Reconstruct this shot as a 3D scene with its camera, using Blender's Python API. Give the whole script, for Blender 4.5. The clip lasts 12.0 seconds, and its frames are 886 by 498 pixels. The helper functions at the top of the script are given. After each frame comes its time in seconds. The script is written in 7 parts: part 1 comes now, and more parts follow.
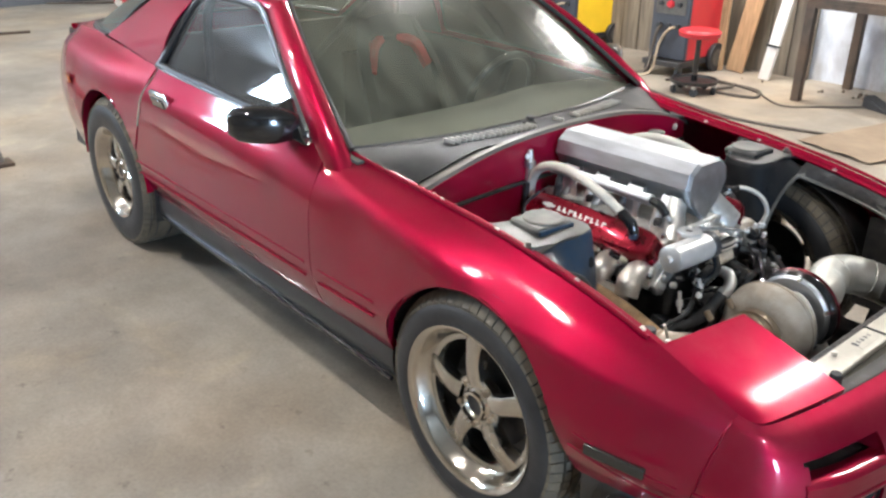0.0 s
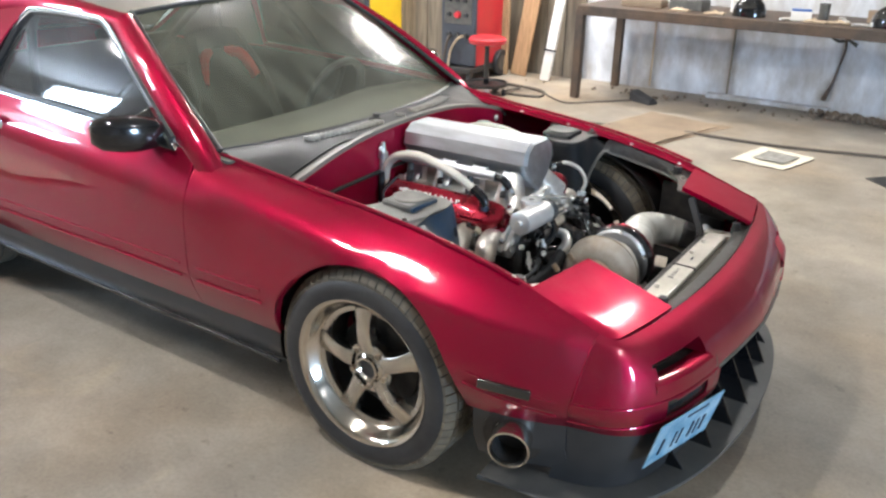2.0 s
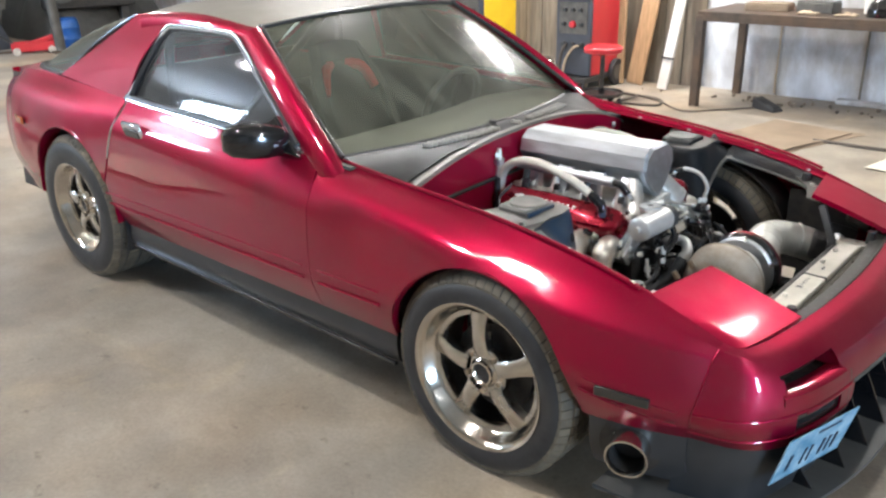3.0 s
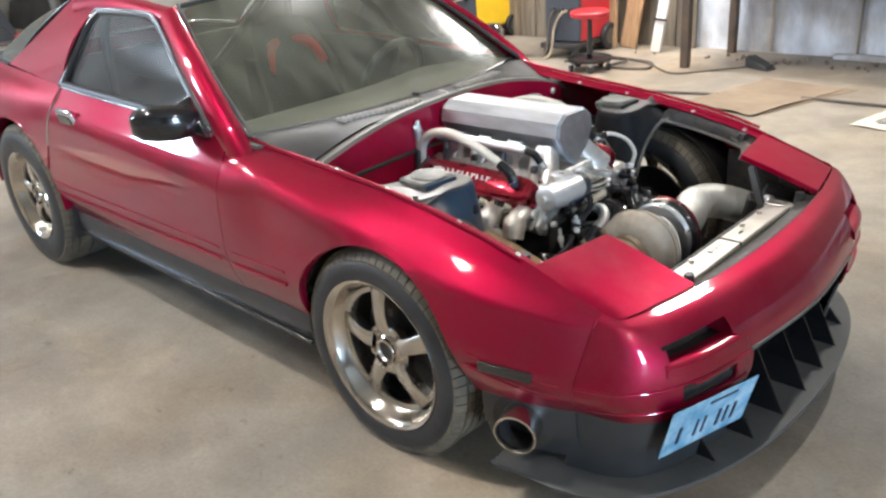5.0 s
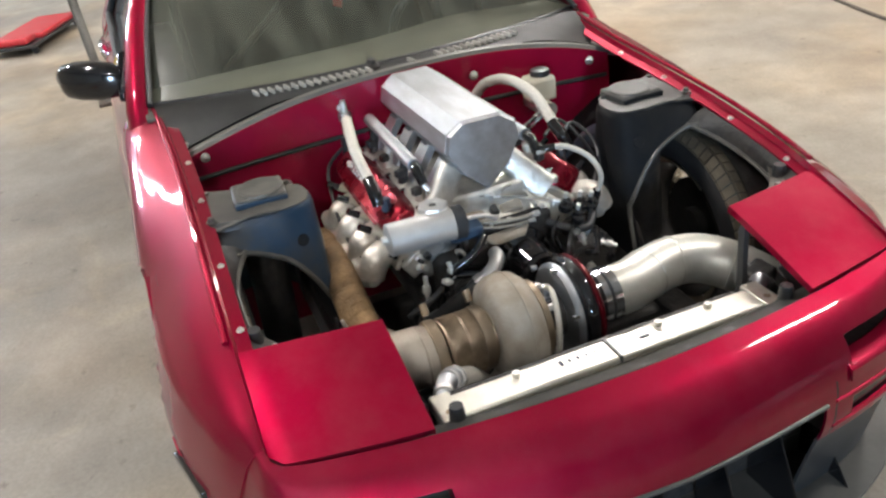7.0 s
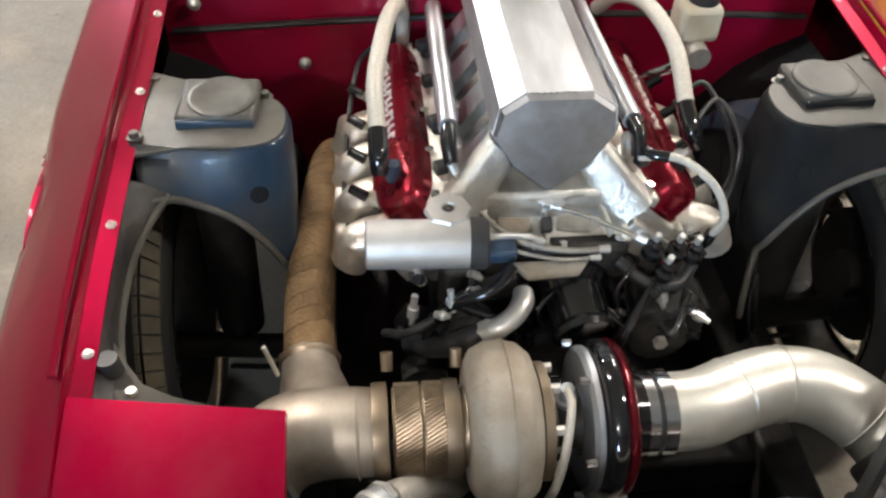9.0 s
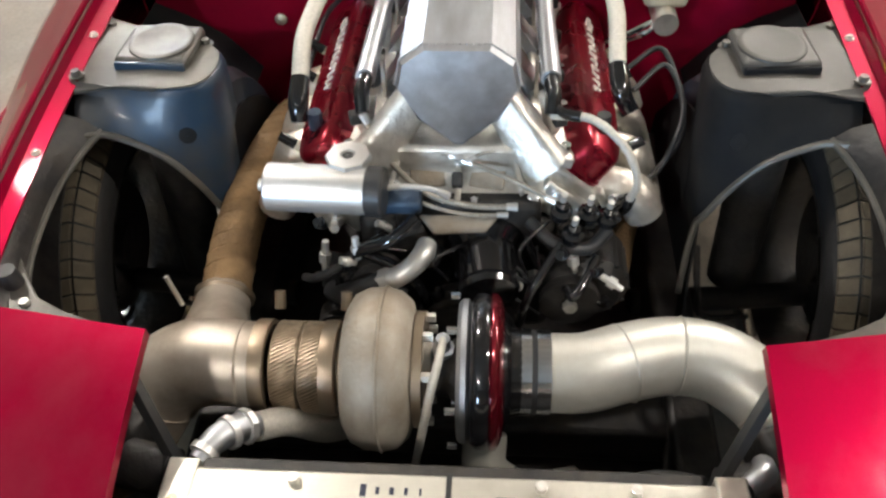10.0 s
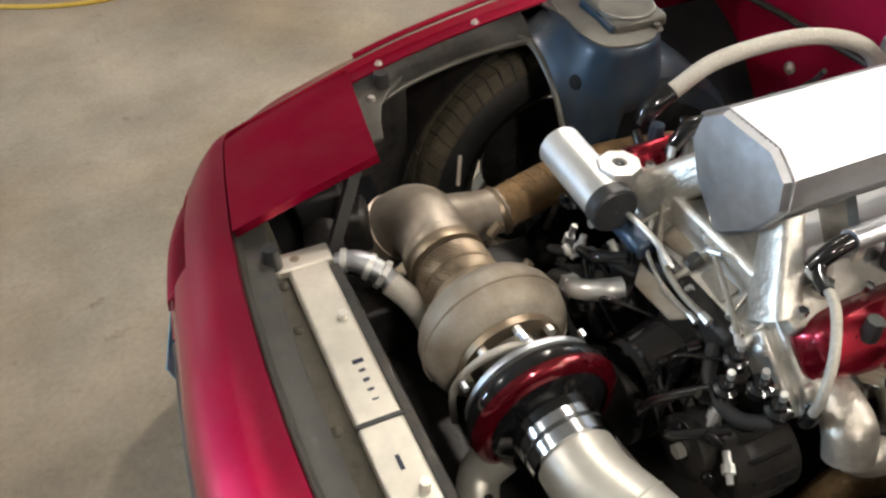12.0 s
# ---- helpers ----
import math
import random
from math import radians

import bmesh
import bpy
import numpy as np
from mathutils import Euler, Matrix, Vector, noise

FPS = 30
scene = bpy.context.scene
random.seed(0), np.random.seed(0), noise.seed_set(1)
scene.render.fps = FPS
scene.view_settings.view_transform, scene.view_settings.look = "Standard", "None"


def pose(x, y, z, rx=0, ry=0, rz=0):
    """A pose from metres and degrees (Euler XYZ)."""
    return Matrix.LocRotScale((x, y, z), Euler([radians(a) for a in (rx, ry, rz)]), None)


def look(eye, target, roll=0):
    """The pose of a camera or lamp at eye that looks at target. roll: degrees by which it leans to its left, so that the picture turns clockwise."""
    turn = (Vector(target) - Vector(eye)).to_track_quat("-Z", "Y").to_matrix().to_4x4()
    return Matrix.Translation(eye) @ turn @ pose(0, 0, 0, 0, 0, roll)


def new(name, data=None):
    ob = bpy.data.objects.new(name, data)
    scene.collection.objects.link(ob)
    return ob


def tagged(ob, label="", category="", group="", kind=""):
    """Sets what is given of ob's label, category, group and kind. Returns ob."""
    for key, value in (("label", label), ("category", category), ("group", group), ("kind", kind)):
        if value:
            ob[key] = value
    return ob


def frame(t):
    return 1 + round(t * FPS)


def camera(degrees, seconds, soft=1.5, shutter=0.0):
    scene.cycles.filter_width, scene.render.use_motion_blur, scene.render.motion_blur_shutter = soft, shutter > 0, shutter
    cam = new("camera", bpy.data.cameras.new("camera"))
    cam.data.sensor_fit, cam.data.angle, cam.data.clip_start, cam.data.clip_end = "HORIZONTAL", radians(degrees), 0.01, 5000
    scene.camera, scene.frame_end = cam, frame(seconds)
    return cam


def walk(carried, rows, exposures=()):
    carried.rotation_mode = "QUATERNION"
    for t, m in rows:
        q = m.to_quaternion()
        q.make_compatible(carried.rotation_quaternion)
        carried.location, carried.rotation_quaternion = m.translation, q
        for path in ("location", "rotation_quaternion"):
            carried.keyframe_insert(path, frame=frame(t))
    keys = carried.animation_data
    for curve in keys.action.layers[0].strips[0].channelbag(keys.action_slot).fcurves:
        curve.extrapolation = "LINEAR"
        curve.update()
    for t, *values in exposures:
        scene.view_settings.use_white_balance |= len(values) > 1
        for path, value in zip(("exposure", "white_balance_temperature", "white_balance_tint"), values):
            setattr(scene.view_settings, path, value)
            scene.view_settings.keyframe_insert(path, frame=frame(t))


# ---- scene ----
cam = camera(56.8, 12.0, soft=2.5)
PATH = [
    (0, (1.323, -2.042, 1.591), (-0.059, -0.849, 0.776), 0.5),
    (0.5, (1.296, -2.272, 1.573), (0.048, -0.913, 0.802), 1.3),
    (1, (1.334, -2.366, 1.58), (0.232, -0.888, 0.805), 1.5),
    (1.5, (1.345, -2.389, 1.591), (0.326, -0.854, 0.813), 1.4),
    (2, (1.344, -2.412, 1.594), (0.322, -0.876, 0.82), 1.1),
    (2.5, (1.331, -2.438, 1.594), (0.157, -1.011, 0.829), -0.8),
    (3, (1.339, -2.435, 1.574), (0.098, -1.054, 0.83), -1.4),
    (3.5, (1.339, -2.415, 1.575), (0.122, -1.018, 0.821), -1.4),
    (5.5, (1.67, -1.854, 1.533), (0.363, -0.573, 0.726), -5.0),
    (6, (1.715, -1.457, 1.541), (0.392, -0.211, 0.703), -4.0),
    (6.5, (1.844, -1.038, 1.535), (0.259, -0.184, 0.663), -8.3),
    (7, (1.801, -0.671, 1.535), (0.133, -0.136, 0.569), -8.3),
    (7.5, (1.578, -0.414, 1.542), (-0.049, -0.074, 0.429), -1.5),
    (9.5, (1.072, -0.171, 1.525), (-0.313, -0.076, 0.085), 1.3),
    (10, (1.164, 0.063, 1.508), (-0.239, -0.06, 0.087), -2.4),
    (10.5, (1.119, 0.247, 1.511), (-0.204, -0.141, 0.063), -7.0),
    (11, (1.018, 0.32, 1.51), (-0.122, -0.378, 0.022), -0.9),
    (11.5, (0.933, 0.48, 1.489), (0.083, -0.636, 0.064), -0.6),
    (12, (0.854, 0.652, 1.486), (0.252, -0.681, 0.122), 0.2),
]
# the clip's own slow drift in exposure and white balance
DRIFT = [(0.0, 0.26, 6060, 10), (3.5, 0.27, 6060, 10), (5.5, 0.31, 6150, 10), (7.5, 0.03, 6350, 10), (9.5, 0.23, 6600, 10), (10.5, 0.14, 6600, 10), (11.5, -0.10, 6900, 10), (12.0, -0.05, 6800, 10)]
walk(cam, [(t, look(eye, target, roll)) for t, eye, target, roll in PATH], DRIFT)

# ---- world ----
world = bpy.data.worlds.new("world")
world.use_nodes = True
scene.world = world
wn = world.node_tree.nodes
sky = wn.new("ShaderNodeTexSky")
sky.sky_type, sky.sun_disc = "NISHITA", False
sky.sun_elevation, sky.sun_rotation = radians(35), radians(200)
world.node_tree.links.new(sky.outputs[0], wn["Background"].inputs[0])
wn["Background"].inputs[1].default_value = 0.1


def area_lamp(name, eye, target, sx, sy, watts, colour):
    la = bpy.data.lights.new(name, "AREA")
    la.shape, la.size, la.size_y, la.energy, la.color = "RECTANGLE", sx, sy, watts, colour
    ob = new(name, la)
    ob.matrix_world = look(eye, target)
    return ob


# where the ceiling lamps hang: x, y, z and turn
STRIPS = [(0.92, 3.1, 3.9, 90), (-4.2, 2.6, 3.9, 90), (-8.6, 1.6, 3.9, 0), (-2.1, 4.5, 3.0, 0)]
# the last three bays are unseen additions, two of them to brighten the floor
BAYS = [(-1.1, -1.95, 3.7), (4.6, -2.0, 3.7), (-6.6, -3.6, 3.7), (-4.6, -2.9, 3.7), (-3.0, 2.3, 3.7)]

WARM, COOL = (1.0, 0.955, 0.895), (0.52, 0.74, 1.0)
# daylight through the open door in front and the high window behind
area_lamp("side_door_daylight", (8.1, -3.4, 1.15), (0, -0.8, 0.6), 1.0, 1.9, 400, COOL)
for sx, sy, sz, st in STRIPS:
    area_lamp("strip_lamp", (sx, sy, sz - 0.04), (sx, sy + 0.0005, 0), 1.15 if st == 0 else 0.1, 0.1 if st == 0 else 1.15, 85, WARM)
area_lamp("high_window_daylight", (-10.45, -6.12, 3.70), (-10.45, 0, 3.70), 1.7, 0.95, 520, (0.66, 0.82, 1.0))


# ---- materials ----
def mat(name, base, rough=0.5, metal=0.0, vary=0.12, scale=8.0, bump=0.0, bump_scale=60.0, second=None, mix=0.5,
        second_scale=3.0, coat=0.0, coat_rough=0.08, spec=0.5, rough_vary=0.1, stretch=(1, 1, 1), low=0.42, high=0.62):
    m = bpy.data.materials.new(name)
    m.use_nodes = True
    nt = m.node_tree
    b = nt.nodes["Principled BSDF"]
    tc = nt.nodes.new("ShaderNodeTexCoord")
    mp = nt.nodes.new("ShaderNodeMapping")
    mp.inputs["Scale"].default_value = stretch
    nt.links.new(tc.outputs["Object"], mp.inputs[0])
    n1 = nt.nodes.new("ShaderNodeTexNoise")
    n1.inputs["Scale"].default_value, n1.inputs["Detail"].default_value = scale, 6
    nt.links.new(mp.outputs[0], n1.inputs[0])
    ramp = nt.nodes.new("ShaderNodeValToRGB")
    ramp.color_ramp.elements[0].position, ramp.color_ramp.elements[1].position = 0.3, 0.7
    ramp.color_ramp.elements[0].color = tuple(max(0, c * (1 - vary)) for c in base) + (1,)
    ramp.color_ramp.elements[1].color = tuple(min(1, c * (1 + vary)) for c in base) + (1,)
    nt.links.new(n1.outputs[0], ramp.inputs[0])
    out = ramp.outputs[0]
    if second:
        n2 = nt.nodes.new("ShaderNodeTexNoise")
        n2.inputs["Scale"].default_value, n2.inputs["Detail"].default_value = second_scale, 9
        n2.inputs["Roughness"].default_value = 0.65
        nt.links.new(mp.outputs[0], n2.inputs[0])
        r2 = nt.nodes.new("ShaderNodeValToRGB")
        r2.color_ramp.elements[0].position, r2.color_ramp.elements[1].position = low, high
        r2.color_ramp.elements[0].color, r2.color_ramp.elements[1].color = (0, 0, 0, 1), (mix, mix, mix, 1)
        nt.links.new(n2.outputs[0], r2.inputs[0])
        mx = nt.nodes.new("ShaderNodeMix")
        mx.data_type = "RGBA"
        nt.links.new(r2.outputs[0], mx.inputs["Factor"])
        nt.links.new(out, mx.inputs["A"])
        mx.inputs["B"].default_value = (*second, 1)
        out = mx.outputs["Result"]
    nt.links.new(out, b.inputs["Base Color"])
    mr = nt.nodes.new("ShaderNodeMapRange")
    mr.inputs["To Min"].default_value, mr.inputs["To Max"].default_value = max(0.02, rough - rough_vary), min(1, rough + rough_vary)
    nt.links.new(n1.outputs[0], mr.inputs[0])
    nt.links.new(mr.outputs[0], b.inputs["Roughness"])
    b.inputs["Metallic"].default_value = metal
    b.inputs["Specular IOR Level"].default_value = spec
    b.inputs["Coat Weight"].default_value = coat
    b.inputs["Coat Roughness"].default_value = coat_rough
    if bump:
        n3 = nt.nodes.new("ShaderNodeTexNoise")
        n3.inputs["Scale"].default_value, n3.inputs["Detail"].default_value = bump_scale, 5
        nt.links.new(mp.outputs[0], n3.inputs[0])
        bp = nt.nodes.new("ShaderNodeBump")
        bp.inputs["Strength"].default_value, bp.inputs["Distance"].default_value = bump, 0.01
        nt.links.new(n3.outputs[0], bp.inputs["Height"])
        nt.links.new(bp.outputs[0], b.inputs["Normal"])
    return m


def glow(name, colour, power):
    m = bpy.data.materials.new(name)
    m.use_nodes = True
    b = m.node_tree.nodes["Principled BSDF"]
    b.inputs["Base Color"].default_value = (*colour, 1)
    b.inputs["Emission Color"].default_value = (*colour, 1)
    b.inputs["Emission Strength"].default_value = power
    return m


def glass(name, tint, dust, dust_colour, gloss=0.04, smear=(1, 1, 1)):
    m = bpy.data.materials.new(name)
    m.use_nodes = True
    nt = m.node_tree
    b = nt.nodes["Principled BSDF"]
    b.inputs["Base Color"].default_value = (*dust_colour, 1)
    b.inputs["Roughness"].default_value = 0.6
    tr = nt.nodes.new("ShaderNodeBsdfTransparent")
    tr.inputs[0].default_value = (*tint, 1)
    gl = nt.nodes.new("ShaderNodeBsdfGlossy")
    gl.inputs["Roughness"].default_value = gloss
    fr = nt.nodes.new("ShaderNodeFresnel")
    fr.inputs[0].default_value = 1.5
    a = nt.nodes.new("ShaderNodeMixShader")
    nt.links.new(fr.outputs[0], a.inputs[0])
    nt.links.new(tr.outputs[0], a.inputs[1])
    nt.links.new(gl.outputs[0], a.inputs[2])
    tc = nt.nodes.new("ShaderNodeTexCoord")
    n1 = nt.nodes.new("ShaderNodeTexNoise")
    n1.inputs["Scale"].default_value, n1.inputs["Detail"].default_value = 5, 8
    mp = nt.nodes.new("ShaderNodeMapping")
    mp.inputs["Scale"].default_value = smear
    nt.links.new(tc.outputs["Object"], mp.inputs[0])
    nt.links.new(mp.outputs[0], n1.inputs[0])
    mr = nt.nodes.new("ShaderNodeMapRange")
    mr.inputs["From Min"].default_value, mr.inputs["From Max"].default_value = 0.30, 0.75
    mr.inputs["To Min"].default_value, mr.inputs["To Max"].default_value = dust * 0.4, dust * 1.5
    nt.links.new(n1.outputs[0], mr.inputs[0])
    c = nt.nodes.new("ShaderNodeMixShader")
    nt.links.new(mr.outputs[0], c.inputs[0])
    nt.links.new(a.outputs[0], c.inputs[1])
    nt.links.new(b.outputs[0], c.inputs[2])
    nt.links.new(c.outputs[0], nt.nodes["Material Output"].inputs[0])
    return m


RED = mat("candy_red_paint", (0.265, 0.0010, 0.024), 0.42, 0.58, 0.10, 3, coat=1.0, coat_rough=0.055, spec=0.0, rough_vary=0.05, second=(0.23, 0.012, 0.034), mix=0.4, second_scale=2.5)
RED_LID = mat("satin_red_paint", (0.33, 0.0012, 0.031), 0.42, 0.75, 0.08, 6, coat=0.3, coat_rough=0.10, spec=0.0, second=(0.38, 0.07, 0.09), mix=0.28, second_scale=4.5, low=0.46, high=0.70)
RED_DUSTY = mat("dusty_red_paint", (0.33, 0.008, 0.034), 0.45, 0.35, 0.12, 4, coat=0.9, coat_rough=0.10, spec=0.1, second=(0.36, 0.10, 0.11), mix=0.5, second_scale=3.5)
RED_NOSE = mat("smudged_red_paint", (0.32, 0.0014, 0.031), 0.45, 0.85, 0.10, 4, coat=1.0, coat_rough=0.05, spec=0.02, second=(0.34, 0.05, 0.08), mix=0.35, second_scale=4, low=0.46, high=0.72)
RED_BAY = mat("engine_bay_red", (0.33, 0.004, 0.035), 0.4, 0.3, 0.12, 5, coat=0.6, spec=0.1, second=(0.16, 0.006, 0.018), mix=0.4)
RED_DEEP = mat("deep_red_anodising", (0.17, 0.004, 0.014), 0.2, 0.7, 0.1, 20, coat=0.6)
RED_ANOD = mat("anodised_red", (0.25, 0.004, 0.018), 0.28, 0.75, 0.1, 20, coat=0.6)
BLACK = mat("black_plastic", (0.030, 0.031, 0.033), 0.38, 0, 0.25, 12, second=(0.032, 0.030, 0.028), mix=0.45, second_scale=6)
BLACK_GLOSS = mat("gloss_black", (0.008, 0.008, 0.009), 0.12, 0, 0.1, 10, coat=0.6)
GRIME = mat("grimy_black_metal", (0.032, 0.031, 0.031), 0.5, 0.4, 0.3, 30, 0.3, second=(0.07, 0.06, 0.05), mix=0.5, second_scale=18)
# bay paint darkened so that its colour carries the shade
DARKBAY = mat("dark_bay_paint_with_shade", (0.010, 0.011, 0.013), 0.6, 0.0, 0.2, 6, 0.06, second=(0.022, 0.021, 0.019), mix=0.5, second_scale=9, coat=0.0, spec=0.10)
TOWERBLUE = mat("blue_grey_bay_paint", (0.018, 0.040, 0.070), 0.38, 0.1, 0.2, 5, 0.05, second=(0.055, 0.053, 0.049), mix=0.7, second_scale=8, coat=0.1, spec=0.3)
DUSTGREY = mat("dusty_grey_panel", (0.125, 0.118, 0.103), 0.42, 0.3, 0.15, 6, second=(0.05, 0.048, 0.044), mix=0.7, second_scale=7)
HEADER = mat("bronzed_cast_header", (0.76, 0.72, 0.65), 0.34, 0.7, 0.2, 18, 0.3, 90, second=(0.34, 0.27, 0.19), mix=0.5, second_scale=12)
BLACK_SCUFFED = mat("scuffed_black_plastic", (0.013, 0.013, 0.013), 0.5, 0.0, 0.2, 14, second=(0.032, 0.031, 0.028), mix=0.5, second_scale=10, spec=0.25)
# light grey carries the bright reflections on the vent slats
SLATGREY = mat("slat_with_painted_reflection", (0.40, 0.39, 0.35), 0.4, 0.0, 0.2, 20, second=(0.2, 0.19, 0.17), mix=0.5, second_scale=30)
PANELGREY = mat("dusty_grey_panel_paint", (0.045, 0.044, 0.040), 0.45, 0.0, 0.15, 9, second=(0.07, 0.066, 0.056), mix=0.5, second_scale=12, spec=0.2)
SILT = mat("olive_silt", (0.05, 0.045, 0.033), 0.85, 0.0, 0.3, 25, 0.2, 90, second=(0.10, 0.09, 0.07), mix=0.5, second_scale=14)
STRIPGREY = mat("dull_grey_and_shaded_top", (0.075, 0.073, 0.067), 0.5, 0.2, 0.15, 9, second=(0.045, 0.043, 0.04), mix=0.5, second_scale=12)
COWLGREY = mat("dusty_cowl_paint", (0.13, 0.124, 0.108), 0.45, 0.2, 0.15, 6, second=(0.10, 0.095, 0.085), mix=0.6, second_scale=9)
ROOFGREY = mat("dusty_grey_roof", (0.24, 0.22, 0.19), 0.42, 0.15, 0.12, 3, second=(0.15, 0.14, 0.12), mix=0.5, coat=0.3)
RUBBER = mat("tyre_rubber", (0.019, 0.019, 0.020), 0.55, 0, 0.2, 20, 0.15, second=(0.045, 0.042, 0.038), mix=0.45, second_scale=6)
TREAD = mat("dusty_tread", (0.125, 0.103, 0.07), 0.8, 0, 0.25, 25, 0.2, second=(0.06, 0.054, 0.044), mix=0.6, second_scale=8)
CHROME = mat("polished_wheel", (0.62, 0.57, 0.50), 0.14, 1.0, 0.08, 10, rough_vary=0.05)
WHEELDARK = mat("brushed_spoke", (0.60, 0.56, 0.50), 0.25, 1.0, 0.12, 14)
BRUSHED = mat("sheet_aluminium", (0.53, 0.55, 0.58), 0.43, 1.0, 0.14, 8, 0.05, 90, rough_vary=0.12, second=(0.42, 0.43, 0.44), mix=0.5, second_scale=7, stretch=(1, 4, 4))
CAST = mat("cast_aluminium", (0.76, 0.74, 0.69), 0.38, 0.75, 0.15, 25, 0.25, 120, second=(0.42, 0.39, 0.34), mix=0.5, second_scale=14)
STEEL = mat("satin_steel_pipe", (0.70, 0.69, 0.63), 0.42, 0.6, 0.08, 5, second=(0.50, 0.47, 0.40), mix=0.5, second_scale=7)
STAINLESS_HOT = mat("heat_tinted_steel", (0.60, 0.54, 0.46), 0.44, 0.6, 0.14, 8, second=(0.30, 0.225, 0.155), mix=0.65, second_scale=6)
IRON = mat("cast_iron_housing", (0.40, 0.36, 0.30), 0.6, 0.3, 0.15, 14, 0.2, 150, second=(0.24, 0.185, 0.13), mix=0.65, second_scale=9)
BRONZE = mat("browned_clamp", (0.33, 0.26, 0.185), 0.40, 0.8, 0.2, 12)
WRAP = mat("brown_exhaust_wrap", (0.26, 0.16, 0.075), 0.85, 0, 0.25, 30, 0.5, 160, second=(0.14, 0.085, 0.04), mix=0.6, second_scale=10)
MESH_FLEX = mat("woven_steel_flex", (0.33, 0.26, 0.185), 0.4, 0.8, 0.25, 60)
BRAID = mat("braided_hose", (0.54, 0.51, 0.45), 0.5, 0.3, 0.12, 220, 0.25, 400)
BRAIDFINE = mat("thin_braided_line", (0.36, 0.33, 0.28), 0.42, 0.5, 0.2, 260, 0.3, 420)
SATIN_AL = mat("satin_aluminium", (0.76, 0.76, 0.75), 0.40, 0.75, 0.10, 10, 0.05, 120, second=(0.56, 0.55, 0.52), mix=0.5, second_scale=8)
BLUETINT = mat("dull_blue_tint", (0.06, 0.10, 0.16), 0.4, 0.3, 0.2, 12, second=(0.03, 0.03, 0.035), mix=0.7, second_scale=9)
RADIATOR = mat("radiator_tank", (0.74, 0.71, 0.63), 0.42, 0.75, 0.08, 8, second=(0.42, 0.40, 0.35), mix=0.5, second_scale=6)
FIN = mat("radiator_core", (0.10, 0.10, 0.10), 0.6, 0.5)
WHITE_PLASTIC = mat("aged_white_plastic", (0.62, 0.58, 0.46), 0.5, 0, 0.1, 10, second=(0.35, 0.3, 0.2), mix=0.4)
PALE = mat("pale_lettering", (0.72, 0.66, 0.62), 0.45, 0.2, 0.05, 20)
DARKINK = mat("dark_ink", (0.02, 0.025, 0.05), 0.6)
PLATE = mat("pale_blue_plate", (0.12, 0.32, 0.48), 0.4, 0, 0.2, 14, second=(0.46, 0.60, 0.66), mix=0.8, second_scale=16)
AMBER = mat("amber_lens", (0.40, 0.10, 0.03), 0.2, coat=0.5)
SMOKED = mat("smoked_lens", (0.018, 0.016, 0.014), 0.2, coat=0.6)
SEATCLOTH = mat("black_seat_cloth", (0.035, 0.033, 0.03), 0.85, 0, 0.15, 14, second=(0.05, 0.047, 0.042), mix=0.5, second_scale=5)
SEATRED = mat("red_seat_belt", (0.50, 0.03, 0.02), 0.7, 0, 0.15, 40)
TRIM_TAN = mat("dusty_dash", (0.095, 0.092, 0.075), 0.8, 0, 0.2, 8, second=(0.17, 0.165, 0.135), mix=0.5)
WINDSCREEN = glass("dusty_windscreen_glass", (0.66, 0.68, 0.59), 0.165, (0.36, 0.37, 0.27), 0.22, (1.0, 2.4, 0.8))
SIDEGLASS = glass("tinted_side_glass", (0.66, 0.67, 0.65), 0.17, (0.24, 0.25, 0.26), 0.03)
MIRRORGLASS = mat("mirror_glass", (0.9, 0.9, 0.9), 0.03, 1.0, 0, rough_vary=0.01)
DARKTRIM = mat("dulled_window_trim", (0.30, 0.32, 0.35), 0.22, 0.9, 0.2, 12, second=(0.06, 0.06, 0.065), mix=0.6, second_scale=5)
CLAD = mat("stained_wall_boards", (0.20, 0.165, 0.12), 0.8, 0, 0.3, 4, 0.2, stretch=(6, 6, 0.6), second=(0.10, 0.085, 0.065), mix=0.6)
PRINT = mat("grey_printed_page", (0.30, 0.285, 0.25), 0.85, 0, 0.3, 30, second=(0.16, 0.15, 0.135), mix=0.6, second_scale=20)
CHROMETRIM = mat("bright_window_trim", (0.70, 0.72, 0.75), 0.15, 1.0, 0.05, 10)
FLOOR = mat("worn_concrete_floor", (0.345, 0.305, 0.254), 0.62, 0, 0.12, 1.3, 0.12, 30, second=(0.225, 0.20, 0.168), mix=0.7, second_scale=0.9, rough_vary=0.15, low=0.42, high=0.62)
CONCRETE = mat("whitewashed_concrete", (0.64, 0.66, 0.69), 0.6, 0, 0.22, 5, 0.6, 14, second=(0.30, 0.25, 0.19), mix=0.7, second_scale=1.6, coat=0.0, stretch=(1.5, 1.5, 0.7))
WALLTIN = mat("dull_wall_sheet", (0.30, 0.28, 0.24), 0.6, 0.1, 0.2, 2, second=(0.16, 0.14, 0.11), mix=0.6)
SPLITGREY = mat("scuffed_grey_plastic", (0.060, 0.059, 0.056), 0.5, 0, 0.2, 9, 0.05, second=(0.11, 0.105, 0.095), mix=0.5, second_scale=5)
CEILMAT = mat("dull_roof_deck", (0.44, 0.42, 0.38), 0.7, 0, 0.15, 1.5)
RUST = mat("rusty_bench_steel", (0.085, 0.066, 0.052), 0.6, 0.4, 0.25, 12, 0.2, second=(0.15, 0.09, 0.05), mix=0.5)
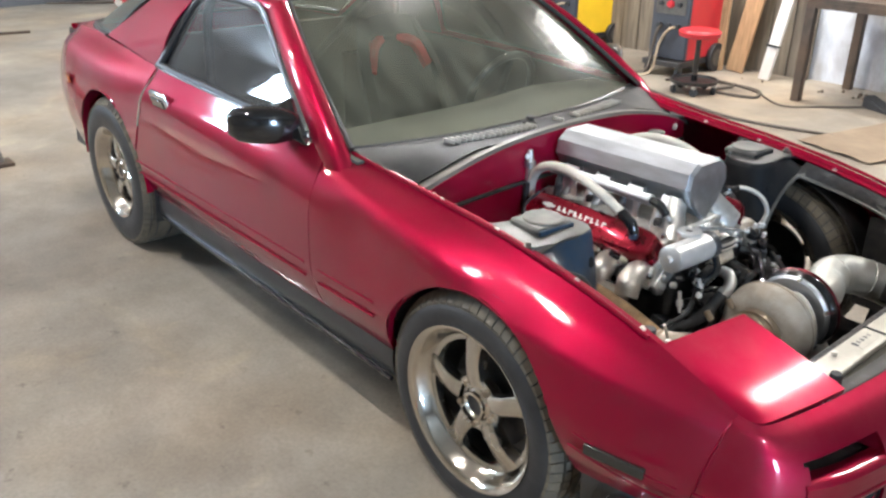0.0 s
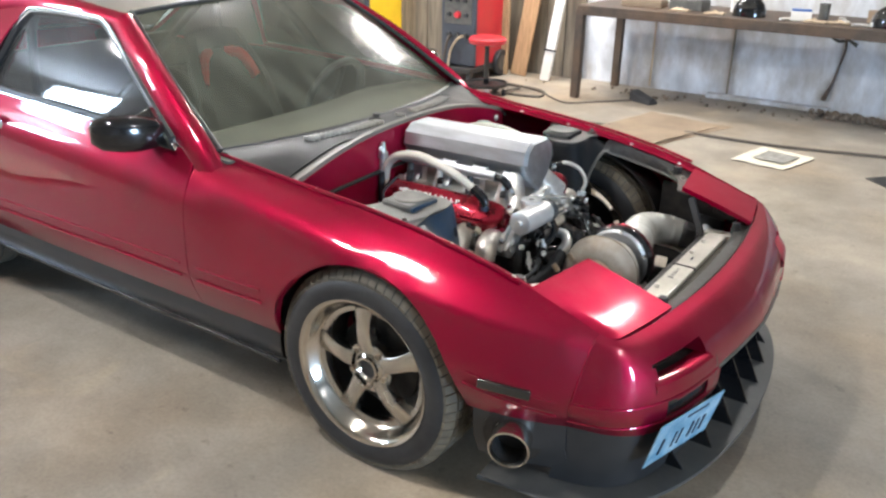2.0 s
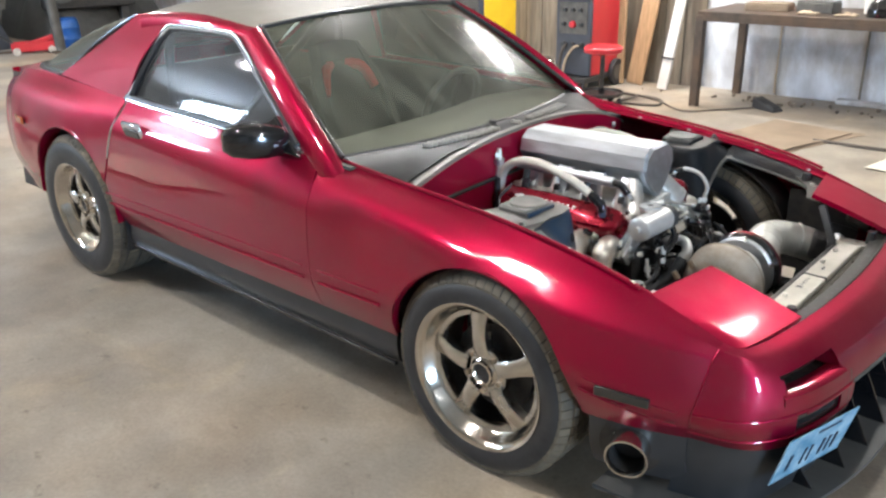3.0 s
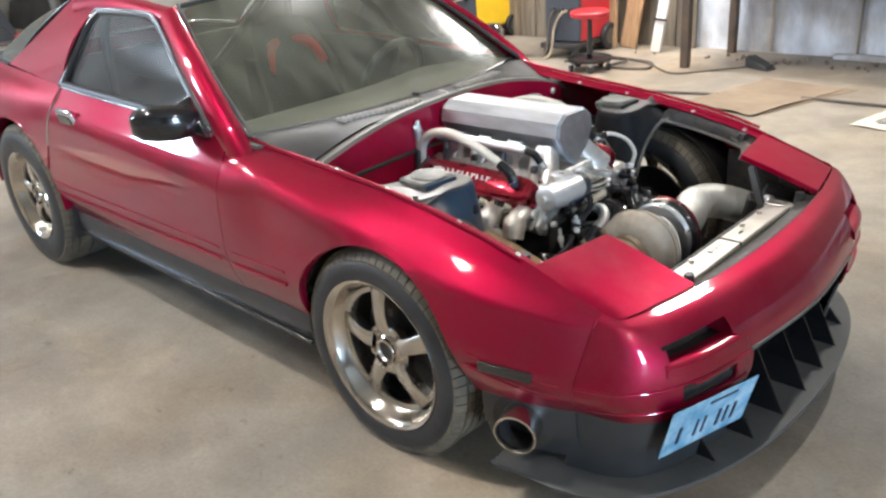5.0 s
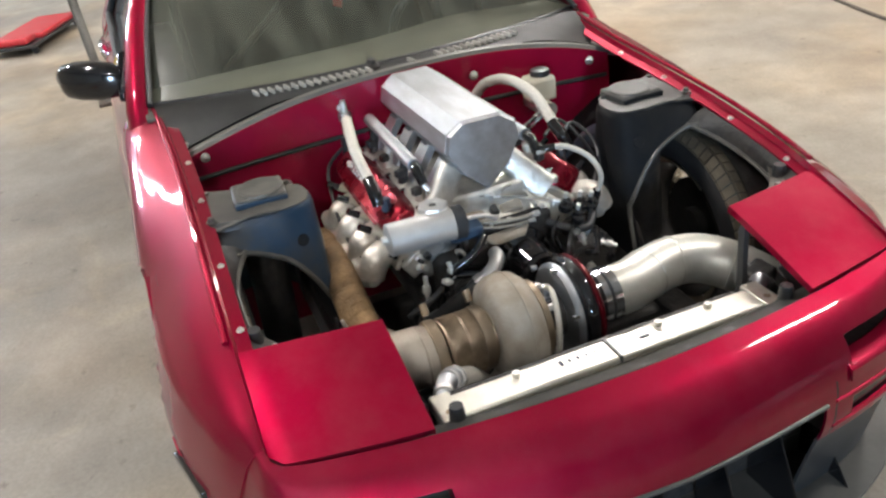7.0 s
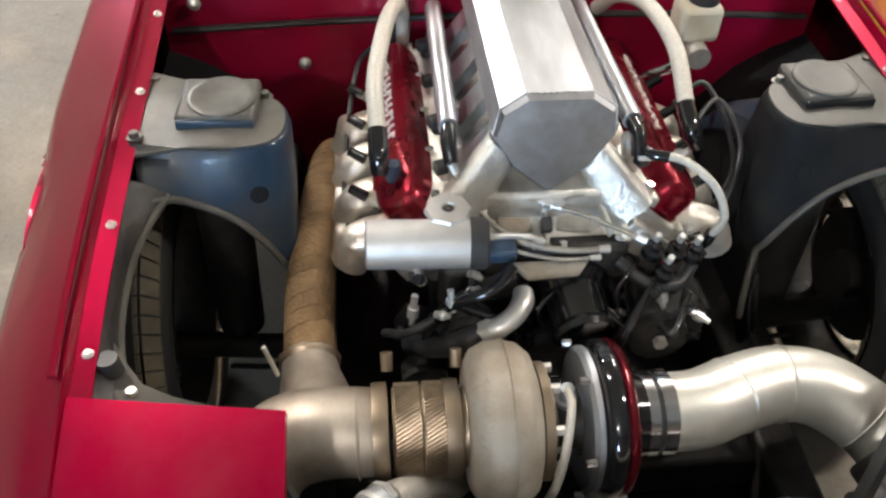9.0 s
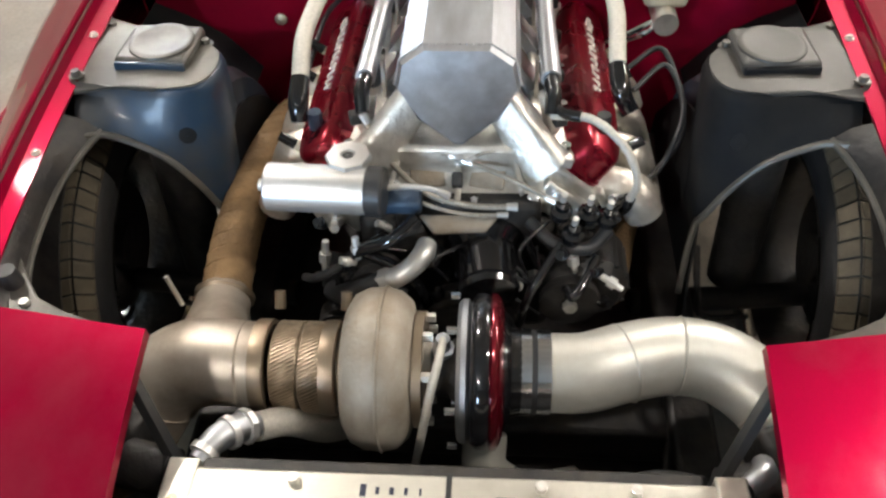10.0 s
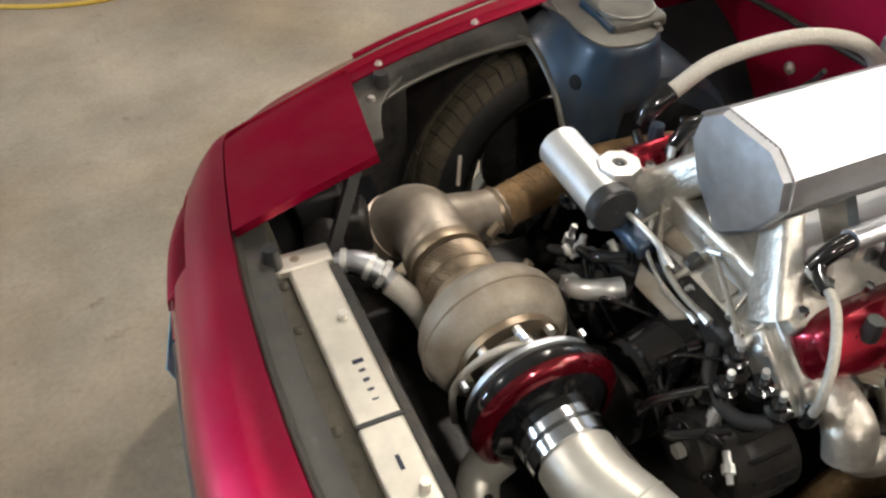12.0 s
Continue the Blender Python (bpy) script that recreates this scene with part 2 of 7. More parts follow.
WOOD = mat("raw_timber", (0.40, 0.25, 0.13), 0.7, 0, 0.25, 5, 0.15, stretch=(9, 9, 0.6))
WOODPALE = mat("weathered_timber", (0.40, 0.31, 0.21), 0.75, 0, 0.25, 5, 0.15, stretch=(9, 9, 0.6))
WHITEPAINT = mat("scuffed_white_paint", (0.75, 0.72, 0.66), 0.55, 0, 0.06, 6, second=(0.45, 0.38, 0.28), mix=0.4)
YELLOW = mat("yellow_enamel", (0.78, 0.50, 0.02), 0.35, 0, 0.08, 5, coat=0.3)
MACHRED = mat("red_enamel", (0.50, 0.02, 0.03), 0.38, 0, 0.1, 5, coat=0.3)
SLATE = mat("slate_grey_panel", (0.045, 0.05, 0.062), 0.45, 0, 0.15, 8)
CARDBOARD = mat("brown_cardboard", (0.27, 0.20, 0.135), 0.85, 0, 0.2, 3, 0.1, second=(0.17, 0.12, 0.075), mix=0.6, second_scale=2)
PAPER = mat("cream_paper", (0.72, 0.66, 0.52), 0.85, 0, 0.06, 6)
CABLE = mat("dark_cable", (0.085, 0.068, 0.052), 0.6)
CORD = mat("yellow_cord", (0.55, 0.38, 0.06), 0.6)
BLUEPLASTIC = mat("blue_plastic", (0.02, 0.10, 0.34), 0.4)
RUBBLE = mat("crumbled_masonry", (0.20, 0.16, 0.12), 0.9, 0, 0.3, 18, 0.5, second=(0.14, 0.10, 0.07), mix=0.6)
LAMPGLOW = glow("lamp_tube_glow", (1.0, 0.90, 0.74), 30)
LAMPGLOW_SPOT = glow("lamp_bulb_glow", (1.0, 0.94, 0.87), 890)


# ---- shape helpers ----
def V(*a):
    return Vector(a)


def lin(a, b, n):
    """n even steps from a to b."""
    return [a + (b - a) * k / (n - 1) for k in range(n)]


def part(name, bm, material, parent=None, label="", angle=38, solid=0.0, bevel=0.0):
    bmesh.ops.remove_doubles(bm, verts=bm.verts, dist=1e-5)
    bmesh.ops.recalc_face_normals(bm, faces=bm.faces)
    lim = radians(angle)
    for f in bm.faces:
        f.smooth = True
    for e in bm.edges:
        if len(e.link_faces) != 2 or e.calc_face_angle(0) > lim:
            e.smooth = False
    me = bpy.data.meshes.new(name)
    bm.to_mesh(me)
    bm.free()
    me.materials.append(material)
    ob = new(name, me)
    if parent:
        ob.parent = parent
    if solid:
        md = ob.modifiers.new("thickness", "SOLIDIFY")
        md.thickness, md.offset = solid, -1
    if bevel:
        md = ob.modifiers.new("edge", "BEVEL")
        md.width, md.segments, md.limit_method = bevel, 2, "ANGLE"
    if label:
        ob["label"] = label
    return ob


def thing(name, label, category, group="", kind="", place=None):
    ob = new(name)
    if place is not None:
        ob.matrix_world = place
    return tagged(ob, label, category, group, kind)


def box(bm, c, s, rot=(0, 0, 0), taper=1.0):
    r = bmesh.ops.create_cube(bm, size=1)
    m = pose(*c, *rot) @ Matrix.Diagonal((*s, 1))
    for v in r["verts"]:
        if v.co.z > 0:
            v.co.x *= taper
            v.co.y *= taper
        v.co = m @ v.co
    return bm


def cyl(bm, a, b, r0, r1=None, n=20, caps=True):
    a, b = Vector(a), Vector(b)
    r1 = r0 if r1 is None else r1
    q = (b - a).to_track_quat("Z", "Y").to_matrix()
    rings = []
    for p, r in ((a, r0), (b, r1)):
        rings.append([bm.verts.new(p + q @ V(r * math.cos(t), r * math.sin(t), 0)) for t in (2 * math.pi * k / n for k in range(n))])
    for k in range(n):
        bm.faces.new((rings[0][k], rings[0][(k + 1) % n], rings[1][(k + 1) % n], rings[1][k]))
    if caps:
        bm.faces.new(rings[0][::-1])
        bm.faces.new(rings[1])
    return bm


def lathe(bm, prof, a, axis, n=48, span=1.0):
    """prof: (along, radius) pairs turned about the line from a along axis."""
    a, q = Vector(a), Vector(axis).to_track_quat("Z", "Y").to_matrix()
    rings = []
    for h, r in prof:
        rings.append([bm.verts.new(a + q @ V(r * math.cos(t), r * math.sin(t), h)) for t in (2 * math.pi * span * k / n for k in range(n + (span < 1)))])
    for r0, r1 in zip(rings, rings[1:]):
        m = len(r0)
        for k in range(m if span == 1 else m - 1):
            bm.faces.new((r0[k], r0[(k + 1) % m], r1[(k + 1) % m], r1[k]))
    return bm


def spline(pts, n=8):
    """A smooth line through points."""
    p = [Vector(q) for q in pts]
    p = [2 * p[0] - p[1], *p, 2 * p[-1] - p[-2]]
    out = []
    for i in range(1, len(p) - 2):
        a, b, c, d = p[i - 1 : i + 3]
        for k in range(n):
            t = k / n
            out.append(0.5 * (2 * b + (c - a) * t + (2 * a - 5 * b + 4 * c - d) * t * t + (3 * b - a - 3 * c + d) * t**3))
    return [*out, p[-2]]


def tube(bm, pts, r, n=10, steps=8, caps=True):
    """A round tube along a smooth line; r: one radius, or one for each given point."""
    line = spline(pts, steps) if steps else [Vector(p) for p in pts]
    rs = np.interp(lin(0, len(pts) - 1, len(line)), range(len(pts)), r).tolist() if isinstance(r, (list, tuple)) else [r] * len(line)
    rings, up = [], None
    for i, p in enumerate(line):
        d = (line[min(i + 1, len(line) - 1)] - line[max(i - 1, 0)]).normalized()
        if up is None:
            up = d.orthogonal().normalized()
        up = (up - d * up.dot(d)).normalized()
        w = d.cross(up)
        rings.append([bm.verts.new(p + rs[i] * (math.cos(t) * up + math.sin(t) * w)) for t in (2 * math.pi * k / n for k in range(n))])
    for a, b in zip(rings, rings[1:]):
        for k in range(n):
            bm.faces.new((a[k], a[(k + 1) % n], b[(k + 1) % n], b[k]))
    if caps:
        bm.faces.new(rings[0][::-1])
        bm.faces.new(rings[-1])
    return bm


def sheet(bm, rows):
    vs = [[bm.verts.new(p) for p in row] for row in rows]
    for a, b in zip(vs, vs[1:]):
        for k in range(len(a) - 1):
            bm.faces.new((a[k], a[k + 1], b[k + 1], b[k]))
    return bm


def prism(bm, poly, push):
    """A flat outline of 3D points, pushed out by a vector."""
    push = Vector(push)
    a = [bm.verts.new(Vector(p)) for p in poly]
    b = [bm.verts.new(Vector(p) + push) for p in poly]
    bm.faces.new(a)
    bm.faces.new(b[::-1])
    for k in range(len(a)):
        bm.faces.new((a[k], a[(k + 1) % len(a)], b[(k + 1) % len(a)], b[k]))
    return bm


def keyed(*pairs):
    """A smooth function through (x, value) pairs."""
    xs, ys = np.array([p[0] for p in pairs]), np.array([p[1] for p in pairs])
    m = np.gradient(ys, xs)

    def f(x):
        x = min(max(x, xs[0]), xs[-1])
        i = min(int(np.searchsorted(xs, x, "right")) - 1, len(xs) - 2)
        h = xs[i + 1] - xs[i]
        t = (x - xs[i]) / h
        return float((1 + 2 * t) * (1 - t) ** 2 * ys[i] + t * (1 - t) ** 2 * h * m[i] + t * t * (3 - 2 * t) * ys[i + 1] + t * t * (t - 1) * h * m[i + 1])

    return f


def B():
    return bmesh.new()


# ---- the workshop: floor, walls, roof ----
X0, X1, Y0, Y1, ZC = -13.4, 8.2, -6.1, 5.32, 4.3


def setting(name, bm, material, label, category):
    return tagged(part(name, bm, material), label, category, kind="structure")


def floor_mesh():
    bm = B()
    nx, ny = 60, 40
    sheet(bm, [[V(X0 - 0.3 + (X1 - X0 + 0.6) * i / nx, Y0 - 0.3 + (Y1 - Y0 + 0.6) * j / ny,
                  0.0) for j in range(ny + 1)] for i in range(nx + 1)])
    bm.normal_update()
    r = bmesh.ops.extrude_face_region(bm, geom=bm.faces[:])
    for v in r["geom"]:
        if isinstance(v, bmesh.types.BMVert):
            v.co.z -= 0.12
    return bm


def floor_material():
    """Broad tan and grey stains, faint rusty patches, small dark spots and fine grit over the concrete."""
    nt = FLOOR.node_tree
    b = nt.nodes["Principled BSDF"]
    col = b.inputs["Base Color"].links[0].from_socket
    tc = nt.nodes.new("ShaderNodeTexCoord")

    def layer(col, scale, detail, rough, low, high, dark, light, blend="MULTIPLY", warp=0.0):
        n = nt.nodes.new("ShaderNodeTexNoise")
        n.inputs["Scale"].default_value, n.inputs["Detail"].default_value = scale, detail
        n.inputs["Roughness"].default_value, n.inputs["Distortion"].default_value = rough, warp
        nt.links.new(tc.outputs["Object"], n.inputs[0])
        rp = nt.nodes.new("ShaderNodeValToRGB")
        e = rp.color_ramp.elements
        e[0].position, e[1].position = low, high
        e[0].color, e[1].color = (*dark, 1), (*light, 1)
        nt.links.new(n.outputs[0], rp.inputs[0])
        mx = nt.nodes.new("ShaderNodeMix")
        mx.data_type, mx.blend_type = "RGBA", blend
        mx.inputs["Factor"].default_value = 1
        nt.links.new(col, mx.inputs["A"])
        nt.links.new(rp.outputs[0], mx.inputs["B"])
        return mx.outputs["Result"]

    col = layer(col, 0.5, 8, 0.55, 0.36, 0.66, (0.70, 0.70, 0.71), (1.16, 1.13, 1.06), warp=0.3)
    col = layer(col, 0.85, 6, 0.5, 0.46, 0.66, (1.0, 1.0, 1.0), (1.12, 1.0, 0.86))
    col = layer(col, 2.1, 7, 0.62, 0.60, 0.68, (1.0, 1.0, 1.0), (1.14, 1.12, 1.06), warp=1.2)
    col = layer(col, 2.6, 9, 0.68, 0.34, 0.60, (0.80, 0.79, 0.78), (1.05, 1.05, 1.05))
    col = layer(col, 11.0, 4, 0.6, 0.26, 0.36, (0.62, 0.60, 0.58), (1.0, 1.0, 1.0))
    col = layer(col, 70.0, 3, 0.6, 0.30, 0.62, (0.88, 0.88, 0.88), (1.05, 1.05, 1.05))
    nt.links.new(col, b.inputs["Base Color"])


floor_material()
setting("floor", floor_mesh(), FLOOR, "worn stained bare concrete workshop floor", "floor")


setting("ceiling", box(B(), ((X0 + X1) / 2, (Y0 + Y1) / 2, ZC + 0.1), (X1 - X0 + 0.4, Y1 - Y0 + 0.4, 0.2)), CEILMAT, "dull workshop roof deck", "ceiling")


def wall_with_hole(axis, at, lo, hi, h0, h1, z0, z1, thick=0.2):
    """A wall across x or y = at, from lo to hi, with one opening h0..h1, z0..z1."""
    bm = B()
    def slab(a, b, c, d):
        if b - a < 1e-3 or d - c < 1e-3:
            return
        ctr, size = ((a + b) / 2, (c + d) / 2), (b - a, d - c)
        if axis == "x":
            box(bm, (at, ctr[0], ctr[1]), (thick, size[0], size[1]))
        else:
            box(bm, (ctr[0], at, ctr[1]), (size[0], thick, size[1]))
    slab(lo, h0, 0, ZC)
    slab(h1, hi, 0, ZC)
    slab(h0, h1, 0, z0)
    slab(h0, h1, z1, ZC)
    return bm


setting("wall_east", wall_with_hole("x", X1 + 0.1, Y0 - 0.2, Y1 + 0.2, -3.95, -2.85, 0.0, 2.15), WALLTIN, "dull workshop end wall with an open side door", "wall")
setting("wall_south", wall_with_hole("y", Y0 - 0.1, X0, X1, -11.3, -9.6, 3.22, 4.18), WALLTIN, "dull workshop side wall with a high window opening", "wall")
setting("wall_west", box(B(), (X0 - 0.1, (Y0 + Y1) / 2, ZC / 2), (0.2, Y1 - Y0 + 0.4, ZC)), WALLTIN, "dim stained workshop end wall", "wall")


# the bench wall: poured concrete below, boards above, a broken joint
north = thing("wall_north", "whitewashed poured concrete wall with stained joints and a crack", "wall", kind="structure")
bm = B()
NX, NZ = 150, 16
rows = []
for i in range(NX + 1):
    x = X0 + (X1 - X0) * i / NX
    row = []
    for j in range(NZ + 1):
        z = 1.15 * j / NZ
        bulge = 0.03 * noise.noise(V(x * 1.7, 0, z * 2.0)) + 0.012 * noise.noise(V(x * 7, 3, z * 7))
        row.append(V(x, Y1 - 0.03 + bulge, z))
    rows.append(row)
sheet(bm, rows)
part("concrete_footing", bm, CONCRETE, north, solid=-0.14)
bm = B()
k = 0
x = X0
while x < X1:
    w = 0.28
    box(bm, (x + w / 2, Y1 + 0.06, 1.15 + 1.575), (w - 0.008, 0.05 + 0.006 * (k % 3), 3.15))
    x += w
    k += 1
part("upper_boards", bm, CLAD, north, "weathered vertical wall boards")
for k in range(22):
    xb = -2.22 - 0.21 * k
    part("board", box(B(), (xb, Y1 - 0.075, 0.575), (0.2, 0.03 + 0.006 * (k % 2), 1.15)), CLAD, north, bevel=0.003)
for xj, tall in ((-0.67, 0.95), (1.9, 1.0)):
    part("joint", box(B(), (xj, Y1 - 0.055, tall / 2), (0.011, 0.03, tall)), CLAD, north, "stained joint")
bm = B()
crack = [(0.25, 0.80), (0.235, 0.66), (0.25, 0.54), (0.225, 0.40), (0.20, 0.26), (0.15, 0.10)]
tube(bm, [(a, Y1 - 0.055, b) for a, b in crack], [0.007, 0.010, 0.009, 0.009, 0.012, 0.022], 7)
part("crack", bm, RUST, north, "dark open crack")
part("damp_stain", tube(B(), [(0.12, Y1 - 0.048, 0.62), (0.19, Y1 - 0.046, 0.60), (0.26, Y1 - 0.046, 0.61), (0.33, Y1 - 0.048, 0.575)], [0.006, 0.015, 0.009, 0.018], 8), DUSTGREY, north, "dark damp patch across the crack")
part("rust_run", box(B(), (-1.41, Y1 - 0.050, 0.42), (0.014, 0.012, 0.80)), WOODPALE, north, "brown rust run")
bm = B()
box(bm, (-0.31, Y1 - 0.10, 0.022), (1.06, 0.09, 0.044))
part("footing_ledge", bm, CONCRETE, north, bevel=0.012)


def rubble(name, label, c, spread, count, size, seed):
    rnd = random.Random(seed)
    bm = B()
    for _ in range(count):
        r = bmesh.ops.create_icosphere(bm, subdivisions=1, radius=size * rnd.uniform(0.4, 1.0))
        p = V(c[0] + rnd.gauss(0, spread[0]), c[1] + rnd.uniform(-1, 1) * spread[1], 0)
        h = 0.0
        for v in r["verts"]:
            v.co *= rnd.uniform(0.75, 1.2)
        low = min(v.co.z for v in r["verts"])
        for v in r["verts"]:
            v.co += p - V(0, 0, low) + V(0, 0, h)
    ob = part(name, bm, RUBBLE, angle=20)
    return tagged(ob, label, "rubble", kind="stuff")


rubble("rubble", "crumbled masonry and dirt fallen at the wall's foot", (0.46, 5.06), (0.20, 0.11), 170, 0.026, 4)
rubble("floor_debris", "scattered small dirt clods on the floor", (-0.9, 4.9), (0.8, 0.13), 40, 0.022, 5)


# ---- the lamps ----
def tube_lamp(name_place):
    x, y, z, turn = name_place
    t = thing("strip_light", "hanging fluorescent strip light with two lit tubes", "lamp", "strip lights under the roof", place=pose(x, y, z, 0, 0, turn))
    part("housing", box(B(), (0, 0, 0.05), (1.25, 0.22, 0.06)), WHITEPAINT, t, bevel=0.01)
    for s in (-1, 1):
        part("tube", cyl(B(), (-0.59, s * 0.06, 0), (0.59, s * 0.06, 0), 0.018, n=12), LAMPGLOW, t, "glowing tube")
    for xx in (-0.5, 0.5):
        part("hanger", cyl(B(), (xx, 0, 0.08), (xx, 0, ZC - z), 0.006, n=6), RUST, t)
    return t


for place in STRIPS:
    tube_lamp(place)


def high_bay(x, y, z):
    t = thing("unseen_bay_lamp", "unseen round high-bay lamp with a lit bulb, hung to light the workshop", "lamp", "high-bay lamps under the roof", place=pose(x, y, z))
    bm = B()
    lathe(bm, [(0.0, 0.22), (0.10, 0.19), (0.22, 0.09), (0.30, 0.06), (0.36, 0.06)], (0, 0, 0), (0, 0, 1), 32)
    part("shade", bm, BRUSHED, t, solid=0.004)
    bm = B()
    bmesh.ops.create_uvsphere(bm, u_segments=20, v_segments=12, radius=0.09)
    for v in bm.verts:
        v.co.z += 0.05
    part("bulb", bm, LAMPGLOW_SPOT, t)
    part("hanger", cyl(B(), (0, 0, 0.34), (0, 0, ZC - z), 0.012, n=8), RUST, t)


for place in BAYS:
    high_bay(*place)


# ---- along the bench wall ----
def workbench():
    t = thing("workbench", "long rusty steel workbench with a thick grimy top", "workbench")
    part("benchtop", box(B(), (1.55, 4.80, 0.795), (6.75, 0.80, 0.035)), RUST, t, bevel=0.004)
    bm = B()
    box(bm, (1.55, 4.415, 0.755), (6.75, 0.03, 0.05))
    part("front_rail", bm, RUST, t, bevel=0.004)
    for x, y in ((-1.80, 4.43), (-1.72, 5.16), (2.6, 4.43), (2.6, 5.16), (4.85, 4.43), (4.85, 5.16)):
        part("leg", box(B(), (x, y, 0.39), (0.07, 0.07, 0.778)), RUST, t, bevel=0.006)
    part("end_rail", box(B(), (-1.76, 4.80, 0.755), (0.04, 0.7, 0.05)), RUST, t)


workbench()
BT = 0.8125


def bench_box(name, label, cat, c, s, material, turn=0, lidmat=None):
    t = thing(name, label, cat, place=pose(c[0], c[1], BT, 0, 0, turn))
    part("body", box(B(), (0, 0, s[2] / 2), s), material, t, bevel=0.006)
    part("lid", box(B(), (0, 0, s[2] + 0.006), (s[0] * 0.96, s[1] * 0.96, 0.012)), lidmat or material, t, bevel=0.003)
    return t


bench_box("carton", "small white and blue printed carton on the bench", "box", (-0.02, 4.60), (0.15, 0.09, 0.075), WHITEPAINT, 12, BLUEPLASTIC)
bench_box("tool_case", "grey metal case on the bench", "box", (-0.95, 4.75), (0.30, 0.16, 0.08), DUSTGREY, -8)
bench_box("parts_tray", "shallow cardboard tray on the bench", "box", (-1.35, 4.75), (0.35, 0.22, 0.05), CARDBOARD, 5)
bench_box("carton", "white carton standing on the bench", "box", (0.80, 4.62), (0.16, 0.10, 0.15), WHITEPAINT, -5)


def welding_mask(x, y, turn):
    t = thing("welding_mask", "black welding mask lying on the bench", "mask", place=pose(x, y, BT, 0, 0, turn))
    bm = B()
    lathe(bm, [(0.0, 0.13), (0.05, 0.128), (0.10, 0.11), (0.14, 0.075), (0.16, 0.03), (0.162, 0.001)], (0, 0, 0), (0, 0, 1), 28)
    for v in bm.verts:
        v.co.y *= 0.8
    part("shell", bm, BLACK_GLOSS, t, solid=0.004)
    part("visor", box(B(), (0, -0.085, 0.09), (0.11, 0.012, 0.06), (-35, 0, 0)), SMOKED, t, bevel=0.004)
    part("headband", tube(B(), [(0.11 * math.cos(a), 0.09 * math.sin(a), 0.012) for a in lin(0, 6.2, 9)], 0.009, 8), BRONZE, t)


welding_mask(-0.42, 4.62, 10)
welding_mask(0.60, 4.60, -20)


def rag(x, y, seed):
    bm = B()
    rnd = V(seed, 0, 0)
    sheet(bm, [[V(x + 0.011 * i, y + 0.011 * j, BT + 0.012 + 0.035 * abs(noise.noise(V(i * 0.3, j * 0.3, 0) + rnd)) * (1 - ((i - 7) / 8) ** 2) * (1 - ((j - 5) / 6) ** 2)) for j in range(11)] for i in range(15)])
    tagged(part("shop_rag", bm, WOODPALE, solid=0.01), "crumpled brownish shop rag on the bench", "rag")


rag(0.18, 4.55, 3)
rag(-0.75, 4.5, 9)
rag(-1.05, 4.52, 15)
rag(0.02, 4.50, 22)


def clamp_tool(x, y, turn):
    t = thing("hand_tool", "small bright steel hand tool on the bench", "tool", place=pose(x, y, BT, 0, 0, turn))
    part("handle", tube(B(), [(0, 0, 0.012), (0.06, 0.01, 0.014), (0.12, 0.0, 0.012)], 0.011, 8), CAST, t)
    part("head", box(B(), (0.15, 0, 0.018), (0.05, 0.04, 0.034)), CAST, t, bevel=0.006)


def tin(x, y, r, h, material, label):
    t = thing("tin_can", label, "can", place=pose(x, y, BT))
    part("body", lathe(B(), [(0, 0.001), (0, r), (0.004, r * 1.03), (0.008, r), (h - 0.008, r), (h - 0.004, r * 1.03), (h, r), (h - 0.003, r * 0.9), (h - 0.003, 0.001)], (0, 0, 0), (0, 0, 1), 20), material, t)


tin(0.10, 4.84, 0.04, 0.12, DUSTGREY, "dull grey tin on the bench")
tin(-0.60, 4.86, 0.035, 0.10, WHITEPAINT, "white tin on the bench")
tin(0.46, 4.88, 0.05, 0.09, CARDBOARD, "low brown tin on the bench")
tin(-1.10, 4.95, 0.04, 0.14, MACHRED, "red tin at the back of the bench")
clamp_tool(0.36, 4.52, 20)
clamp_tool(0.33, 4.62, 120)
clamp_tool(-0.15, 4.5, 60)


def lean(name, label, cat, foot, top, width, thick, material, turn=0):
    """A board that leans from its foot to its top."""
    foot, top = Vector(foot), Vector(top)
    t = thing(name, label, cat)
    z = (top - foot).normalized()
    side = V(math.cos(radians(turn)), math.sin(radians(turn)), 0)
    side = (side - z * side.dot(z)).normalized()
    n = z.cross(side)
    bm = B()
    poly = [foot - side * width / 2, foot + side * width / 2, top + side * width / 2, top - side * width / 2]
    low = 0.0
    prism(bm, [p + n * thick / 2 for p in poly], -n * thick)
    low = min(v.co.z for v in bm.verts)
    for v in bm.verts:
        v.co.z -= low
    part("board", bm, material, t, bevel=0.003)
    return t, side, n


lean("timber_plank", "rough timber plank leaning on the wall", "plank", (-3.02, 4.98, 0), (-3.16, 5.24, 1.9), 0.10, 0.04, WOODPALE)
lean("timber_plank", "rough timber plank leaning on the wall", "plank", (-2.86, 4.96, 0), (-3.02, 5.24, 1.9), 0.085, 0.04, WOOD)
lean("timber_plank", "wide orange-brown timber board leaning on the wall", "plank", (-2.72, 5.02, 0), (-2.52, 5.25, 1.9), 0.17, 0.025, WOOD)
wb, side, nn = lean("white_board", "scuffed white painted board leaning on the wall", "plank", (-2.37, 4.93, 0), (-2.22, 5.24, 1.9), 0.10, 0.03, WHITEPAINT)
part("band", box(B(), (-2.345, 4.958, 0.30), (0.112, 0.036, 0.018), (-8, 4.5, 0)), GRIME, wb, "dark tape band")


